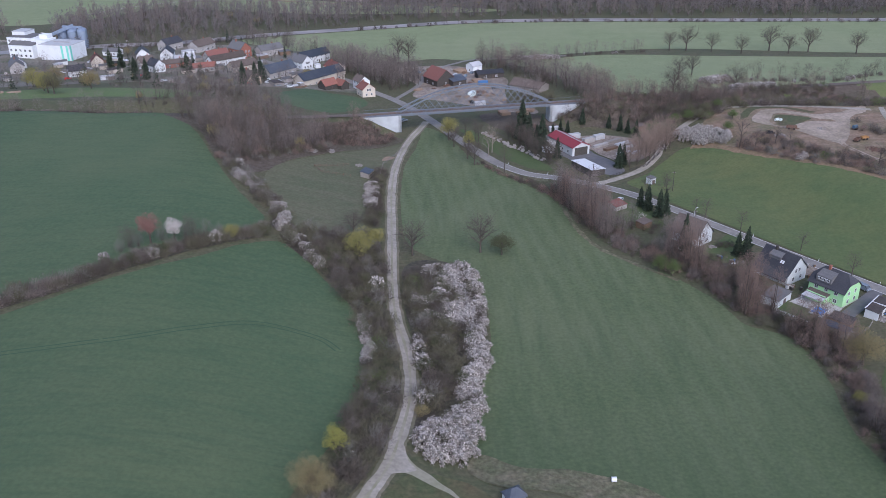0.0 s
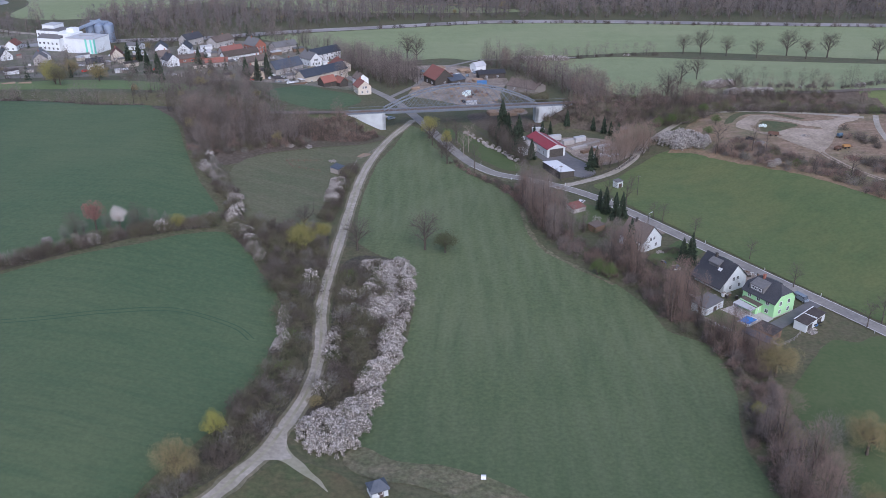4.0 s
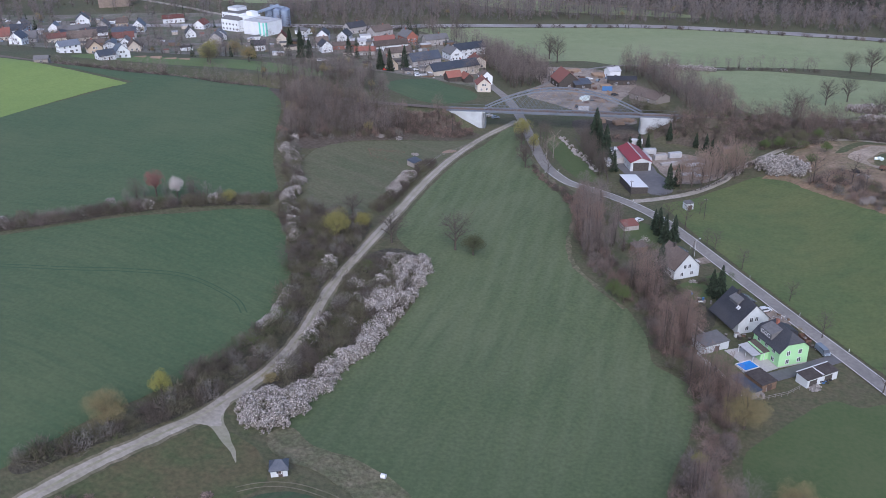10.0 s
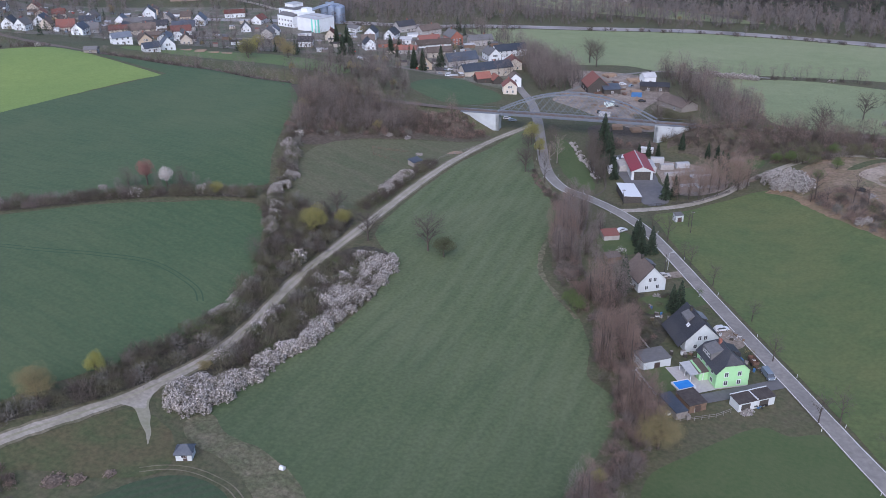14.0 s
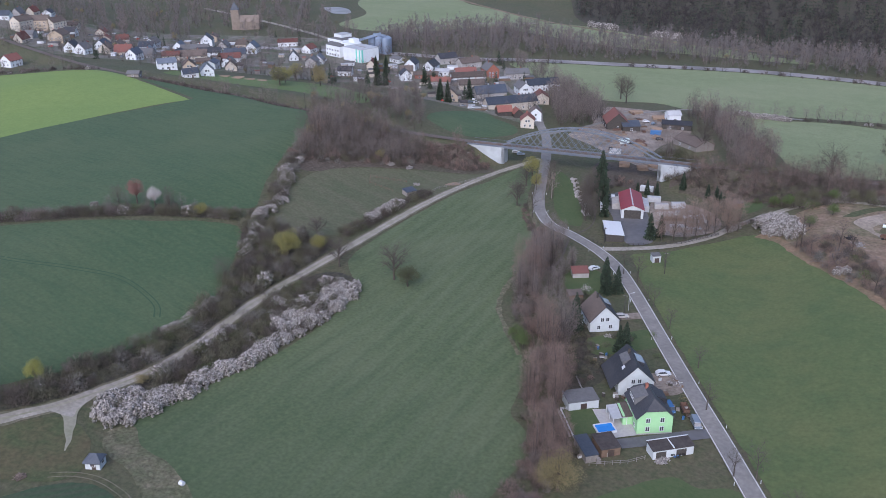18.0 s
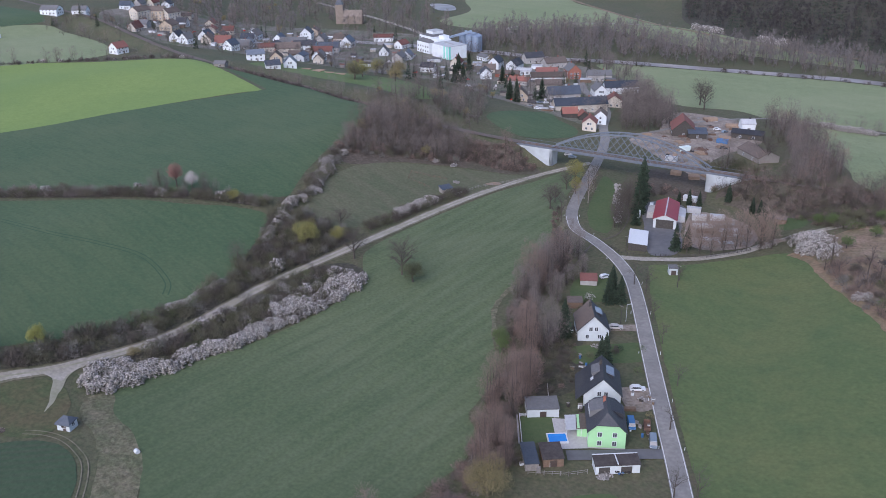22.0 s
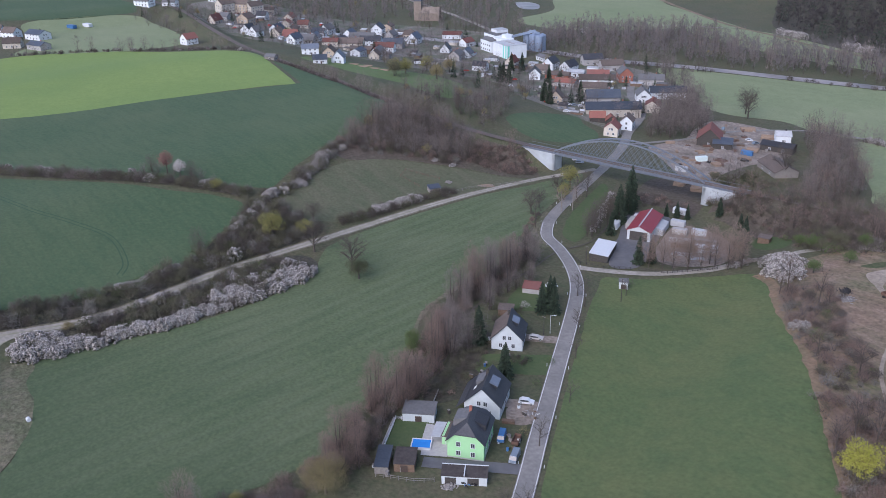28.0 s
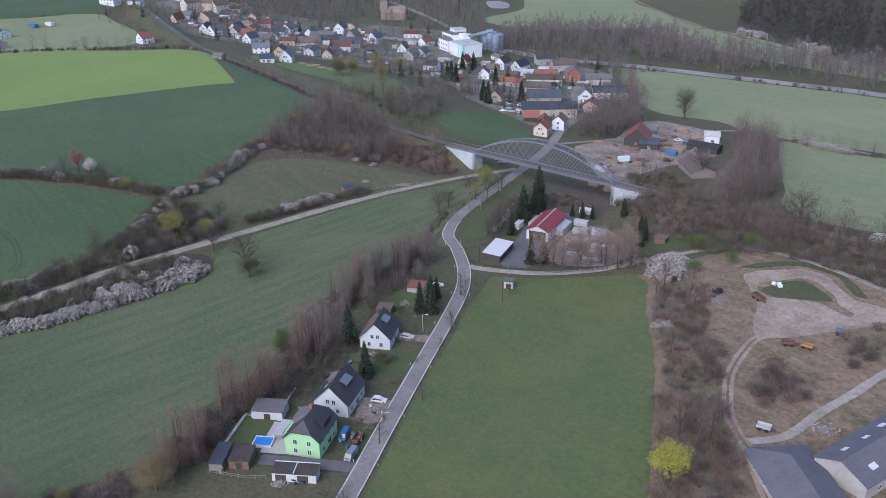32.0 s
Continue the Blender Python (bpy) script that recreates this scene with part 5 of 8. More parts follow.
thicket("hedgerow", mixed(along([(192, 521), (209, 518), (240, 519), (284, 534), (340, 530), (460, 520)], 7, 1.7), [C_TREED, C_SHRUB, C_SHRUBP, C_BLOSSOM], [3, 3, 2, 0.6], 0.6, 1.0), "brown hedge of trees across the eastern meadows")
thicket("hedgerow", mixed(along([(48, 600), (80, 606), (120, 618), (150, 622)], 5, 2.2), [C_TREE, C_SHRUB, C_BLOSSOM], [3, 2, 1], 0.6, 0.9), "sparse hedge in the river meadow")
thicket("blossom_hedge", mixed(along([(52, 604), (66, 602), (82, 603)], 4, 0.8), [C_BLOSSOM], [1], 0.9, 1.3), "white blossoming bushes in the meadow")
thicket("blossom_hedge", mixed(scatter([(158, 516), (166, 523), (180, 527), (178, 521), (166, 514)], 2.2), [C_BLOSSOM], [1], 1.2, 1.7), "white blossoming bush east of the railway")
thicket("blossom_hedge", mixed(scatter([(160, 470), (172, 474), (186, 472), (184, 464), (164, 463)], 2.3), [C_BLOSSOM], [1], 1.2, 1.7), "white blossoming bushes east of the railway")
thicket("hill_blossom", mixed(along([(-176, 886), (-146, 875)], 5, 3.0) + along([(-98, 858), (-71, 851)], 5, 3.0), [C_BLOSSOM], [1], 1.8, 2.6), "white blossoming bushes below the forest")

thicket("undergrowth", mixed(scatter([(-24, 119), (-14, 124), (-6, 118), (-4, 108), (-20, 106)], 2.6), [C_SHRUB, C_SHRUBR, C_BLOSSOM], [3, 3, 0.3], 0.5, 0.8), "low brush beside the hut meadow", "undergrowth")

# ---- stream trees behind the houses ----
STREAM = [(43, 341), (53, 325), (58, 308), (61, 292), (70, 278), (82, 264), (92, 248), (97, 232), (105, 222), (111, 206), (110, 186), (108, 166), (112, 140)]
ALDER_LABEL = "slender leafless alder with reddish brown twigs by the stream"


def alders(points, width, gap, choices, smin, smax, label=ALDER_LABEL):
    for x, y in along(points, width, gap):
        tpl, ms = choices[int(rng.integers(len(choices)))]
        plant("alder_tree", x, y, tpl, ms, float(rng.uniform(smin, smax)), float(rng.uniform(0.9, 1.12)), label, "tree", "trees along the stream")


C_ROUNDR, C_ROUNDT = (T_ROUND, (M_BARK, M_TWIGRED)), (T_ROUND, (M_BARK, M_TWIG))
alders([(50, 338), (55, 318), (58, 302), (63, 288)], 10, 2.1, (C_ALDER, C_ALDERR, C_ALDER), 0.7, 1.2)
alders([(80, 281), (84, 270), (89, 260)], 12, 2.3, (C_ALDERR, C_ROUNDT, C_ALDER), 0.6, 1.1)
alders([(93, 250), (97, 240), (98, 229)], 9, 1.7, (C_ALDERR, C_ALDERR, C_ROUNDR), 0.6, 1.1)
alders([(105, 222), (111, 214), (113, 200)], 8, 2.0, (C_ALDERR, C_ROUNDR), 0.5, 0.95)
alders([(113, 172), (111, 160), (114, 142)], 16, 2.6, (C_ROUNDR, C_ALDERR, C_ROUNDT), 0.85, 1.2, "broad leafless tree with reddish brown twigs by the stream")
alders([(64, 326), (68, 306), (70, 296)], 5, 5.0, (C_ROUNDT, C_ALDER), 0.5, 0.8)
thicket("undergrowth", mixed(along(STREAM, 9, 0.9), [C_SHRUB, C_SHRUBO, C_SHRUBP, C_SHRUBR], [3, 1.5, 2, 4], 0.5, 1.5), "brown scrub along the stream", "undergrowth")
thicket("undergrowth", mixed(along([(17, 374), (27, 359), (41, 342), (51, 318)], 4, 1.6), [C_SHRUB, C_SHRUBR], [1, 1], 0.4, 0.8), "brown scrub beside the road bend", "undergrowth")

# ---- scrub on the brown bank ----
for poly, gap in (([(130, 376), (137, 380), (146, 384), (158, 374), (164, 360), (167, 348), (160, 343), (146, 360)], 4.2), ([(164, 338), (174, 349), (183, 339), (185, 331), (176, 325)], 3.6),
                  ([(178, 315), (191, 330), (202, 316), (207, 313), (216, 300), (222, 286), (212, 284), (203, 284), (190, 303)], 3.4)):
    thicket("undergrowth", mixed(scatter(poly, gap * 0.85), [C_SHRUB, C_BRUSH, C_SHRUBR, C_BUD, C_GREEN, (T_ROADSIDE, (M_BARK, M_TWIGRED))], [2, 4, 4, 1.5, 0.5, 1.4], 0.5, 1.3), "leafless brown scrub on the bank", "undergrowth")
for poly in ([(189, 342), (194, 350), (199, 358), (206, 349), (204, 339), (198, 331)], [(194, 384), (199, 396), (208, 388), (209, 380), (202, 375)]):
    thicket("undergrowth", mixed(scatter(poly, 4.0), [C_SHRUB, C_BRUSH, C_SHRUBR], [1, 3, 3], 0.6, 1.2), "brown scrub beside the storage yard", "undergrowth")
thicket("undergrowth", mixed(along([(126, 410), (140, 420), (160, 430), (190, 428), (230, 426)], 9, 0.9), [C_SHRUB, C_SHRUBP, C_BUD, C_GREEN], [3, 3, 2, 0.6], 0.8, 1.5), "brown and olive scrub behind the yard", "undergrowth")
LANE_BLOSSOM = [(115, 395), (115, 404), (122, 403), (131, 394), (135, 381), (131, 380), (122, 386)]
thicket("blossom_hedge", mixed(along([(105, 388), (108, 396), (113, 401)], 2.5, 1.1), [C_BLOSSOM, C_SHRUB], [3, 1], 0.5, 0.8), "low white blossoming hedge beside the lane")
thicket("blossom_hedge", mixed(scatter(LANE_BLOSSOM, 2.5), [C_BLOSSOM], [1], 1.0, 1.6), "large white blossoming blackthorn clump at the lane end")
thicket("blossom_hedge", mixed(scatter([(153, 352), (157, 351), (156, 347), (153, 348)], 1.9), [C_BLOSSOM], [1], 0.7, 1.0), "white blossoming bush on the bank")

BANK_SCRUB = [(134, 372), (145, 375), (169, 358), (188, 336), (198, 317), (190, 315), (168, 331), (146, 355)]
thicket("undergrowth", mixed(scatter(BANK_SCRUB, 3.6), [C_SHRUB, C_SHRUBG, C_SHRUBO, C_SHRUBR, C_BRUSH, C_GREEN], [4, 2, 1.5, 2, 2, 0.4], 0.5, 1.25), "grey-brown scrub along the foot of the bank", "undergrowth")
thicket("undergrowth", mixed(scatter([(188, 305), (201, 317), (217, 300), (206, 284)], 3.0), [C_BRUSH, C_SHRUBR, C_SHRUBG, (T_ROADSIDE, (M_BARK, M_TWIGRED))], [3, 3, 1, 1.5], 0.6, 1.3), "leafless reddish scrub beside the farm hall", "undergrowth")
thicket("undergrowth", mixed(scatter([(193, 339), (188, 353), (199, 354), (206, 346), (204, 335)], 3.2) + scatter([(199, 378), (200, 395), (208, 379), (205, 369)], 3.2), [C_SHRUB, C_SHRUBG, C_BRUSH], [3, 2, 2], 0.5, 1.2), "grey-brown scrub inside the yard track", "undergrowth")

thicket("woodland", mixed(scatter([(64, 440), (84, 450), (104, 456), (150, 462), (160, 446), (140, 440), (118, 434), (100, 430), (84, 432), (72, 430)], 4.6), [C_TREE, C_TREED, C_TREER, C_SHRUBO], [1.5, 3, 2, 1], 0.45, 0.85), "small leafless trees on the slope below the railway", "woodland")
thicket("undergrowth", mixed(scatter([(30, 424), (36, 412), (52, 420), (62, 418), (56, 432), (40, 432)], 3.6), [C_SHRUB, C_SHRUBR, C_BRUSH], [3, 2, 2], 0.5, 1.0), "brown scrub between the barn and the bridge", "undergrowth")
for x, y, s in ((117, 415, 0.9), (123, 413, 1.0), (128, 411, 0.9), (132, 416, 1.05), (139, 420, 0.95), (126, 420, 0.8), (146, 426, 0.85), (152, 430, 0.9), (160, 435, 0.7)):
    plant("green_bush", x, y, T_LEAFY, (M_BARK, (M_BUD, M_LEAF)[int(x) % 2]), s, 0.9, "tall olive green bush behind the blossom", "bush", "bushes behind the lane")
for x, y, sc, m in ((-22, 168, 0.5, M_TWIG), (-24, 176, 0.42, M_TWIGDARK), (-21, 190, 0.5, M_TWIG), (-18.5, 206, 0.45, M_TWIGOLIVE), (-22, 222, 0.5, M_TWIGDARK), (-30, 238, 0.55, M_TWIG), (-26, 250, 0.5, M_TWIGOLIVE), (-36, 262, 0.5, M_TWIG), (-44, 274, 0.55, M_TWIGGREY),
                    (-4, 196, 0.5, M_TWIG), (-2, 206, 0.55, M_TWIGOLIVE), (1, 216, 0.45, M_TWIG), (-6, 222, 0.5, M_TWIGDARK), (-9, 240, 0.5, M_TWIG), (-5, 252, 0.45, M_TWIGGREY), (1, 200, 0.4, M_TWIGGREY)):
    plant("shrub_tree", x, y, T_ROUND, (M_BARK, m), sc, 0.85, "small rounded leafless tree in the track hedge", "tree", "small trees in the hedge")
for x, y, sc, m in ((-30, 250, 0.5, M_DARKOLIVE), (-24, 236, 0.55, M_DARKOLIVE), (-20, 226, 0.5, M_BUD), (-33, 258, 0.5, M_BUD), (-40, 268, 0.55, M_DARKOLIVE), (-3, 214, 0.6, M_DARKOLIVE), (2, 222, 0.5, M_BUD), (-5, 230, 0.5, M_DARKOLIVE), (0, 190, 0.5, M_BUD), (-20, 180, 0.45, M_DARKOLIVE)):
    plant("olive_bush", x, y, T_LEAFY, (M_BARK, m), sc, 0.85, "dense olive green bush in the track hedge", "bush", "bushes in the hedge")
plant("olive_bush", -6, 180, T_LEAFY, (M_BARK, M_MUSTARD), 0.75, 0.65, "mustard olive bush beside the track", "bush")
plant("tree", -8, 188, T_ROUND, (M_BARK, M_TWIGGREY), 0.6, 0.85, "small leafless grey tree beside the track")

# ---- single trees and bushes ----
plant("oak_tree", 13.5, 279, T_WIDE, (M_BARK, M_TWIGDARK), 1.0, 1.1, "wide leafless oak alone in the meadow")
plant("bush", 21, 277, T_LEAFY, (M_BARK, M_DARKOLIVE), 1.6, 0.75, "olive green bush beside the lone oak", "bush")
plant("oak_tree", -11, 277, T_WIDE, (M_BARK, M_TWIGDARK), 0.95, 1.0, "leafless gnarled oak at the track")
plant("tree", -32, 238, T_ROUND, (M_BARK, M_TWIGDARK), 0.9, 1.0, "leafless tree in the track hedge")
plant("tree", -33, 290, T_WIDE, (M_BARK, M_TWIGDARK), 0.7, 1.0, "leafless tree at the pasture corner")
plant("yellow_tree", -25.5, 159.5, T_LEAFY, (M_BARK, M_LIMELEAF), 1.0, 1.1, "round tree with bright yellow-green spring leaves")
plant("willow_bush", -28.5, 143, T_WILLOW, (M_BARK, M_MUSTARD), 1.1, 0.95, "large mustard-coloured budding bush beside the track")
plant("yellow_tree", -29, 268.5, T_LEAFY, (M_BARK, M_YELLOW), 1.75, 1.0, "round yellow-green leafing bush beside the pasture", "bush")
plant("yellow_tree", -24.5, 281, T_LEAFY, (M_BARK, M_YELLOW), 1.2, 0.95, "yellow-green leafing bush beside the track", "bush")
plant("yellow_tree", -72, 265, T_LEAFY, (M_BARK, M_YELLOW), 1.0, 0.75, "olive yellow bush in the field hedge", "bush")
plant("red_tree", -95, 253, T_BLOSSOMTREE, (M_BARK, M_REDLEAF), 1.5, 1.1, "small tree with copper red leaves in the hedge")
plant("blossom_tree", -88, 256, T_BLOSSOMTREE, (M_BARK, M_BLOSSOM), 1.2, 1.1, "small white blossoming tree in the field hedge")
plant("tree", -83, 259, T_ROUND, (M_BARK, M_TWIGDARK), 0.8, 1.0, "leafless tree in the field hedge")
plant("tree", -100, 248, T_ROUND, (M_BARK, M_TWIGDARK), 0.75, 1.0, "leafless tree in the field hedge")
plant("tree", -79, 262, T_BARE, (M_BARK, M_TWIG), 0.6, 1.0, "leafless tree in the field hedge")
for x, y, s in ((-92, 255, 0.55), (-98, 250, 0.5), (-102, 245, 0.45), (-86, 261, 0.5), (-76, 266, 0.45)):
    plant("tree", x, y, T_ROUND, (M_BARK, M_TWIGGREY), s, 0.9, "small leafless grey tree in the field hedge")
plant("blossom_bush", -106, 241, T_BLOSSOM, (M_BARK, M_TWIGDARK, M_BLOSSOM), 0.9, 1.0, "white blossoming bush in the field hedge", "bush", parts=("stem", "twigs", "blossom"))
plant("blossom_bush", -150, 200, T_BLOSSOM, (M_BARK, M_TWIGDARK, M_BLOSSOM), 0.9, 1.0, "white blossoming bush in the field hedge", "bush", parts=("stem", "twigs", "blossom"))
plant("blossom_bush", -138, 211, T_BLOSSOM, (M_BARK, M_TWIGDARK, M_BLOSSOM), 0.8, 1.0, "white blossoming bush in the field hedge", "bush", parts=("stem", "twigs", "blossom"))
plant("green_bush", 74, 262, T_LEAFY, (M_BARK, M_LEAF), 0.9, 1.0, "fresh green leafing bush by the stream", "bush")
plant("green_bush", 78, 259, T_LEAFY, (M_BARK, M_LEAF), 0.85, 1.05, "fresh green leafing bush by the stream", "bush")
for x, y, s in ((117.5, 203, 1.3), (130, 170, 1.3), (113, 172, 0.75), (124, 146, 1.1)):
    plant("willow_tree", x, y, T_WILLOW, (M_BARK, M_MUSTARD), s, 0.95, "broad willow with mustard-yellow budding twigs", "tree", "willows by the stream")
plant("yellow_bush", 108, 184, T_LEAFY, (M_BARK, M_YELLOW), 0.7, 0.9, "yellow-green leafing bush by the stream", "bush")
plant("yellow_tree", 203, 291, T_LEAFY, (M_BARK, M_BRIGHTYELLOW), 1.6, 1.0, "round tree with bright yellow leaves on the brown bank")
plant("yellow_tree", 3.5, 409, T_LEAFY, (M_BARK, M_YELLOW), 1.6, 1.1, "tall yellow-green leafing tree beside the road")
plant("yellow_tree", 13, 395, T_LEAFY, (M_BARK, M_YELLOW), 1.0, 1.35, "yellow-green leafing tree beside the road")
plant("green_bush", 142, 404, T_LEAFY, (M_BARK, M_LEAF), 0.9, 0.8, "fresh green bush beside the blossom", "bush")
plant("green_bush", 136, 391, T_LEAFY, (M_BARK, M_LEAF), 0.95, 0.8, "fresh green bush beside the blossom", "bush")
for x, y, s in ((137.5, 256, 0.9), (152, 231, 0.9), (157, 233, 1.0), (128.5, 277, 0.75), (113, 296, 0.8), (103, 308, 0.8), (100, 311, 0.75), (91, 324, 1.1), (84, 328, 1.0), (95, 341, 0.7), (176, 206, 0.9), (168, 222, 0.8)):
    plant("roadside_tree", x, y, T_ROADSIDE, (M_BARK, M_TWIGDARK), s, 1.0, "thin leafless tree beside the road", "tree", "trees along the road")
for x, y, s in ((22, 384, 1.1), (24, 389, 1.2), (18, 398, 1.2), (17, 406, 1.1), (28, 362, 1.2), (12, 412, 1.0)):
    plant("roadside_tree", x, y, T_ROADSIDE, (M_PALEBARK, M_TWIGPINK) if y < 392 and x < 26 else (M_BARK, M_TWIGDARK), s, 1.1, "tall leafless tree beside the road bend", "tree", "trees along the road")
for x, y in ((85, 366), (89, 369), (93, 370), (96, 375), (99, 379), (101, 385), (106, 386), (109, 390), (104, 392), (98, 386), (93, 380)):
    plant("poplar_tree", x, y, T_POPLAR, (M_BARK, M_TWIGPINK), float(rng.uniform(0.85, 1.15)), 1.0, "tall budding tree with pinkish twigs beside the lane", "tree", "trees along the lane")
for x, y, s in ((107, 272, 0.95), (104.5, 273.5, 0.75), (87, 279, 1.1), (85, 309, 0.95), (88, 312, 0.85), (82, 316, 0.9), (80, 320, 0.7), (40, 409, 1.6), (43, 404, 1.2), (48, 392, 1.4), (46, 396, 0.9), (54, 380, 0.8), (60, 416, 0.6), (64, 418, 0.55),
                (56, 414, 0.5), (91, 420, 0.7), (73, 428, 0.7), (97, 410, 0.7), (80, 366, 0.9), (83, 370, 0.8), (94, 416, 0.6), (86, 424, 0.6)):
    plant("spruce_tree", x, y, T_CONIFER, (M_BARK, M_NEEDLE), s, 1.0, "dark green spruce beside the houses", "tree", "spruces by the houses")
for x, y, s in ((15, 372, 0.8), (12, 380, 0.6), (6, 398, 0.7)):
    plant("tree", x, y, T_WIDE, (M_BARK, M_TWIGDARK), s, 1.1, "leafless gnarled tree at the road bend")
for x, y in along([(34, 416), (40, 398), (46, 382), (51, 368)], 7, 1.6):
    plant("alder_tree", x, y, T_BARE, (M_BARK, M_TWIGDARK), float(rng.uniform(0.7, 1.0)), 1.0, "leafless tree beside the barn yard", "tree", "trees beside the barn")
for x, y in ((167, 626), (179, 625), (196, 620), (215, 612), (238, 621), (248, 610), (264, 615), (295, 607), (330, 610), (360, 604)):
    plant("field_tree", x, y, T_WIDE, (M_BARK, M_TWIGDARK), float(rng.uniform(0.9, 1.25)), 1.1, "round leafless tree in the meadow row", "tree", "trees in the meadow row")
for x, y in ((130, 470), (160, 540), (60, 500), (148, 527), (170, 486), (-30, 606), (-22, 596)):
    plant("field_tree", x, y, T_WIDE, (M_BARK, M_TWIGDARK), float(rng.uniform(0.9, 1.2)), 1.15, "round leafless tree in the open meadow", "tree")

# ---- railway bridge: steel bowstring arch with lattice on concrete abutments ----
BR0, BR1, DECK = Vector((-21.5, 426.0, 0)), Vector((57.0, 440.6, 0)), 9.6
axis_v = (BR1 - BR0).normalized()
SPAN = (BR1 - BR0).length
bridge = new("railway_bridge")
bridge.matrix_basis = Matrix.Translation(BR0) @ Matrix.Rotation(math.atan2(axis_v.y, axis_v.x), 4, "Z")
tagged(bridge, "blue-grey steel bowstring railway bridge with lattice and pale abutments", "bridge")
RISE, HALF = 11.0, 2.9


def arch_z(x):
    u = 2 * x / SPAN - 1
    return DECK + 0.6 + RISE * (1 - u * u) * (1 - 0.06 * u * u)


for side in (-HALF, HALF):
    N = 22
    for i in range(N):
        xa, xb = SPAN * i / N, SPAN * (i + 1) / N
        child("arch_segment", Solid().bar((xa, side, arch_z(xa)), (xb + 0.05, side, arch_z(xb)), 0.5, 0.62).mesh("arch_segment", M_STEEL), bridge)
    child("girder", Solid().box(-1, SPAN + 1, side - 0.25, side + 0.25, DECK - 1.3, DECK - 0.1).mesh("girder", M_STEEL), bridge)
    child("hand_rail", Solid().box(-18, SPAN + 18, side * 1.22 - 0.04, side * 1.22 + 0.04, DECK + 0.95, DECK + 1.05).mesh("hand_rail", M_STEEL), bridge)
    NB = 22
    for k in range(NB):
        for lean in (-1, 1):
            x0 = SPAN * (k + 0.5) / NB
            best = None
            for step in range(1, 400):
                x1 = x0 + lean * step * 0.05
                if not 0.5 < x1 < SPAN - 0.5:
                    break
                z1 = DECK + step * 0.05 * 1.25
                if z1 >= arch_z(x1):
                    best = (x1, z1)
                    break
            if best and best[1] > DECK + 1.5:
                child("lattice_bar", Solid().bar((x0, side + lean * 0.09, DECK - 0.3), (best[0], side + lean * 0.09, best[1] - 0.2), 0.17, 0.17).mesh("lattice_bar", M_STEEL), bridge)
for k in range(3, 12):
    x = SPAN * k / 14
    s = Solid().bar((x, -HALF, arch_z(x)), (x, HALF, arch_z(x)), 0.28)
    child("cross_beam", s.mesh("cross_beam", M_STEEL), bridge)
    if k < 11:
        x2 = SPAN * (k + 1) / 14
        child("wind_brace", Solid().bar((x, -HALF, arch_z(x)), (x2, HALF, arch_z(x2)), 0.14).mesh("wind_brace", M_STEEL), bridge)
child("deck", Solid().box(-20, SPAN + 19, -HALF * 1.2, HALF * 1.2, DECK - 0.75, DECK - 0.45).mesh("deck", M_STEEL), bridge)
child("track_bed", Solid().box(-20, SPAN + 19, -1.6, 1.6, DECK - 0.44, DECK - 0.2).mesh("track_bed", M_BALLAST), bridge, "brown sleeper track bed")
for y in (-0.75, 0.75):
    child("rail", Solid().box(-20, SPAN + 19, y - 0.06, y + 0.06, DECK - 0.19, DECK - 0.04).mesh("rail", M_RUST), bridge)
for x0, x1, name in ((-19, 0.6, "abutment"), (SPAN - 0.6, SPAN + 18.5, "abutment")):
    s = Solid()
    tip, wall = (x0, x1) if x0 < 0 else (x1, x0)
    for y0 in (-3.3, 2.8):
        s.add([(tip, y0, DECK - 0.8), (wall, y0, DECK - 0.8), (wall, y0, -1.5), (tip, y0 + 0.5, DECK - 0.8), (wall, y0 + 0.5, DECK - 0.8), (wall, y0 + 0.5, -1.5)],
              [[0, 1, 2], [5, 4, 3], [0, 3, 4, 1], [1, 4, 5, 2], [2, 5, 3, 0]])
    w = 1.6 if x0 < 0 else -1.6
    s.box(min(wall, wall - w), max(wall, wall - w), -3.3, 3.3, -1.5, DECK - 1.3)
    child(name, s.mesh(name, M_CONCRETE), bridge, "pale blue-white concrete abutment with a sloping wing wall")


# ---- houses ----
def window(parent, x, y, z, w, h, face, frame_m=M_FRAME):
    """A window on a wall that faces +x, -x, +y or -y; a frame with a dark pane."""
    key = ("window", round(w, 2), round(h, 2), frame_m.name)
    if key not in count:
        s = Solid()
        s.box(-w / 2 - 0.13, w / 2 + 0.13, -0.09, 0.02, -0.1, 0).box(-w / 2 - 0.13, w / 2 + 0.13, -0.06, 0.02, h, h + 0.12)
        s.box(-w / 2 - 0.12, -w / 2, -0.06, 0.02, 0, h).box(w / 2, w / 2 + 0.12, -0.06, 0.02, 0, h).box(-0.04, 0.04, -0.05, 0.02, 0, h)
        count[key] = (s.mesh("window", frame_m), Solid().box(-w / 2, w / 2, -0.02, 0.01, 0, h).mesh("pane", M_GLASS))
    fm, pm = count[key]
    turn = {"-y": 0, "+x": 90, "+y": 180, "-x": 270}[face]
    ob = child("window", fm, parent, m=pose(x, y, z, 0, 0, turn))
    child("pane", pm, ob)
    return ob


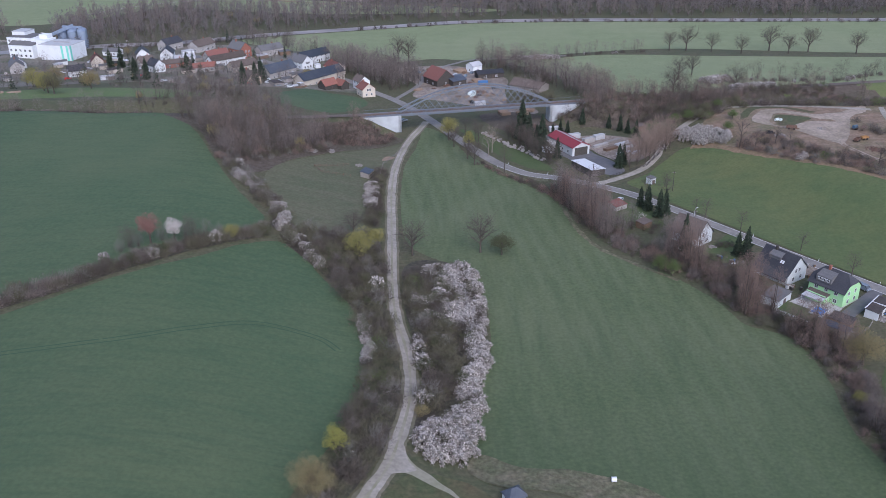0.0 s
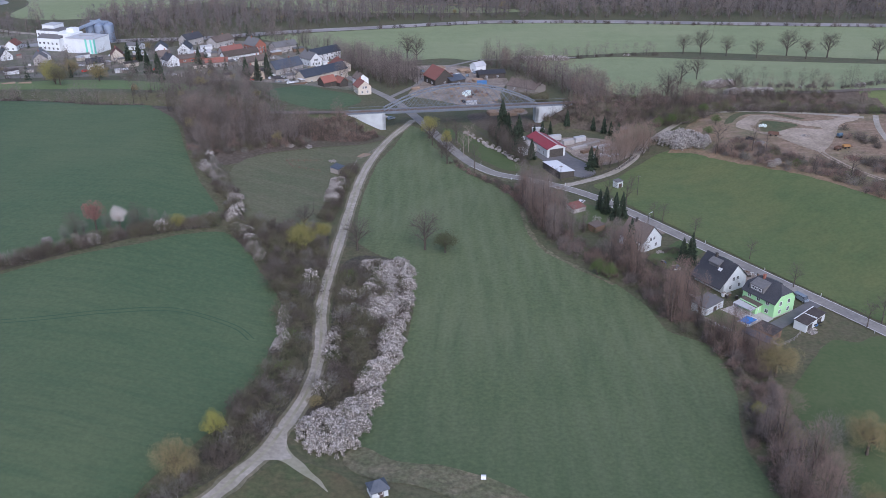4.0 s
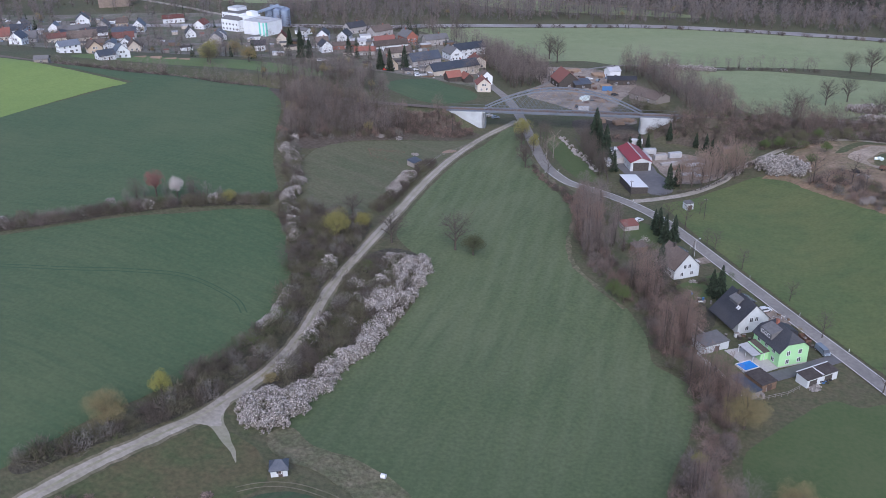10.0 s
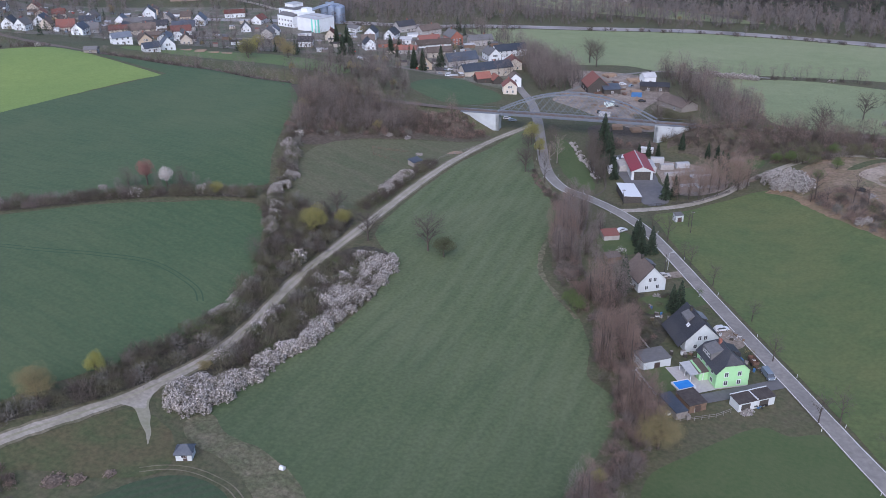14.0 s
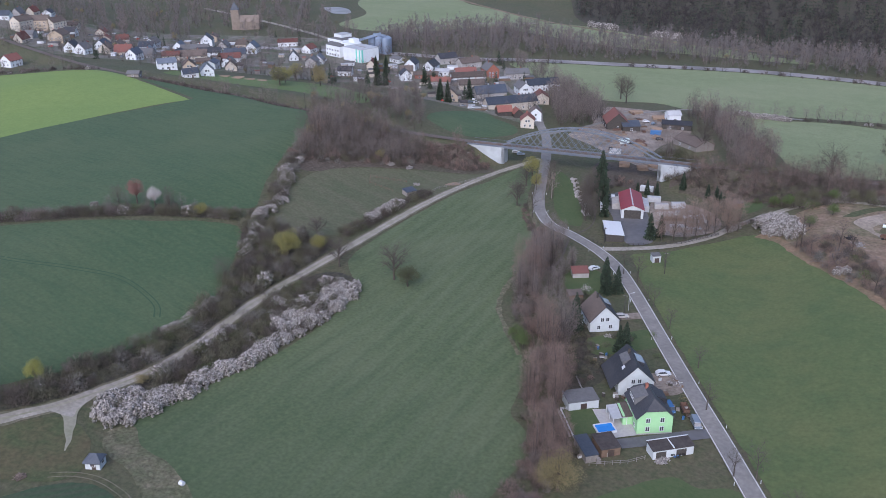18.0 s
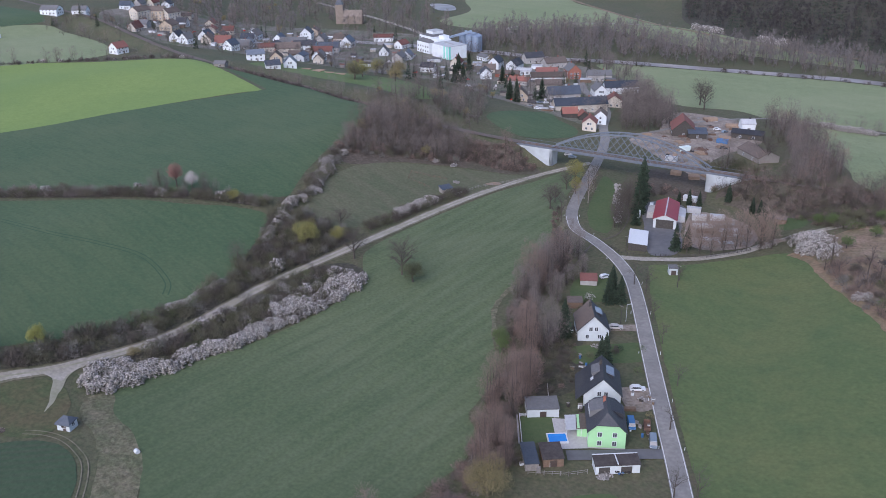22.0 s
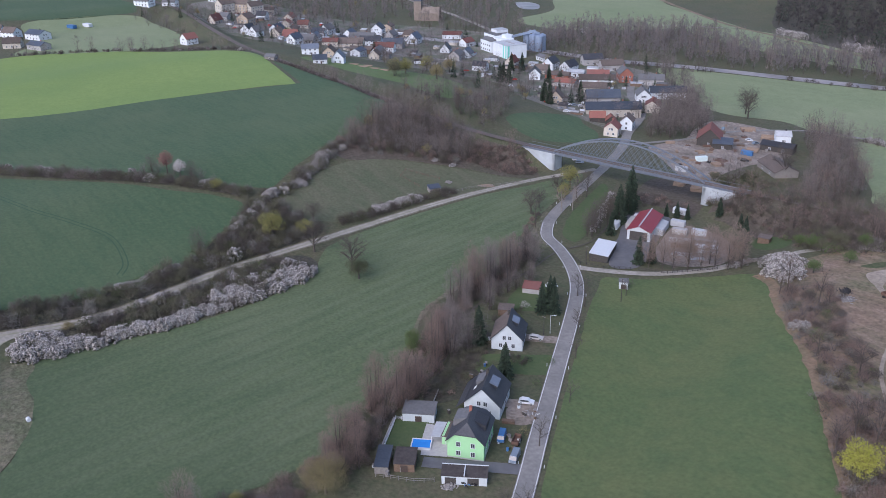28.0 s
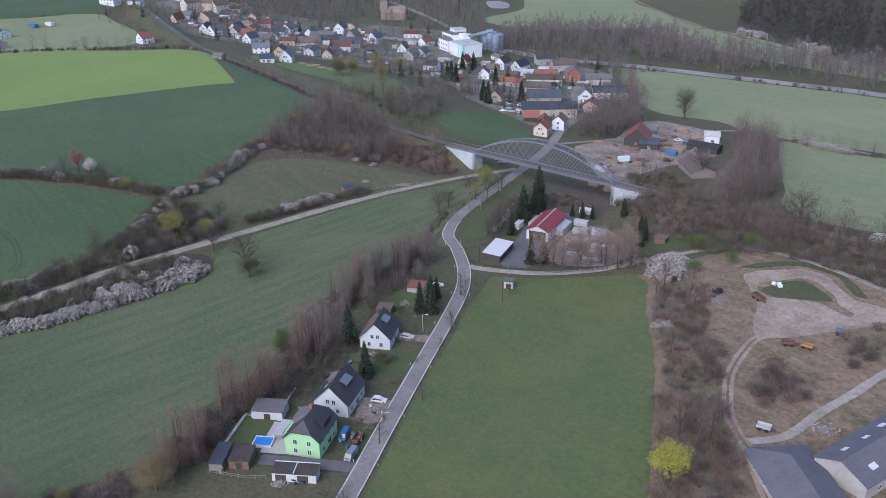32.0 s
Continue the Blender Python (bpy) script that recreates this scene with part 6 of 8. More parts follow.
def house(x, y, turn, L, W, eave, ridge, wall_m, roof_m, label, category="house", name="house", windows=(2, 1, 2), hip=0.0, chimneys=1, over=0.45, door=True, z=None, detail=True, group=""):
    """A gabled house. Its ridge runs along x, its gables face -x and +x. windows: per gable row, floors, per long-wall row."""
    ob = thing(name, x, y, turn, z, label, category, group)
    s = Solid()
    base = -2.0
    hz = ridge - (ridge - eave) * hip
    hw = W / 2 * (1 - (hz - eave) / (ridge - eave)) if hip else 0
    prof = [(-W / 2, base), (W / 2, base), (W / 2, eave)] + ([(hw, hz), (-hw, hz)] if hip else [(0, ridge)]) + [(-W / 2, eave)]
    s.prism(prof, -L / 2, L / 2)
    child("wall", s.mesh("wall", wall_m), ob)
    t, slope = 0.2, (ridge - eave) / (W / 2)
    ye, ze = W / 2 + over, eave - over * slope
    back = L / 2 * 0 + (hip * (W / 2) if hip else 0)
    r = Solid()
    for sg in (-1, 1):
        xe, xr = L / 2 + over, L / 2 + over - back
        zh = hz + 0.02
        yh = hw + 0.15
        if hip:
            top = [(-xe, sg * ye, ze), (xe, sg * ye, ze), (xe, sg * yh, zh), (xr, 0, ridge), (-xr, 0, ridge), (-xe, sg * yh, zh)]
        else:
            top = [(-xe, sg * ye, ze), (xe, sg * ye, ze), (xe, 0, ridge), (-xe, 0, ridge)]
        n = len(top)
        V = [(a, b, c + 0.02) for a, b, c in top] + [(a, b, c + t + 0.02) for a, b, c in top]
        F = [list(range(n)), [i + n for i in range(n)][::-1]] + [[i, i + n, (i + 1) % n + n, (i + 1) % n] for i in range(n)]
        if sg < 0:
            F = [f[::-1] for f in F]
        r.add(V, F)
    if hip:
        for sg in (-1, 1):
            xe, xr = sg * (L / 2 + over), sg * (L / 2 + over - back)
            tri = [(xe, -hw - 0.15, hz + 0.04), (xe, hw + 0.15, hz + 0.04), (xr, 0, ridge + 0.02)]
            V = tri + [(a, b, c + t) for a, b, c in tri]
            r.add(V, [[0, 1, 2], [5, 4, 3], [0, 3, 4, 1], [1, 4, 5, 2], [2, 5, 3, 0]])
    child("roof", r.mesh("roof", roof_m), ob)
    for k in range(chimneys):
        cx = L * (0.18 if k == 0 else -0.25)
        child("chimney", Solid().box(cx - 0.35, cx + 0.35, 0.1, 0.8, ridge - 0.9, ridge + 1.0).box(cx - 0.42, cx + 0.42, 0.03, 0.87, ridge + 1.0, ridge + 1.12).mesh("chimney", M_BLACKWOOD if wall_m in (M_WHITE, M_DULLWHITE) else M_BRICK), ob)
    if detail:
        g, floors, sd = windows
        for f in range(floors):
            zf = 1.0 + f * 2.7
            if zf + 1.4 < eave + (ridge - eave) * 0.55:
                for k in range(g):
                    yy = (k + 0.5) / g * W * 0.8 - W * 0.4
                    if zf + 1.4 > eave:
                        yy *= 0.45
                    window(ob, L / 2, yy, zf, 1.0, 1.3, "+x")
                    window(ob, -L / 2, yy, zf, 1.0, 1.3, "-x")
            if zf + 1.4 < eave + 0.2:
                for k in range(sd):
                    xx = (k + 0.5) / sd * L * 0.85 - L * 0.425
                    window(ob, xx, -W / 2, zf, 1.1, 1.2, "-y")
                    window(ob, xx, W / 2, zf, 1.1, 1.2, "+y")
        if door:
            child("door", Solid().box(-0.5, 0.5, -0.05, 0.05, 0, 2.05).mesh("door", M_DOOR), ob, m=pose(L * 0.08, -W / 2, 0.0))
    return ob


def flat_box(x, y, turn, L, W, h, wall_m, roof_m, label, name="shed", category="shed", slope=0.3, over=0.2, z=None, door_m=None):
    """A shed with a single-pitch roof, lower on its -y side."""
    ob = thing(name, x, y, turn, z, label, category)
    child("wall", Solid().prism([(-W / 2, -1.0), (W / 2, -1.0), (W / 2, h), (-W / 2, h - slope)], -L / 2, L / 2).mesh("wall", wall_m), ob)
    k = slope / W
    y0, y1 = -W / 2 - over, W / 2 + over
    z0, z1 = h - slope - over * k, h + over * k
    child("roof", Solid().prism([(y0, z0 + 0.02), (y1, z1 + 0.02), (y1, z1 + 0.16), (y0, z0 + 0.16)], -L / 2 - over, L / 2 + over).mesh("roof", roof_m), ob)
    if door_m:
        child("door", Solid().box(-0.9, 0.9, -0.04, 0.04, 0, 2.0).mesh("door", door_m), ob, m=pose(0, -W / 2, 0))
    return ob


# the mint green house
green = house(125.5, 242.6, 126.5, 12.0, 9.6, 5.3, 9.6, M_GREENWALL, M_ROOFDARK, "mint green two-storey house with an anthracite half-hipped roof", windows=(2, 2, 3), hip=0.55, chimneys=1)
child("plinth", Solid().box(-6.06, 6.06, -4.86, 4.86, -0.5, 0.35).mesh("plinth", M_GREYWALL), green)
child("dormer", Solid().prism([(0.3, 6.2), (4.4, 6.2), (4.4, 8.0), (0.3, 9.3)], -1.0, 4.2).mesh("dormer", M_ROOFGREY), green, "large shed dormer with grey sheet roof")
child("dormer", Solid().prism([(-0.3, 6.2), (-4.4, 6.2), (-4.4, 7.6), (-0.3, 9.2)][::-1], -1.2, 3.4).mesh("dormer", M_ROOFDARK), green, "dark shed dormer")
for k in range(3):
    window(green, 0.2 + k * 1.4, 4.4, 6.7, 0.9, 0.8, "+y")
child("annex", Solid().box(-1.5, 5.0, 4.8, 7.4, -0.5, 2.9).mesh("annex", M_GREENWALL), green)
child("annex_roof", Solid().prism([(4.7, 3.0), (7.8, 2.6), (7.8, 2.75), (4.7, 3.2)], -1.8, 5.3).mesh("annex_roof", M_ROOFBROWN), green)

# white house with solar panels
white2 = house(114.2, 258.4, 125, 12.5, 10.2, 4.2, 9.2, M_DULLWHITE, M_ROOFDARK, "white house with a steep anthracite roof and solar panels", windows=(2, 2, 3), chimneys=1)


def on_roof(parent, name, m, x0, x1, f0, f1, side, W, eave, ridge, lift=0.25, thick=0.1, label=""):
    """A panel lying on a roof slope, between the fractions f0 and f1 from eave to ridge."""
    V = []
    for dz in (lift, lift + thick):
        for x, f in ((x0, f0), (x1, f0), (x1, f1), (x0, f1)):
            V.append((x, side * W / 2 * (1 - f), eave + (ridge - eave) * f + dz))
    F = [[3, 2, 1, 0], [4, 5, 6, 7], [0, 1, 5, 4], [1, 2, 6, 5], [2, 3, 7, 6], [3, 0, 4, 7]]
    if side > 0:
        F = [f[::-1] for f in F]
    return child(name, poly_mesh(name, V, F, m), parent, label)


def dormer(parent, x, w, side, W, eave, ridge, f0, f1, m, roof_m):
    """A shed dormer that stands out of a roof slope."""
    y0, y1 = side * W / 2 * (1 - f0), side * W / 2 * (1 - f1)
    z0, z1 = eave + (ridge - eave) * f0, eave + (ridge - eave) * f1
    prof = [(y0, z0), (y0, z0 + 1.3), (y1, z1 + 0.3), (y1, z1 - 0.2)]
    s = Solid().prism(prof if side < 0 else prof[::-1], x - w / 2, x + w / 2)
    child("dormer", s.mesh("dormer", m), parent)
    prof = [(y0 + side * 0.3, z0 + 1.25), (y0 + side * 0.3, z0 + 1.4), (y1, z1 + 0.45), (y1, z1 + 0.25)]
    child("dormer_roof", Solid().prism(prof if side < 0 else prof[::-1], x - w / 2 - 0.2, x + w / 2 + 0.2).mesh("dormer_roof", roof_m), parent)


dormer(white2, 1.0, 4.2, 1, 10.2, 4.2, 9.2, 0.45, 0.85, M_ROOFGREY, M_ROOFGREY)
dormer(white2, 0.5, 4.0, -1, 10.2, 4.2, 9.2, 0.4, 0.8, M_ROOFDARK, M_SOLAR)
for x in (-2.4, -1.6):
    on_roof(white2, "roof_window", M_FRAME, x - 0.3, x + 0.3, 0.35, 0.5, 1, 10.2, 4.2, 9.2)
on_roof(white2, "lean_to_roof", M_ROOFDARK, -6.6, 6.6, -0.45, 0.05, 1, 10.2, 4.2, 9.2, 0.15, 0.2)

white3 = house(91.8, 287.6, 130, 11.2, 9.8, 4.0, 9.0, M_DULLWHITE, M_ROOFDARK, "white house with grey and dark roof slopes beside the road", windows=(2, 2, 3), chimneys=1)
on_roof(white3, "old_roof_slope", M_ROOFBROWN, -6.0, 6.0, -0.08, 0.98, 1, 9.8, 4.0, 9.0, 0.26, 0.08, "weathered brown roof slope")
dormer(white3, 0.8, 3.6, -1, 9.8, 4.0, 9.0, 0.4, 0.8, M_ROOFDARK, M_SOLAR)

# outbuildings of the green house
garage = flat_box(135.3, 232.3, 45, 11.2, 4.0, 2.9, M_DULLWHITE, M_BITUMEN, "long white garage with a black felt roof", "garage", "garage", 0.35)
flat_box(106.4, 240.4, 44, 8.8, 5.8, 3.0, M_DULLWHITE, M_ROOFGREY, "white shed with a grey patched roof", door_m=M_DOOR)
flat_box(120.8, 224.8, 46, 5.2, 6.4, 2.7, M_BROWNWOOD, M_BITUMEN, "brown garden shed with a black felt roof", door_m=M_DOOR)
flat_box(117.0, 220.6, 46, 3.4, 8.4, 2.5, M_GREYWOOD, M_ROOFBLUE, "garden shed with a grey-blue sheet roof")
canopy = thing("patio_canopy", 117.9, 238.8, -51, label="white patio canopy on slim posts", category="canopy")
child("roof", Solid().prism([(-2.1, 2.5), (2.1, 2.75), (2.1, 2.85), (-2.1, 2.6)], -3.4, 3.4).mesh("roof", M_SHEET), canopy)
for px in (-3.2, 0, 3.2):
    for py in (-1.9, 1.9):
        child("post", Solid().box(px - 0.07, px + 0.07, py - 0.07, py + 0.07, 0, 2.55).mesh("post", M_FRAME), canopy)
patch("patio", [(110.5, 239.5), (117, 244), (124, 238), (125.5, 234.5), (120.5, 229.8), (115, 234.5)], M_PAVING, 0.24, "pale paved patio", "patio", smooth_edge=False, wobble=0)
patch("garden_lawn", [(111.4, 224.8), (103.5, 234.3), (110.4, 240.6), (115.2, 235.0), (117.0, 231.2)], M_LAWN, 0.22, "fenced green garden lawn", "lawn", smooth_edge=False, wobble=0)
pool = thing("swimming_pool", 117.2, 232.6, 44, label="rectangular swimming pool under a bright blue cover", category="pool")
s = Solid()
for x0, x1, y0, y1 in ((-2.7, 2.7, -2.1, -1.8), (-2.7, 2.7, 1.8, 2.1), (-2.7, -2.4, -1.8, 1.8), (2.4, 2.7, -1.8, 1.8)):
    s.box(x0, x1, y0, y1, -0.2, 0.75)
child("rim", s.mesh("rim", M_FRAME), pool)
child("cover", Solid().box(-2.4, 2.4, -1.8, 1.8, 0.1, 0.62).mesh("cover", M_POOL), pool, "bright blue pool cover")

child("ridge_strip", Solid().box(-5.8, 5.8, 1.95, 2.25, 3.02, 3.14).mesh("ridge_strip", M_FRAME), garage, "white roof edge strip")
child("divider", Solid().box(-0.12, 0.12, -2.2, 2.2, 2.8, 3.12).mesh("divider", M_FRAME), garage)
# Flat dark panels on the closed wall paint the shade of open bays.
for gx in (-3.4, 2.2):
    child("opening", Solid().box(gx - 1.4, gx + 1.4, -2.03, -1.96, 0.1, 2.1).mesh("opening", M_BLACKWOOD), garage, "dark panel painted as a shaded open bay")

# red-roofed barn and carport
barn = house(61.0, 393.2, 115, 21.5, 9.4, 4.3, 6.3, M_DULLWHITE, M_ROOFWINE, "white machine hall with a wine red sheet roof", "barn", "machine_hall", windows=(0, 1, 4), chimneys=0, door=False)
# A black panel on the gable paints the dark inside of the gateway.
child("gate", Solid().box(-10.83, -10.74, -3.6, 3.6, 0, 4.0).mesh("gate", M_BLACKWOOD), barn, "wide black panel painted as the dark hall gateway")
child("ridge_cap", Solid().box(-11.2, 11.2, -0.25, 0.25, 6.42, 6.58).mesh("ridge_cap", M_SHEET), barn)
child("lean_to", Solid().prism([(4.7, 0), (8.2, 0), (8.2, 2.6), (4.7, 3.4)], 0, 9).mesh("lean_to", M_GREYWALL), barn)
child("lean_to", Solid().prism([(-4.7, 0), (-8.0, 0), (-8.0, 2.6), (-4.7, 3.4)][::-1], -2, 9).mesh("lean_to", M_SHEET), barn)
# Added solid dark walls stand in for the shade beneath the carport roof.
flat_box(65.5, 362.2, 118, 15.0, 7.2, 3.3, M_BLACKWOOD, M_FRAME, "carport with a white corrugated roof and walls coloured as the shade beneath", "carport", "carport", 0.5)
flat_box(90, 345.5, 40, 3.2, 2.8, 3.0, M_DULLWHITE, M_ROOFGREY, "small white transformer hut beside the field", "transformer_hut", "hut", 0.2, door_m=M_DOOR)
flat_box(70.5, 318.5, 35, 6.0, 4.6, 2.8, M_GREYWALL, M_ROOFRED, "garden house with a red roof", "garden_house", "shed", 0.8)
house(15, 148.3, 28, 3.9, 3.4, 2.2, 3.7, M_DULLWHITE, M_ROOFBLUE, "small white hut with a slate blue hipped roof", "hut", "hut", windows=(1, 1, 1), hip=0.98, chimneys=0, over=0.35)
flat_box(-33, 355.5, 70, 5.5, 4, 3.0, M_GREYWOOD, M_ROOFBLUE, "grey wooden stable with a slate roof", "stable", "stable", 0.8)
flat_box(77, 300, 40, 5, 4, 2.6, M_BROWNWOOD, M_ROOFBROWN, "brown garden shed among the trees")
flat_box(101, 418, 15, 4.5, 3.5, 2.6, M_BROWNWOOD, M_ROOFBROWN, "brown garden hut on a small lawn")
patch("garden_lawn", [(96, 416), (104, 410), (112, 414), (110, 422), (100, 424)], M_LAWN, 0.14, "small green garden lawn", "lawn")

# halls by the storage yard
house(224.5, 310, -35, 27, 15, 2.4, 5.4, M_GREYWALL, M_ROOFASH, "farm hall with a dark grey fibre cement roof", "hall", "farm_hall", windows=(0, 1, 4), hip=0.9, chimneys=0, door=False)
hall2 = house(229.5, 337, 85, 36, 13, 4.0, 6.8, M_GREYWALL, M_ROOFASH, "long farm hall with a grey roof and white skylights", "hall", "farm_hall", windows=(0, 1, 6), chimneys=0, door=False)
house(238, 384, 110, 30, 13, 4.0, 6.8, M_WHITE, M_ROOFBLUE, "long white farm building with a blue-grey roof", "hall", "farm_hall", windows=(1, 1, 6), chimneys=0, door=False)

for f in (-12, -4, 4, 12):
    on_roof(hall2, "skylight", M_FRAME, f - 1.2, f + 1.2, 0.3, 0.5, 1 if f > 0 else -1, 13, 4.0, 6.8, label="white roof skylight")
    on_roof(hall2, "skylight", M_FRAME, f - 1.0, f + 1.0, 0.45, 0.6, -1 if f > 0 else 1, 13, 4.0, 6.8, label="white roof skylight")

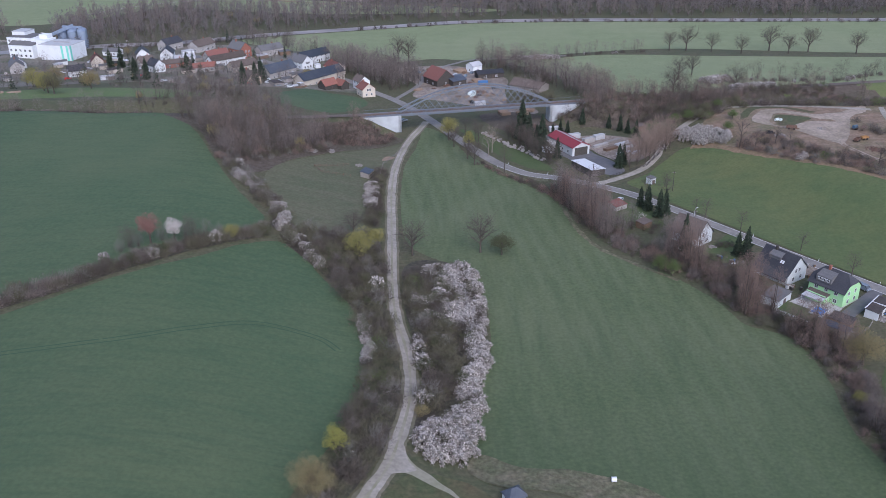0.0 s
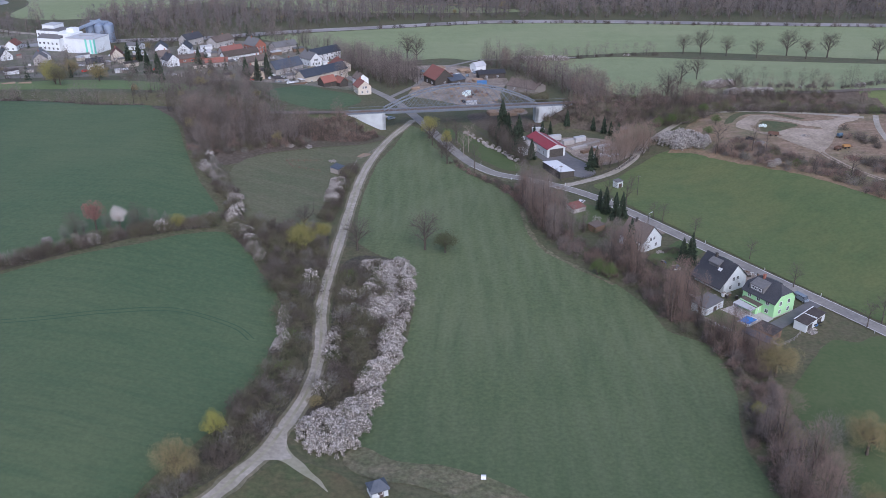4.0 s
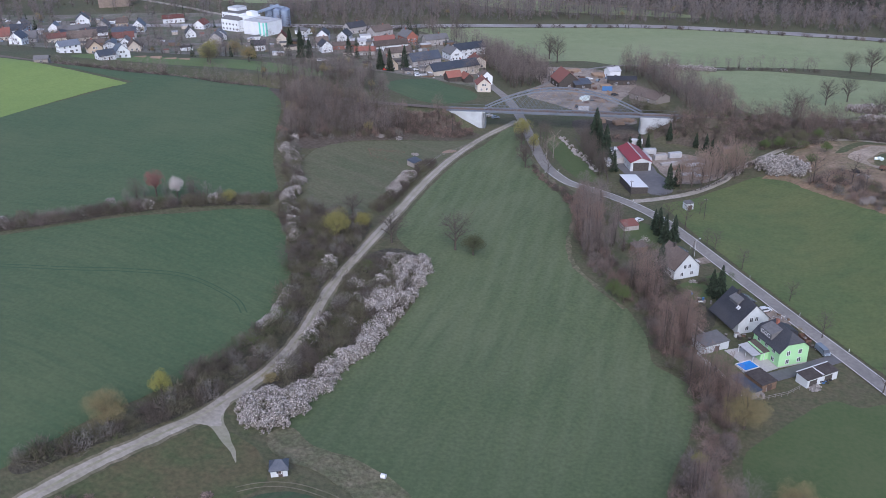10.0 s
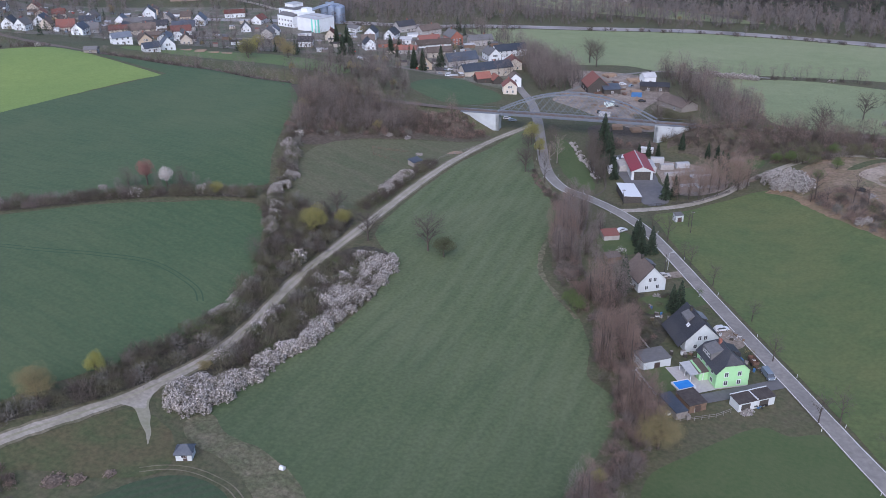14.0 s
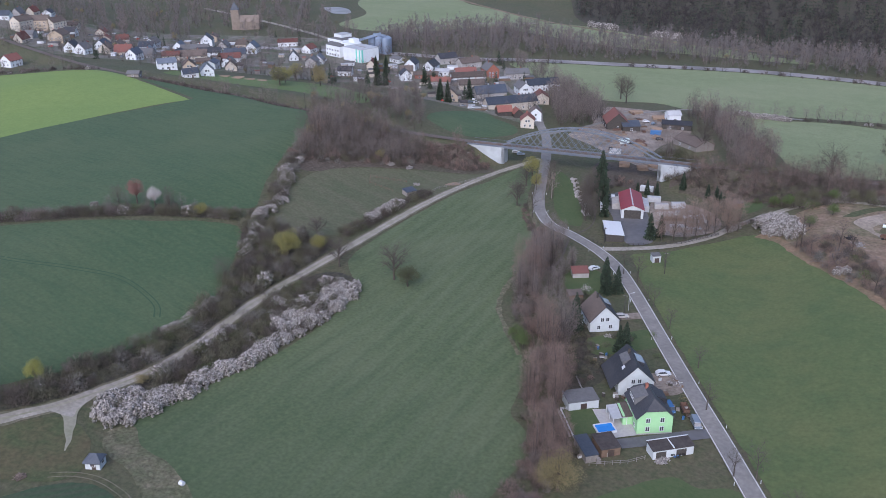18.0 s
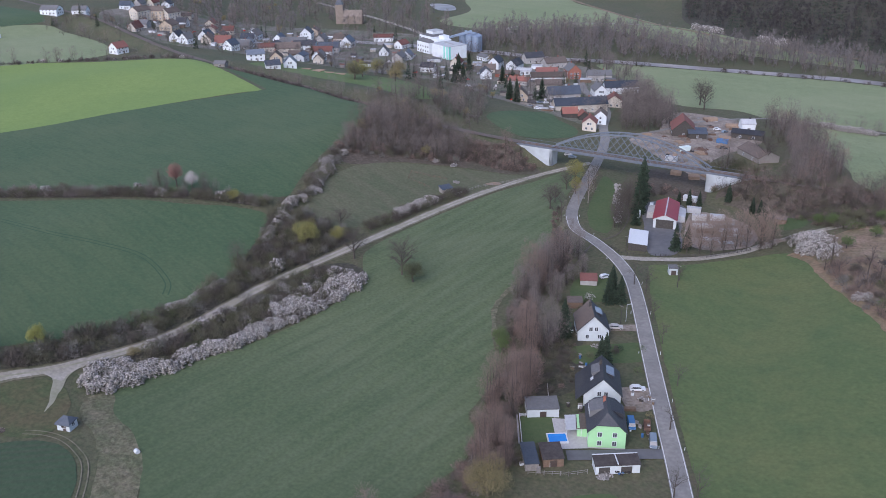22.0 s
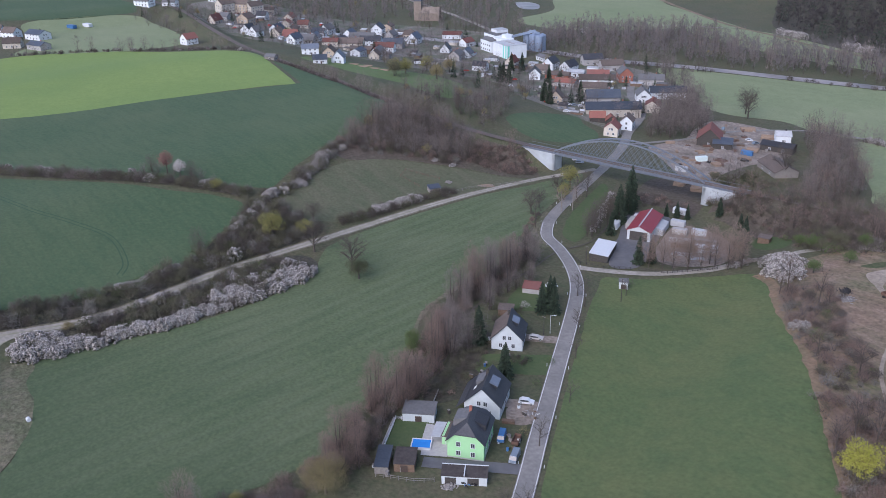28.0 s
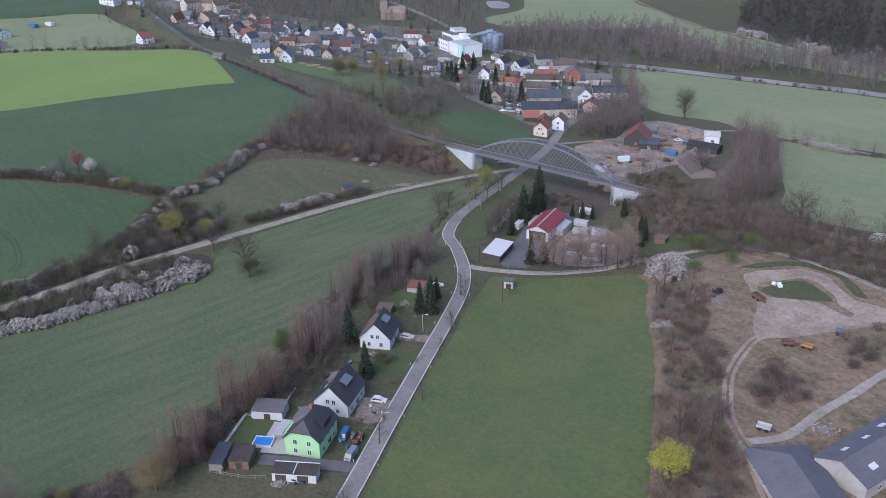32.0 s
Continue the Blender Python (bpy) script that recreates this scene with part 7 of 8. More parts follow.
# ---- the village ----
V = "house in the village"
VILLAGE = [
    # x, y, turn, length, width, eave, ridge, wall, roof, windows, label
    (-44, 494, 118, 9, 8, 4.8, 8.0, M_CREAM, M_ROOFRED, (2, 2, 2), "cream house with a red tiled roof behind the railway"),
    (-48, 512, 120, 9, 7, 5.5, 8.5, M_WHITE, M_ROOFBROWN, (1, 2, 2), "narrow white gabled house"),
    (-76, 531, 50, 34, 10, 5.0, 8.5, M_CREAM, M_ROOFBLUE, (2, 1, 6), "long pale barn with a slate grey roof"),
    (-68, 508, 45, 9, 7, 3.2, 6.2, M_BLACKWOOD, M_ROOFORANGE, (0, 1, 0), "dark barn with an orange tiled roof"),
    (-60, 511, 135, 7, 6, 3.0, 5.6, M_BLACKWOOD, M_ROOFORANGE, (0, 1, 0), "low dark barn wing with an orange tiled roof"),
    (-106, 556, 50, 22, 10, 4.6, 9.0, M_GREYWALL, M_ROOFBLUE, (2, 1, 6), "long house with a blue-grey roof full of skylights"),
    (-95, 584, 135, 14, 9, 5.0, 9.0, M_WHITE, M_ROOFGREY, (3, 2, 3), "white gabled farmhouse"),
    (-90, 604, 48, 24, 9, 5.0, 8.5, M_WHITE, M_ROOFBLUE, (2, 2, 5), "white farmhouse wing with a dark blue roof"),
    (-126, 632, 40, 18, 11, 4.5, 7.5, M_GREYWALL, M_ROOFGREY, (2, 1, 4), "grey building with a low grey roof"),
    (-146, 626, 140, 14, 10, 6.5, 11.0, M_BRICK, M_ROOFGREY, (3, 2, 3), "tall red brick house"),
    (-150, 600, 42, 26, 9, 4.5, 7.5, M_WHITE, M_ROOFBROWN, (2, 1, 5), "long white house with a brown roof"),
    (-160, 612, 42, 16, 9, 4.5, 8.0, M_GREYWALL, M_ROOFRED, (2, 1, 3), "house with a dark red roof"),
    (-160, 578, 20, 15, 9, 3.4, 5.6, M_GREYWALL, M_ROOFORANGE, (1, 1, 3), "low barn with a pale red roof"),
    (-214, 617, 110, 13, 9, 5.5, 9.5, M_WHITE, M_ROOFDARK, (2, 2, 3), "white house with a dark roof"),
    (-197, 620, 100, 13, 9, 5.0, 9.0, M_WHITE, M_ROOFDARK, (2, 2, 3), "white gabled house with a dark roof"),
    (-183, 612, 30, 14, 8, 3.2, 4.8, M_WHITE, M_SHEET, (1, 1, 3), "low white building with a pale roof"),
    (-184, 594, 30, 18, 8, 3.2, 5.2, M_BRICK, M_ROOFBROWN, (1, 1, 3), "low brick outbuilding"),
    (-118, 524, 130, 12, 9, 4.0, 8.5, M_PINKISH, M_ROOFBROWN, (2, 2, 3), "ochre house with a steep pale gable"),
    (-134, 578, 40, 18, 9, 4.0, 7.0, M_CREAM, M_ROOFBROWN, (2, 1, 3), "cream house with a brown roof"),
    (-180, 650, 60, 18, 11, 4.5, 8.0, M_GREYWALL, M_ROOFBROWN, (2, 1, 3), "old barn with a brown roof"),
    (-205, 655, 60, 16, 10, 5.0, 8.5, M_GREYWALL, M_ROOFDARK, (2, 1, 3), "grey barn by the river"),
    (-320, 460, 60, 13, 9, 5.2, 8.0, M_WHITE, M_SOLAR, (3, 2, 3), "white house with a solar roof"),
    (-308, 470, 140, 12, 9, 4.5, 8.5, M_PINKISH, M_ROOFBROWN, (2, 2, 3), "ochre house with a brown roof"),
    (-274, 441, 60, 10, 9, 3.2, 6.0, M_WHITE, M_ROOFBLUE, (2, 1, 2), "white bungalow with a blue-grey roof"),
    (-276, 458, 140, 11, 9, 4.2, 9.0, M_WHITE, M_ROOFBLUE, (2, 2, 3), "white house with a steep dark blue roof"),
    (-376, 534, 45, 22, 11, 5.0, 9.0, M_CREAM, M_ROOFBROWN, (2, 2, 4), "long cream house with a brown roof"),
    (-390, 564, 40, 20, 10, 5.0, 8.5, M_WHITE, M_ROOFDARK, (2, 2, 4), "white house with a dark roof"),
    (-334, 533, 120, 11, 9, 4.0, 8.0, M_WHITE, M_ROOFGREY, (2, 2, 2), "white gabled house"),
    (-357, 556, 40, 18, 10, 4.5, 8.0, M_WHITE, M_ROOFRED, (2, 1, 4), "house with a bright red roof"),
    (-354, 530, 35, 20, 9, 3.5, 5.5, M_BROWNWOOD, M_ROOFBROWN, (1, 1, 2), "long brown barn"),
    (-370, 575, 40, 18, 10, 4.5, 8.5, M_GREYWALL, M_ROOFBLUE, (2, 1, 4), "house with a bluish roof"),
    (-436, 604, 130, 14, 11, 7.5, 12.5, M_WHITE, M_ROOFDARK, (2, 3, 3), "tall white gabled house"),
    (-380, 606, 120, 13, 10, 5.0, 10.0, M_WHITE, M_ROOFBLUE, (2, 2, 3), "white house with a steep blue gable"),
    (-378, 650, 40, 18, 9, 4.0, 6.5, M_WHITE, M_ROOFRED, (2, 1, 4), "house with a red roof beside the mill"),
    (-338, 634, 100, 12, 9, 4.0, 7.5, M_WHITE, M_ROOFRED, (2, 1, 3), "white house with a red roof beside the mill"),
    (-458, 560, 120, 14, 10, 4.5, 9.0, M_WHITE, M_ROOFGREY, (2, 2, 3), "white house with a grey roof"),
    (-420, 575, 40, 24, 10, 4.0, 7.0, M_GREYWALL, M_ROOFGREY, (2, 1, 4), "grey workshop"),
    (-386, 484, 110, 11, 9, 5.0, 9.0, M_WHITE, M_ROOFBLUE, (2, 2, 3), "white house with a blue-grey roof"),
    (-446, 500, 120, 12, 10, 4.5, 9.0, M_WHITE, M_ROOFBLUE, (2, 2, 3), "white house with a blue roof"),
    (-434, 473, 110, 10, 9, 4.5, 9.0, M_WHITE, M_ROOFGREY, (2, 2, 3), "white gabled house"),
    (-447, 472, 120, 11, 9, 4.5, 9.0, M_WHITE, M_ROOFDARK, (2, 2, 3), "white gabled house"),
    (-498, 496, 120, 14, 12, 7.0, 11.0, M_PINKISH, M_ROOFBROWN, (3, 2, 4), "tall pale villa"),
    (-568, 540, 100, 16, 12, 9.0, 13.0, M_CREAM, M_ROOFBROWN, (3, 3, 4), "tall cream apartment house"),
    (-580, 514, 100, 16, 12, 9.0, 13.0, M_CREAM, M_ROOFBROWN, (3, 3, 4), "tall cream apartment house"),
    (-577, 530, 40, 18, 12, 9.0, 13.0, M_PINKISH, M_ROOFBROWN, (3, 3, 4), "tall ochre apartment house"),
    (-300, 416, 30, 8, 6, 2.8, 4.5, M_GREYWOOD, M_ROOFGREY, (1, 1, 1), "garden shed by the railway"),
    (-432, 410, 100, 11, 10, 5.0, 9.0, M_WHITE, M_ROOFRED, (2, 2, 3), "white villa beside blossoming trees"),
    (-626, 448, 30, 18, 11, 5.0, 8.5, M_WHITE, M_ROOFGREY, (3, 2, 4), "white farmhouse at the field lane"),
    (-608, 468, 40, 14, 9, 4.0, 7.5, M_WHITE, M_ROOFGREY, (2, 1, 3), "white house at the railway"),
    (-572, 306, 30, 14, 10, 5.0, 9.0, M_WHITE, M_ROOFBROWN, (2, 2, 3), "white house among trees"),
    (-520, 294, 60, 14, 10, 4.5, 8.5, M_CREAM, M_ROOFBROWN, (2, 2, 3), "house with a dark brown roof"),
    (-550, 322, 20, 20, 12, 5.0, 8.0, M_WHITE, M_ROOFBLUE, (2, 2, 4), "clubhouse with a slate roof"),
    (-497, 308, 20, 18, 10, 4.0, 6.5, M_GREYWALL, M_ROOFBLUE, (2, 1, 4), "long dark clubhouse"),
    (-586, 296, 60, 13, 10, 4.5, 8.5, M_WHITE, M_ROOFBROWN, (2, 2, 3), "house with a brown roof"),
    (-1, 526, 122, 16, 13, 4.4, 10.0, M_BLACKWOOD, M_ROOFRED, (1, 1, 2), "black timbered sawmill barn with a red roof"),
    (8, 525, 35, 10, 13, 3.4, 5.2, M_BLACKWOOD, M_ROOFBLUE, (0, 1, 1), "dark sawmill shed with a slate roof"),
    (22, 562, 40, 8, 7, 4.5, 6.5, M_WHITE, M_SHEET, (1, 1, 1), "white sawmill office with a pale roof"),
    (31, 543, 15, 17, 8, 3.4, 5.0, M_BLACKWOOD, M_ROOFDARK, (0, 1, 2), "dark open timber shed"),
    (53, 506, 146, 20, 12, 3.2, 6.2, M_GREYWOOD, M_ROOFBROWN, (0, 1, 2), "long weathered barn with a brown roof"),
]
for vx, vy, vt, vl, vw, ve, vr, wm, rm, win, lab in VILLAGE:
    house(vx, vy, vt, vl, vw, ve, vr, wm, rm, lab if len(lab.split()) > 3 else lab + " in the village", windows=win, group=V, chimneys=1 if wm not in (M_BLACKWOOD, M_GREYWOOD, M_BROWNWOOD) else 0)
# smaller houses packed between them
hr = random.Random(12)
for (x0, y0), (x1, y1), n in (((-400, 500), (-290, 560), 12), ((-470, 480), (-400, 560), 14), ((-560, 470), (-480, 560), 18), ((-330, 560), (-220, 610), 7), ((-480, 570), (-400, 640), 6), ((-250, 570), (-170, 600), 8), ((-640, 480), (-560, 600), 8), ((-130, 545), (-70, 600), 4)):
    for k in range(n):
        hx, hy = hr.uniform(x0, x1), hr.uniform(y0, y1)
        if all(math.hypot(hx - v[0], hy - v[1]) > 15 for v in VILLAGE):
            wm, rm = hr.choice([(M_WHITE, M_ROOFBLUE, 0), (M_WHITE, M_ROOFDARK, 0), (M_CREAM, M_ROOFBROWN, 0), (M_WHITE, M_ROOFDARK, 0), (M_CREAM, M_ROOFRED, 0), (M_GREYWALL, M_ROOFGREY, 0), (M_PINKISH, M_ROOFBROWN, 0)])[:2]
            VILLAGE.append((hx, hy))
            house(hx, hy, hr.choice([30, 40, 120, 130]) + hr.uniform(-8, 8), hr.uniform(9, 14), hr.uniform(8, 10), hr.uniform(3, 5), hr.uniform(6.5, 9), wm, rm, "small rendered house in the village", windows=(2, 1, 3), group=V)

for (x0, y0), (x1, y1), n in (((-400, 500), (-280, 580), 16), ((-480, 480), (-400, 580), 12), ((-240, 560), (-120, 620), 14), ((-150, 505), (-80, 560), 10), ((-560, 480), (-480, 560), 14), ((-200, 570), (-90, 640), 16), ((-340, 590), (-220, 620), 8), ((-470, 560), (-330, 640), 14)):
    for k in range(n):
        hx, hy = hr.uniform(x0, x1), hr.uniform(y0, y1)
        if all(math.hypot(hx - v[0], hy - v[1]) > 9 for v in VILLAGE):
            wm = hr.choice([M_GREYWALL, M_BROWNWOOD, M_WHITE, M_CREAM, M_GREYWOOD])
            rm = hr.choice([M_ROOFGREY, M_BITUMEN, M_SHEET, M_ROOFBROWN, M_ROOFGREY])
            VILLAGE.append((hx, hy))
            flat_box(hx, hy, hr.choice([35, 125]) + hr.uniform(-8, 8), hr.uniform(5, 10), hr.uniform(3.5, 5.5), hr.uniform(2.4, 3.2), wm, rm, "low garden shed or garage in the village", slope=0.4)

# mill: white blocks and silos
mill = thing("mill", -283, 634, -14, label="white mill works with a tall block and blue-grey silos", category="factory")
child("hall", Solid().box(-4, 20.5, -12, 7, -3, 11.0).mesh("hall", M_WHITE), mill)
child("hall_roof", Solid().box(-4.3, 20.8, -12.3, 7.3, 11.0, 11.4, 0.98).mesh("hall_roof", M_SHEET), mill)
child("roof_light", Solid().box(2, 15, -3.4, -1.6, 11.41, 11.7).mesh("roof_light", M_GREYWALL), mill)
for x0 in (13.4, 17.8):
    child("teal_strip", Solid().box(x0, x0 + 1.7, -12.1, -11.9, -2, 10.9).mesh("teal_strip", M_TEAL), mill, "teal wall strip")
child("teal_strip", Solid().box(20.4, 20.62, -11.4, -9.6, -2, 10.9).mesh("teal_strip", M_TEAL), mill, "teal wall strip")
child("block", Solid().box(-37, -16, -4, 14, -3, 13.5).mesh("block", M_WHITE), mill)
child("block_roof", Solid().box(-36.3, -16.7, -3.3, 13.3, 13.51, 13.8).mesh("block_roof", M_ROOFGREY), mill)
child("tower", Solid().box(-38, -27, 4, 15, -3, 16.2).mesh("tower", M_WHITE), mill)
child("tower_roof", Solid().box(-38.2, -26.8, 3.8, 15.2, 16.2, 16.5).mesh("tower_roof", M_SHEET), mill)
child("front_block", Solid().box(-32, -12, -10, -4.05, -3, 9.5).mesh("front_block", M_WHITE), mill)
child("front_roof", Solid().prism([(-10.3, 9.5), (-4.06, 9.5), (-4.06, 11.6)], -32.2, -11.8).mesh("front_roof", M_ROOFGREY), mill)
child("link", Solid().box(-15.9, -4.1, -5, 8, -3, 12.4).mesh("link", M_WHITE), mill)
child("roof_house", Solid().box(-13, -6, 1, 7, 12.4, 15.4).mesh("roof_house", M_WHITE), mill)
for k in range(5):
    for j in range(2):
        window(mill, -30 + k * 3.9, -10, 1.2 + j * 3.8, 1.5, 1.5, "-y")
for k in range(4):
    window(mill, -35 + k * 4.6, -4, 10.4, 1.4, 1.4, "-y")
for k, (sx, sy) in enumerate(((-12, 26), (-4.8, 28), (2.4, 30), (-8, 33.5), (-0.8, 35))):
    q = Solid().bar((sx, sy, -3), (sx, sy, 13.2), 6.8, 6.8, sides=16).bar((sx, sy, 13.2), (sx, sy, 15), 6.8, 6.8, sides=16, w2=1.0)
    child("silo", q.mesh("silo", M_SILO), mill, "blue-grey steel silo")
child("conveyor", Solid().bar((-16, 9, 11), (-4, 30, 17), 1.6, 2.0).mesh("conveyor", M_SILO), mill)
child("gantry", Solid().box(-13, 3.5, 28.5, 30, 15.2, 16.6).mesh("gantry", M_SILO), mill)
house(-243, 638, -14, 12, 8, 3.2, 5.0, M_WHITE, M_ROOFGREY, "low white mill office with a grey roof", windows=(2, 1, 3), chimneys=0)
church = thing("church", -492, 696, 40, label="village church with a square brown sandstone tower", category="church")
child("tower", Solid().box(-4, 4, -4, 4, -2, 20).mesh("tower", M_CHURCH), church)
child("spire", Solid().box(-4.3, 4.3, -4.3, 4.3, 20, 27, 0.12).mesh("spire", M_ROOFBLUE), church)
child("nave", Solid().prism([(-6, -2), (6, -2), (6, 8), (0, 14), (-6, 8)], 4, 24).mesh("nave", M_CHURCH), church)

# trees among the village houses
tr = random.Random(5)
def clear(x, y, r=9):
    return all(math.hypot(x - v[0], y - v[1]) > r - 2 for v in VILLAGE) and not (-328 < x < -236 and 600 < y < 680)
for (x0, y0), (x1, y1), n in (((-320, 500), (-120, 640), 330), ((-480, 460), (-320, 640), 360), ((-600, 420), (-480, 560), 190), ((-160, 500), (-60, 560), 70), ((-120, 560), (-60, 640), 34), ((-260, 640), (-150, 690), 44), ((-420, 640), (-330, 720), 60)):
    spots = []
    for k in range(n):
        px, py = tr.uniform(x0, x1), tr.uniform(y0, y1)
        if clear(px, py):
            spots.append((px, py))
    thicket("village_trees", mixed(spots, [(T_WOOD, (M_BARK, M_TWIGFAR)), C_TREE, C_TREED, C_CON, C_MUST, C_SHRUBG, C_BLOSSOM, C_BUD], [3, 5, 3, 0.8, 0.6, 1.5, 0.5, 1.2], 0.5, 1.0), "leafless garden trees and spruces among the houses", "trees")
for x, y, m in ((-218, 468, M_YELLOW), (-227, 483, M_YELLOW), (-204, 493, M_MUSTARD), (-250, 519, M_YELLOW), (-243, 536, M_MUSTARD), (-212, 462, M_BUD)):
    plant("yellow_tree", x, y, T_WILLOW, (M_BARK, m), 1.25, 1.05, "large tree with olive yellow spring leaves on the village green")
for x, y in ((-195, 545), (-190, 549), (-198, 551), (-226, 585), (-221, 592), (-169, 569), (-115, 544), (-120, 515), (-112, 512)):
    plant("spruce_tree", x, y, T_CONIFER, (M_BARK, M_NEEDLE), 1.15, 1.0, "dark green spruce in the village", "tree")


# ---- vehicles ----
def car(x, y, turn, paint, label, length=4.3, width=1.8, height=1.5, van=False, name="car"):
    """A parked car: body with wheel line, glass house, four wheels with rims."""
    ob = thing(name, x, y, turn, ground(x, y) + 0.22, label, "car")
    L, h = length / 2, height
    if van:
        prof = [(-L, 0.35), (L, 0.35), (L, 0.9), (L * 0.82, 1.05), (L * 0.6, h), (-L * 0.97, h), (-L, h * 0.9)]
        glass = [(L * 0.84, 1.02), (L * 0.62, h - 0.08), (-L * 0.3, h - 0.08), (-L * 0.3, 1.1)]
    else:
        prof = [(-L, 0.35), (L, 0.35), (L, 0.75), (L * 0.5, 0.95), (L * 0.2, h * 0.97), (-L * 0.6, h), (-L * 0.95, 0.95)]
        glass = [(L * 0.47, 0.97), (L * 0.2, h * 0.92), (-L * 0.6, h * 0.94), (-L * 0.86, 0.98)]
    body = Solid().prism(prof, -width / 2, width / 2)
    body.V = [(z_ and v[1] * 1.0, v[0] * (0.86 if v[2] > 1.05 else 1.0), v[2]) for v in body.V for z_ in (1,)]
    child("body", body.mesh("body", paint), ob)
    g = Solid().prism(glass, -width / 2 - 0.01, width / 2 + 0.01)
    g.V = [(v[1] * 1.01, v[0] * (0.89 if v[2] > 1.05 else 0.99), v[2]) for v in g.V]
    child("windows", g.mesh("windows", M_GLASS), ob)
    for wx in (-L * 0.62, L * 0.64):
        for wy in (-width / 2, width / 2):
            w = child("wheel", Solid().bar((wx, wy - 0.1, 0.32), (wx, wy + 0.1, 0.32), 0.64, 0.64, sides=12).mesh("wheel", M_TYRE), ob)
            child("rim", Solid().bar((wx, wy - 0.12, 0.32), (wx, wy + 0.12, 0.32), 0.36, 0.36, sides=10).mesh("rim", M_SHEET), w)
    for sy in (-1, 1):
        child("headlight", Solid().box(L - 0.12, L + 0.015, sy * width * 0.36 - 0.16, sy * width * 0.36 + 0.16, 0.6, 0.74).mesh("headlight", M_FRAME), ob)
    return ob


car(121.0, 267.2, 38, M_CARWHITE, "white compact SUV parked on the gravel drive", 4.5, 1.85, 1.6)
car(96.6, 295.0, 36, M_CARBEIGE, "pale estate car parked beside the upper house", 4.7, 1.8, 1.5)
car(137.3, 247.3, -58, M_CARGREY, "grey blue van parked beside the road", 5.0, 1.95, 1.95, van=True, name="van")
car(128.8, 250.6, -52, M_BLUEPAINT, "blue van parked behind the green house", 4.6, 1.9, 1.9, van=True, name="van")
for x, y, a, m in ((-107, 524, 60, M_CARWHITE), (-104, 527, 60, M_CARGREY), (-101, 530, 60, M_CARWHITE), (-98, 508, 20, M_CARGREY), (-90, 505, 30, M_CARWHITE), (-52, 520, 120, M_CARRED), (-20, 441, 40, M_CARGREY), (-24, 443, 30, M_CARBEIGE),
                   (48, 404, 115, M_CARWHITE), (51, 399, 115, M_CARGREY), (50, 409, 100, M_CARWHITE), (10, 548, 20, M_CARWHITE), (16, 545, 80, M_CARGREY), (73, 326, 60, M_CARWHITE)):
    car(x, y, a, m, "parked car in the village" if y > 480 else "parked car beside the yard")


# ---- loose things ----
def heap(x, y, r, h, m, label, name="heap", category="heap", n=60, size=0.35):
    """A heap of broken lumps."""
    ob = thing(name, x, y, label=label, category=category)
    s = Solid()
    hr2 = random.Random(int(x * 7 + y))
    for k in range(n):
        a, q = hr2.uniform(0, 6.283), r * math.sqrt(hr2.random())
        z = h * (1 - q / r) * hr2.uniform(0.4, 1.0)
        d = size * hr2.uniform(0.6, 1.6)
        c = Vector((math.cos(a) * q, math.sin(a) * q, z))
        s.bar(c, c + Vector((hr2.uniform(-1, 1), hr2.uniform(-1, 1), hr2.uniform(0.1, 0.8))).normalized() * d, d * 0.9, d * 0.7, sides=5, w2=d * 0.5)
    ring = [(math.cos(i * 0.6283) * r * 0.9, math.sin(i * 0.6283) * r * 0.9, -0.2) for i in range(10)]
    s.add(ring + [(0, 0, h * 0.75)], [[i, (i + 1) % 10, 10] for i in range(10)])
    child("rubble", s.mesh("rubble", m), ob)
    return ob


def log_pile(x, y, turn, length=5.0, width=6.0, high=3, label="stack of pale cut logs", m=None):
    ob = thing("log_pile", x, y, turn, label=label, category="logs")
    lr = random.Random(int(x * 3 + y * 5))
    for row in range(high):
        for k in range(int(width / 0.6) - row):
            yy = (k + row * 0.5) * 0.6 - width / 2
            s = Solid().bar((-length / 2 + lr.uniform(-0.3, 0.3), yy, 0.3 + row * 0.5), (length / 2 + lr.uniform(-0.3, 0.3), yy + lr.uniform(-0.2, 0.2), 0.3 + row * 0.5), 0.52, 0.52, sides=7)
            child("log", s.mesh("log", m or M_LOG), ob)
    return ob


for x, y, a, l, w, hi in ((34, 453, 20, 5, 7, 3), (44, 452, 30, 5, 6, 3), (48, 458, 70, 4, 6, 2), (27, 492, 60, 4, 6, 2), (23, 531, 20, 6, 7, 3), (13, 563, 30, 8, 8, 3), (-5, 570, 40, 8, 7, 3), (30, 512, 80, 5, 6, 2), (36, 478, 40, 4, 5, 2), (18, 478, 10, 5, 5, 2),
                          (8, 505, 60, 4, 5, 2), (-14, 508, 50, 5, 4, 2)):
    log_pile(x, y, a, l, w, hi, "stack of brown cut logs in the sawmill yard")
for x, y, a in ((-262, 474, 30), (-256, 466, 20), (-248, 470, 40), (-240, 474, 20), (-268, 466, 30)):
    log_pile(x, y, a, 7, 4, 1, "bright sawn timber lying on the village green")
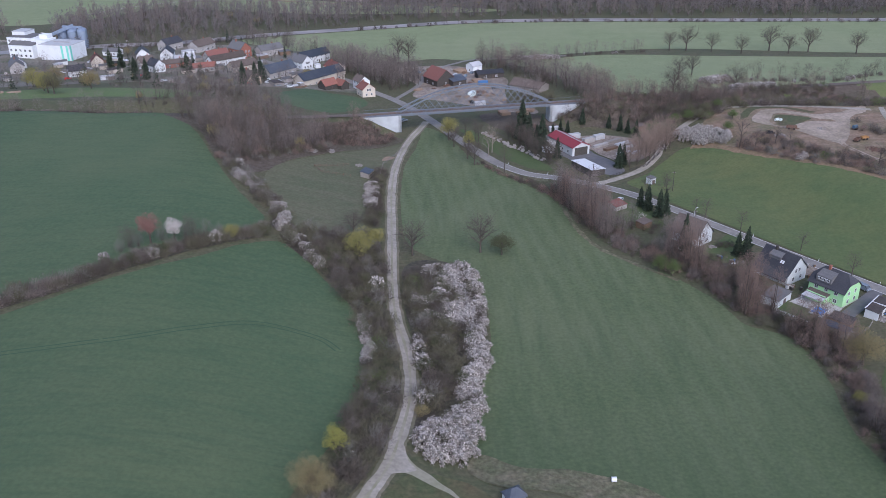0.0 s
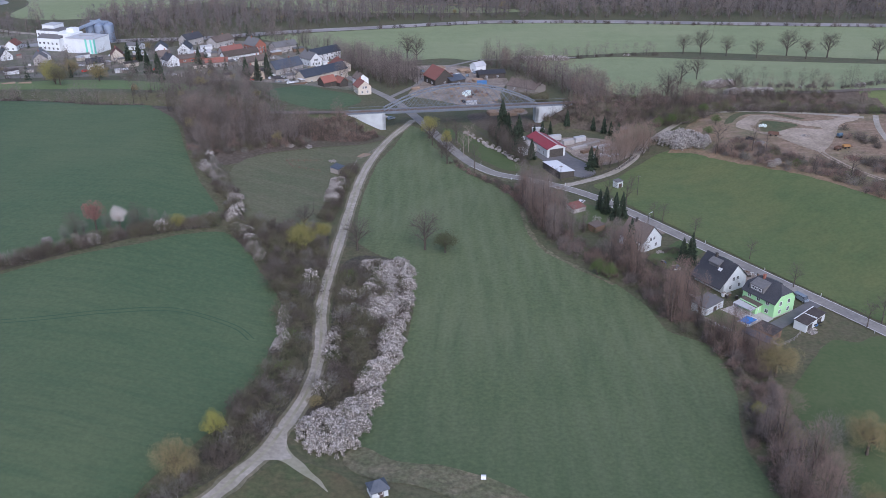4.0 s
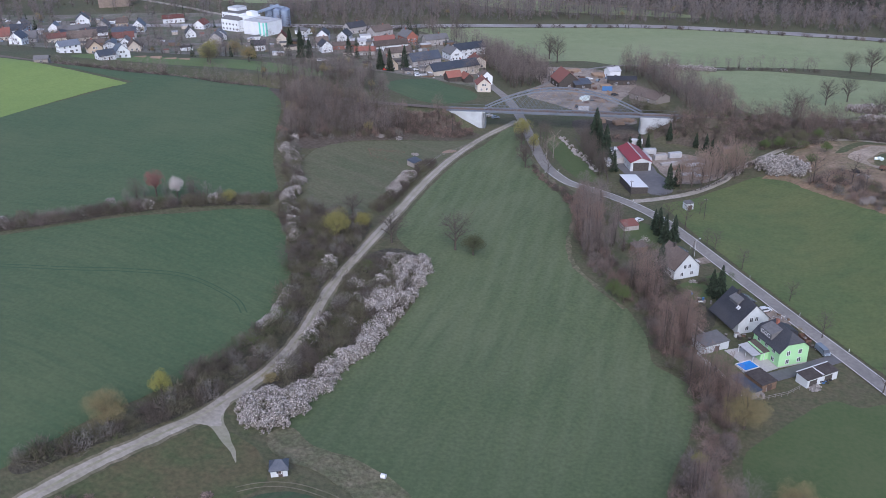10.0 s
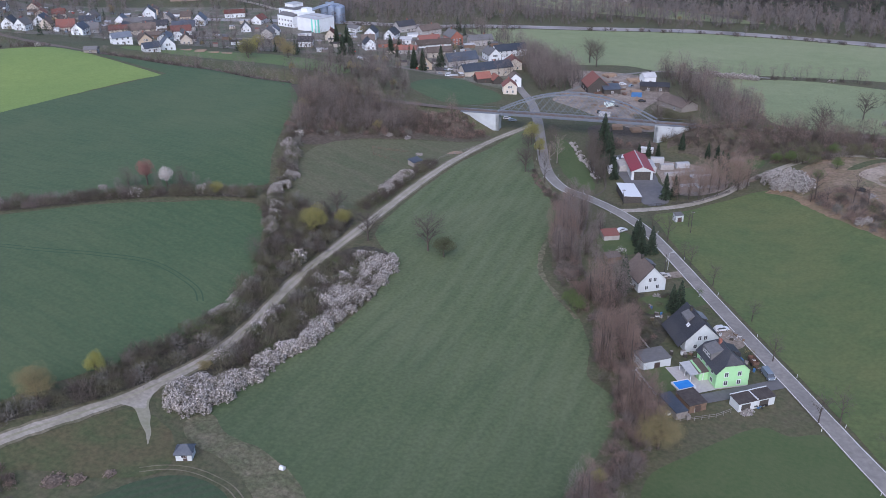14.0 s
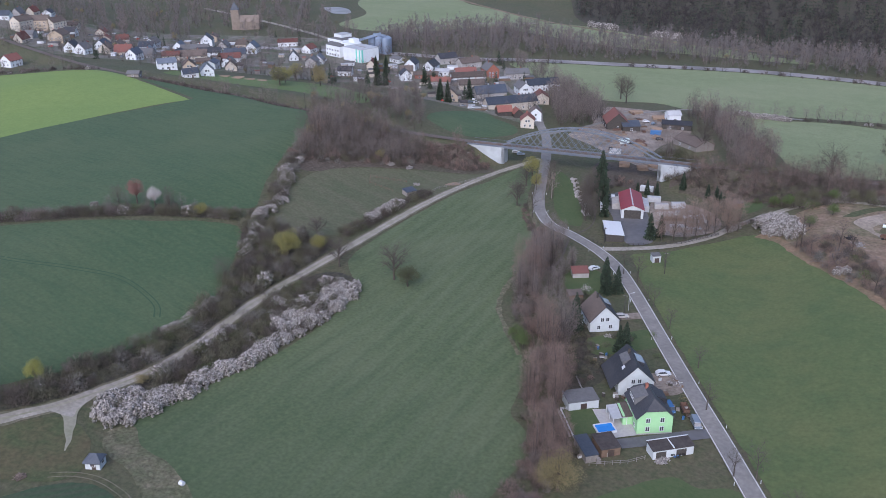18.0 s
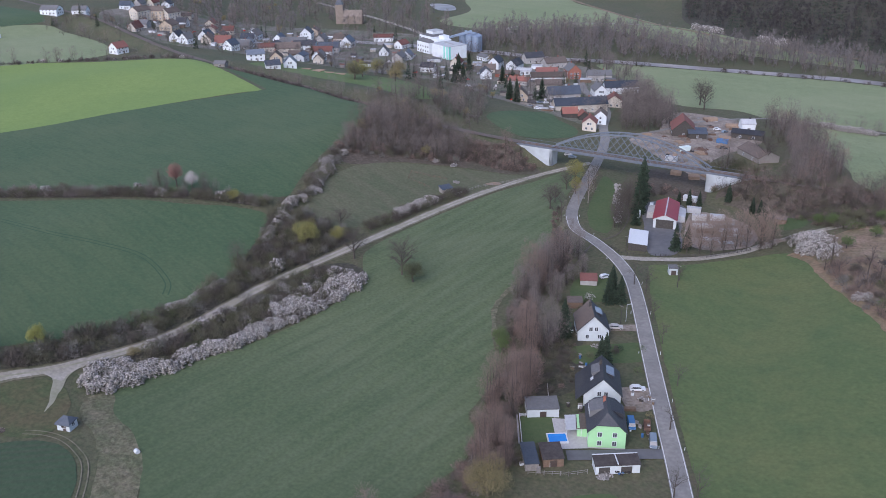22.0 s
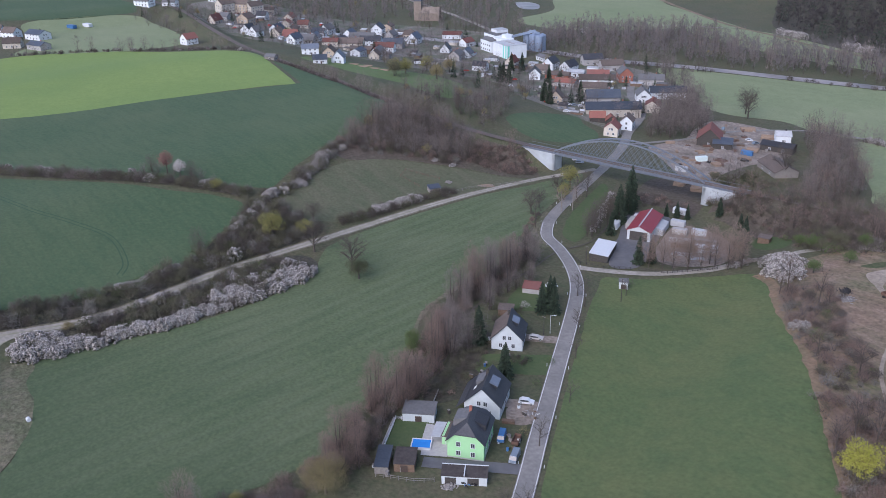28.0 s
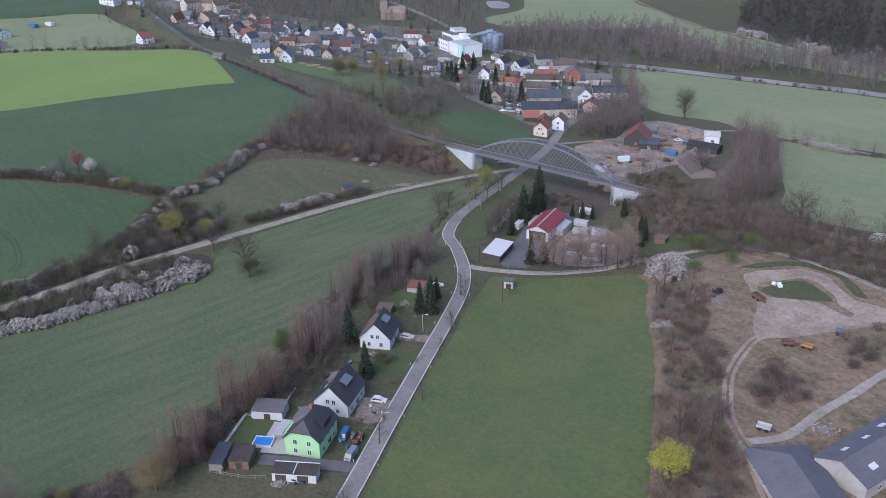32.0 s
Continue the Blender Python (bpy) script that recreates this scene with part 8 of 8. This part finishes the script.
for x, y, r, h, m, lab in ((134.6, 227.9, 2.2, 1.0, M_RUBBLE, "dark grey gravel heap beside the garage"), (152.6, 381.3, 2.6, 1.6, M_TYRE, "black heap of scrap on the bank"), (155.8, 376.0, 3.2, 1.4, M_RUBBLE, "grey rubble heap on the bank"),
                           (189.5, 355.5, 4.2, 1.3, M_RUST, "rusty scrap metal heap"), (214.9, 337.0, 3.5, 0.8, M_RUBBLE, "pale rubble heap beside the hall"), (110.0, 262.5, 1.8, 0.5, M_RUBBLE, "scattered pale stones in the garden"),
                           (24, 500, 4, 1.6, M_RUST, "brown bark heap in the sawmill yard"), (38, 466, 3.5, 1.4, M_LOG, "heap of offcuts near the bridge"), (5, 540, 3, 1.4, M_RUST, "brown bark heap beside the barn"), (-38, 368, 2.0, 0.6, M_GREYWOOD, "grey brushwood heap in the pasture"),
                           (-60, 377, 3.0, 1.2, M_GREYWOOD, "grey brushwood heap at the wood edge"), (-52, 382, 2.4, 1.0, M_RUBBLE, "pale rubble heap at the wood edge"), (98, 281, 1.5, 0.5, M_RUBBLE, "stones beside the white house"), (178, 386, 2.0, 0.5, M_RUBBLE, "pale rubble on the yard"),
                           (125.5, 264.5, 2.2, 0.4, M_RUBBLE, "pale building rubble on bare soil")):
    heap(x, y, r, h, m, lab)
junk = thing("tyre_stack", 138.0, 231.6, 45, label="dark tyres and pipes piled beside the garage", category="tyres")
jr = random.Random(3)
for k in range(12):
    c = Vector((jr.uniform(-2, 2), jr.uniform(-1, 1), 0.25 + 0.25 * (k % 3)))
    child("tyre", Solid().bar(c - Vector((0, 0, 0.12)), c + Vector((jr.uniform(-0.1, 0.1), 0.1, 0.12)), 0.75, 0.75, sides=10).mesh("tyre", M_TYRE if k % 3 else M_BLUEPAINT), junk)
ball = thing("round_bale", 38.7, 155.3, label="white wrapped round bale on the meadow edge", category="bale")
child("wrap", Solid().bar((-0.6, 0, 0.6), (0.6, 0, 0.6), 1.2, 1.2, sides=16).mesh("wrap", M_FRAME), ball)
for k, (x, y) in enumerate(((161.6, 399.4), (162.9, 400.3), (163.9, 399.2))):
    b = thing("silage_bale", x, y, 30 * k, label="pale turquoise wrapped silage bale", category="bale")
    child("wrap", Solid().bar((-0.6, 0, 0.65), (0.6, 0, 0.65), 1.3, 1.3, sides=14).mesh("wrap", M_TARP), b)


def trailer(x, y, turn, m, label, name="trailer", L=4.6, W=2.1, h=1.5, tank=False):
    ob = thing(name, x, y, turn, label=label, category="trailer")
    if tank:
        child("tank", Solid().bar((-L / 2, 0, 1.5), (L / 2, 0, 1.5), 1.6, 1.6, sides=14).mesh("tank", m), ob)
    else:
        s = Solid()
        s.box(-L / 2, L / 2, -W / 2, W / 2, 0.8, 0.95)
        for x0, x1, y0, y1 in ((-L / 2, L / 2, -W / 2, -W / 2 + 0.08), (-L / 2, L / 2, W / 2 - 0.08, W / 2), (-L / 2, -L / 2 + 0.08, -W / 2, W / 2), (L / 2 - 0.08, L / 2, -W / 2, W / 2)):
            s.box(x0, x1, y0, y1, 0.95, 0.95 + h * 0.55)
        child("tub", s.mesh("tub", m), ob)
    child("chassis", Solid().box(-L / 2 - 0.1, L / 2 + 1.2, -0.35, 0.35, 0.55, 0.78).mesh("chassis", M_RUST), ob)
    for wx in (-L * 0.25, L * 0.25):
        for wy in (-W / 2, W / 2):
            child("wheel", Solid().bar((wx, wy - 0.14, 0.45), (wx, wy + 0.14, 0.45), 0.9, 0.9, sides=12).mesh("wheel", M_TYRE), ob)
    return ob


trailer(164.2, 386.3, -20, M_RUST, "rusty brown tipping trailer on the yard")
trailer(186.4, 367.0, 40, M_RUST, "rusty brown hay trailer beside the scrub", L=3.4, W=1.7, h=1.2)
trailer(190.9, 369.6, 15, M_ORANGE, "small orange farm trailer with a dark load", L=3.4, W=1.7, h=1.2)
trailer(193.0, 384.2, 30, M_TANKPAINT, "dull blue tank trailer on the yard", tank=True, L=2.4, W=1.5, h=1.2)
trailer(132.6, 252.4, -58, M_RUST, "open trailer loaded with boards beside the drive", L=4.0, W=1.8)
trailer(205.3, 325.3, 20, M_SHEET, "grey metal trough beside the lane", name="trough", L=3.4, h=1.0)


def container(x, y, turn, m, label, L=6.0, W=2.4, h=2.5, name="container"):
    ob = thing(name, x, y, turn, label=label, category="container")
    child("body", Solid().box(-L / 2, L / 2, -W / 2, W / 2, 0.0, h).mesh("body", m), ob)
    s = Solid()
    for k in range(int(L / 0.5)):
        xx = -L / 2 + 0.25 + k * 0.5
        s.box(xx - 0.08, xx + 0.08, -W / 2 - 0.04, W / 2 + 0.04, 0.12, h - 0.12)
    child("ribs", s.mesh("ribs", m), ob)
    return ob


container(-580, 360, 20, M_BLUEPAINT, "blue container at the sports ground", 9, 4, 3)
container(-579, 374, 20, M_FRAME, "white container at the sports ground", 9, 4, 3)
for x, y, a, m, lab in ((78, 407, 30, M_SHEET, "pale container on the muddy lot"), (72, 402, 30, M_GREYWALL, "grey container on the muddy lot"), (66, 409, 20, M_SHEET, "pale container behind the hall"), (50, 388, 115, M_FRAME, "white container beside the hall"), (22, 470, 10, M_SHEET, "pale container near the bridge"),
                        (18, 492, 60, M_TARP, "pale green container in the sawmill yard"), (26, 521, 10, M_BLUEPAINT, "blue container in the sawmill yard"), (58, 421, 10, M_FRAME, "white caravan on the small lawn")):
    container(x, y, a, m, lab)


def stack(x, y, turn, L, W, h, m, label, name="board_stack"):
    """Boards or slabs laid in layers."""
    ob = thing(name, x, y, turn, label=label, category="stack")
    k = 0
    z = 0.1
    while z < h:
        child("layer", Solid().box(-L / 2 + 0.1 * (k % 2), L / 2 - 0.07 * (k % 3), -W / 2, W / 2 - 0.06 * (k % 2), z, z + 0.22).mesh("layer", m), ob)
        z += 0.3
        k += 1
    return ob


for x, y, a, L, W, h, m in ((88, 398, 35, 9, 2.0, 1.2, M_SHEET), (91, 394, 35, 9, 2.0, 0.9, M_GREYWALL), (84, 402, 35, 10, 2.2, 1.2, M_GREYWOOD), (86, 385, 35, 8, 2.0, 0.9, M_SHEET), (81, 391, 35, 8, 2.2, 1.2, M_BROWNWOOD), (92, 386, 35, 6, 2.0, 0.6, M_CONCRETE), (77, 396, 35, 9, 2.0, 1.2, M_GREYWALL)):
    stack(x, y, a, L, W, h, m, "stacked boards and slabs on the muddy lot")
for x, y, a, m in ((-97, 514, 30, M_SHEET), (-90, 510, 30, M_SHEET), (-104, 512, 30, M_GREYWOOD), (-84, 507, 35, M_BROWNWOOD), (124.5, 257.0, 40, M_BROWNWOOD)):
    stack(x, y, a, 3.6 if y < 300 else 8, 1.2 if y < 300 else 1.6, 0.8, m, "long low stack of boards" if y > 300 else "stacked brown boards beside the drive")


def fence(points, m, label, spacing=2.0, h=1.2, rails=(0.5, 1.05)):
    ob = thing("fence", *points[0], label=label, category="fence")
    ox, oy, oz = ob.matrix_basis.translation
    key = ("post", h, m.name)
    if key not in count:
        count[key] = Solid().box(-0.06, 0.06, -0.06, 0.06, -0.3, h).mesh("post", m)
    for (x1, y1), (x2, y2) in zip(points, points[1:]):
        n = max(1, round(math.hypot(x2 - x1, y2 - y1) / spacing))
        P = [(x1 + (x2 - x1) * k / n, y1 + (y2 - y1) * k / n) for k in range(n + 1)]
        for p in P:
            child("post", count[key], ob, m=pose(p[0] - ox, p[1] - oy, ground(*p) - oz + 0.15))
        for r in rails:
            for p, q in zip(P, P[1:]):
                s = Solid().bar((p[0] - ox, p[1] - oy, ground(*p) - oz + r + 0.15), (q[0] - ox, q[1] - oy, ground(*q) - oz + r + 0.15), 0.1, 0.06)
                child("rail", s.mesh("rail", m), ob)
    return ob


fence([(111.6, 224.6), (103.2, 234.4), (109, 240)], M_FRAME, "pale garden fence round the lawn", 1.5, 1.1, (0.3, 0.6, 0.95))
fence([(120, 216), (128, 222), (131, 226)], M_GREYWOOD, "weathered fence below the sheds")
fence([(-28, 306), (-28, 340), (-27, 372), (-16, 402)], M_GREYWOOD, "weathered pasture fence beside the track", 4)
fence([(-40, 352), (-52, 350), (-56, 356), (-42, 366)], M_BROWNWOOD, "weathered paddock fence in the pasture", 3)
fence([(58, 352), (66, 349), (74, 353), (82, 359)], M_BLACKWOOD, "dark fence along the barn yard", 2, 1.0)
fence([(84, 361), (93, 367), (103, 384)], M_BLACKWOOD, "dark fence along the lane", 2, 1.2, (0.3, 0.6, 0.9, 1.15))
retaining = thing("retaining_wall", 106.5, 229.5, -50, label="grey retaining wall below the garden lawn", category="wall")
child("wall", Solid().box(-6.4, 6.4, -0.2, 0.2, -1.5, 0.45).mesh("wall", M_GREYWALL), retaining)

# garden clutter round the houses: stones, pots, woodpiles, paths
gr = random.Random(21)
for poly, n in (([(100, 262), (108, 268), (106, 276), (96, 272)], 9), ([(84, 276), (92, 282), (88, 290), (80, 286)], 7), ([(120, 266), (127, 270), (129, 264), (122, 260)], 6), ([(126, 252), (134, 256), (136, 249), (130, 246)], 6), ([(113, 244), (119, 248), (116, 252), (110, 248)], 5), ([(119, 214), (126, 220), (122, 226), (114, 218)], 5)):
    for k in range(n):
        for attempt in range(20):
            x, y = gr.uniform(min(p[0] for p in poly), max(p[0] for p in poly)), gr.uniform(min(p[1] for p in poly), max(p[1] for p in poly))
            if inside(x, y, poly):
                break
        w, d, h = gr.uniform(0.4, 1.5), gr.uniform(0.4, 1.0), gr.uniform(0.3, 1.1)
        m, name, lab = gr.choice([(M_FRAME, "planter", "white plastic planter in the garden"), (M_GREYWOOD, "wood_crate", "grey wooden crate in the garden"), (M_RUBBLE, "stone_block", "pale stone block in the garden"), (M_BROWNWOOD, "firewood_stack", "small brown firewood stack"), (M_BLUEPAINT, "rain_barrel", "blue rain barrel beside the house"), (M_BLACKWOOD, "waste_bin", "dark waste bin beside the house")])
        ob = thing(name, x, y, gr.uniform(0, 180), label=lab, category="garden clutter")
        if name == "rain_barrel":
            child("barrel", Solid().bar((0, 0, 0), (0, 0, 1.0), 0.7, 0.7, sides=12).mesh("barrel", m), ob)
        else:
            child("body", Solid().box(-w / 2, w / 2, -d / 2, d / 2, -0.1, h + 0.2, 0.92).mesh("body", m), ob)
            child("rim", Solid().box(-w / 2, w / 2, -d / 2, d / 2, h + 0.2, h + 0.26, 0.98).mesh("rim", M_GREYWOOD), ob)
fence([(100, 252), (104, 247), (108, 243)], M_GREYWALL, "grey low wall beside the stream", 1.2, 0.9, (0.2, 0.4, 0.6, 0.8))

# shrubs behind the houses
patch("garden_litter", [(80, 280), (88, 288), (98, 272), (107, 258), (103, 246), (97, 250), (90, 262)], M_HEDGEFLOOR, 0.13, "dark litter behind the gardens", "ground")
for poly, gap in (([(82, 278), (88, 284), (98, 270), (106, 257), (103, 246), (97, 250), (90, 262)], 2.7), ([(70, 300), (76, 310), (84, 304), (80, 292)], 3.0), ([(96, 280), (104, 287), (109, 281), (101, 275)], 3.2), ([(112, 214), (120, 219), (116, 226), (108, 220)], 2.6)):
    thicket("undergrowth", mixed(scatter(poly, gap), [C_SHRUB, C_SHRUBO, C_DOLIVE, C_SHRUBR, C_BUD], [4, 3, 2, 1, 1], 0.35, 0.85), "dark shrubs behind the gardens", "undergrowth")

# poles, lamp, delineators
for x, y, h in ((97, 336, 9), (-33, 408, 8), (96, 299, 7), (-150, 417, 12), (66, 352, 7)):
    ob = thing("utility_pole", x, y, label="dark wooden utility pole with a crossbar", category="pole")
    child("pole", Solid().bar((0, 0, -0.3), (0, 0, h), 0.3, 0.3, sides=8, w2=0.2).mesh("pole", M_BLACKWOOD), ob)
    child("crossbar", Solid().box(-0.8, 0.8, -0.06, 0.06, h - 0.5, h - 0.35).mesh("crossbar", M_GREYWOOD), ob)
lamp = thing("street_lamp", 96.5, 301.5, 40, label="slim grey street lamp beside the road", category="lamp")
child("pole", Solid().bar((0, 0, 0), (0, 0, 6.5), 0.16, 0.16, sides=8).mesh("pole", M_SHEET), lamp)
child("arm", Solid().bar((0, 0, 6.4), (1.4, 0, 6.7), 0.1).mesh("arm", M_SHEET), lamp)
child("head", Solid().box(1.1, 1.8, -0.15, 0.15, 6.6, 6.75).mesh("head", M_FRAME), lamp)
post_mesh = Solid().box(-0.08, 0.08, -0.06, 0.06, -0.2, 1.05, 0.8).mesh("delineator", M_FRAME)
ln = spline(ROAD, 8)
walked, side = 0.0, 1
for p, q in zip(ln, ln[1:]):
    walked += (q - p).length
    if walked > 22 and q.y < 430:
        walked = 0.0
        d = (q - p).normalized()
        for side in (-3.3, 3.3):
            at = q + Vector((-d.y, d.x)) * side
            ob = thing("delineator_post", at.x, at.y, label="white plastic delineator post beside the road", category="post", group="delineators along the road")
            child("post", post_mesh, ob)

# skylights and gutters on the halls, hay patch, garden plots
patch("hay_patch", [(-28, 378), (-24, 380), (-22, 384), (-26, 384)], M_LOG, 0.16, "orange straw patch in the pasture", "straw")
patch("garden_soil", [(119, 262), (124, 267), (129, 262), (125, 257)], M_MUD, 0.15, "bare brown building soil", "soil")
patch("house_garden", [(99, 268), (108, 276), (115, 285), (108, 292), (100, 284), (93, 276)], M_LAWN, 0.14, "green garden lawn with shrubs", "lawn")
patch("house_garden", [(75, 303), (84, 312), (80, 322), (70, 326), (66, 316)], M_LAWN, 0.14, "green garden lawn", "lawn")
for x, y, s_, m in ((101, 262, 1.0, M_BUD), (100, 274, 0.8, M_BUD), (97, 270, 1.0, M_TWIGDARK), (116, 276, 0.7, M_LEAF), (110, 288, 0.8, M_LEAF), (83, 300, 1.0, M_LEAF), (78, 308, 0.9, M_BLOSSOM), (131, 257, 0.8, M_MUSTARD), (134, 250, 0.6, M_BUD), (105, 284, 0.6, M_NEEDLE), (92, 275, 1.0, M_BUD), (86, 292, 1.0, M_BUD)):
    plant("garden_bush", x, y, T_BUSH, (M_BARK, m), s_, 1.0, "small garden bush beside the houses", "bush", "bushes in the gardens")

# ---- clutter of the sawmill, the lot by the barn and the village yards ----
yr = random.Random(31)
JUNK = [(M_LOG, "low stack of pale sawn boards"), (M_GREYWOOD, "low stack of weathered boards"), (M_BROWNWOOD, "stack of brown planks"), (M_RUST, "stack of rusty sheets")]
def in_polygon_spots(poly, n):
    out = []
    xs, ys = [p[0] for p in poly], [p[1] for p in poly]
    while len(out) < n:
        x, y = yr.uniform(min(xs), max(xs)), yr.uniform(min(ys), max(ys))
        if inside(x, y, poly) and all(math.hypot(x - q[0], y - q[1]) > 3.2 for q in out):
            out.append((x, y))
    return out


SAWMILL = [(-10, 500), (6, 482), (30, 465), (36, 478), (34, 505), (36, 530), (26, 556), (6, 574), (-22, 570), (-22, 552), (-12, 545), (12, 540), (14, 522), (-10, 512)]
for k, (x, y) in enumerate(in_polygon_spots(SAWMILL, 46)):
    m, lab = JUNK[k % 4]
    if k % 5 == 4:
        heap(x, y, yr.uniform(1.0, 2.2), yr.uniform(0.5, 1.1), yr.choice([M_RUST, M_RUBBLE, M_GREYWOOD, M_TYRE]), "small heap of scrap in the sawmill yard", n=26)
    elif k % 9 == 3:
        car(x, y, yr.uniform(0, 180), yr.choice([M_CARWHITE, M_CARGREY, M_TYRE, M_CARBEIGE]), "parked vehicle in the sawmill yard")
    else:
        stack(x, y, yr.choice([20, 35, 110, 125]) + yr.uniform(-8, 8), yr.uniform(2, 4.5), yr.uniform(1, 2.0), yr.uniform(0.5, 1.3), m, lab + " in the sawmill yard")
for k, (x, y) in enumerate(in_polygon_spots([(-100, 512), (-78, 500), (-82, 520), (-96, 540), (-112, 545)], 9) + in_polygon_spots([(-180, 585), (-120, 590), (-120, 612), (-175, 605)], 8)):
    if all(math.hypot(x - v[0], y - v[1]) > 7 for v in VILLAGE):
        if k % 3 == 0:
            car(x, y, yr.uniform(0, 180), yr.choice([M_CARWHITE, M_CARGREY, M_CARBEIGE]), "parked car in a village yard")
        else:
            stack(x, y, yr.uniform(0, 180), yr.uniform(2, 4), yr.uniform(1, 2), yr.uniform(0.6, 1.4), yr.choice([M_SHEET, M_GREYWOOD, M_FRAME, M_LOG]), "pale stacked material in a village yard")

# more cars and pale garden things between the village houses
cr = random.Random(77)
placed = 0
while placed < 46:
    x, y = cr.uniform(-560, -70), cr.uniform(470, 640)
    if inside(x, y, [(-62, 505), (-80, 600), (-190, 660), (-330, 600), (-400, 680), (-590, 590), (-600, 490), (-480, 462), (-330, 495), (-190, 545), (-130, 512)]) and all(math.hypot(x - v[0], y - v[1]) > 8 for v in VILLAGE):
        placed += 1
        if placed % 2:
            car(x, y, cr.choice([35, 125, 45]) + cr.uniform(-10, 10), cr.choice([M_CARWHITE, M_CARGREY, M_CARBEIGE, M_CARRED, M_CARWHITE]), "parked car between the village houses")
        else:
            flat_box(x, y, cr.choice([35, 125]) + cr.uniform(-8, 8), cr.uniform(3, 6), cr.uniform(2.5, 4), cr.uniform(2.2, 2.8), cr.choice([M_WHITE, M_CREAM, M_GREYWOOD]), cr.choice([M_FRAME, M_SHEET, M_ROOFORANGE, M_FRAME]), "small pale garden hut in the village", "garden_hut", "shed")

# pale boulders and small blossom bushes on the stream bank beside the barn
sr = random.Random(9)
BANK_LINE = spline([(21, 418), (30, 403), (38, 391), (46, 377)], 8)
for k, p in enumerate(BANK_LINE):
    ob = thing("boulder", p.x + sr.uniform(-0.8, 0.8), p.y + sr.uniform(-0.8, 0.8), sr.uniform(0, 180), label="pale rough boulder on the stream bank", category="boulder", group="boulders on the stream bank")
    w = sr.uniform(0.7, 1.3)
    child("stone", poly_mesh("stone", [tuple(v) for v in ICO_V * np.array([w, w * 0.8, w * 0.7]) * np.random.default_rng(k).uniform(0.8, 1.2, (12, 1)) + np.array([0, 0, w * 0.4])], [tuple(int(i) for i in f) for f in ICO_F], M_RUBBLE), ob)
    if k % 3 == 0:
        plant("blossom_bush", p.x + 1.5, p.y + 0.5, T_BLOSSOM, (M_BARK, M_TWIGGREY, M_BLOSSOM), sr.uniform(0.45, 0.7), 1.0, "small white blossoming bush on the stream bank", "bush", parts=("stem", "twigs", "blossom"))

# brushwood below the hut
for x, y, r in ((-5, 126, 3.2), (-1, 129, 2.4), (4, 134.5, 1.5)):
    heap(x, y, r, r * 0.3, M_BRUSHWOOD, "heap of brown cut brushwood in the grass", n=120, size=0.32)
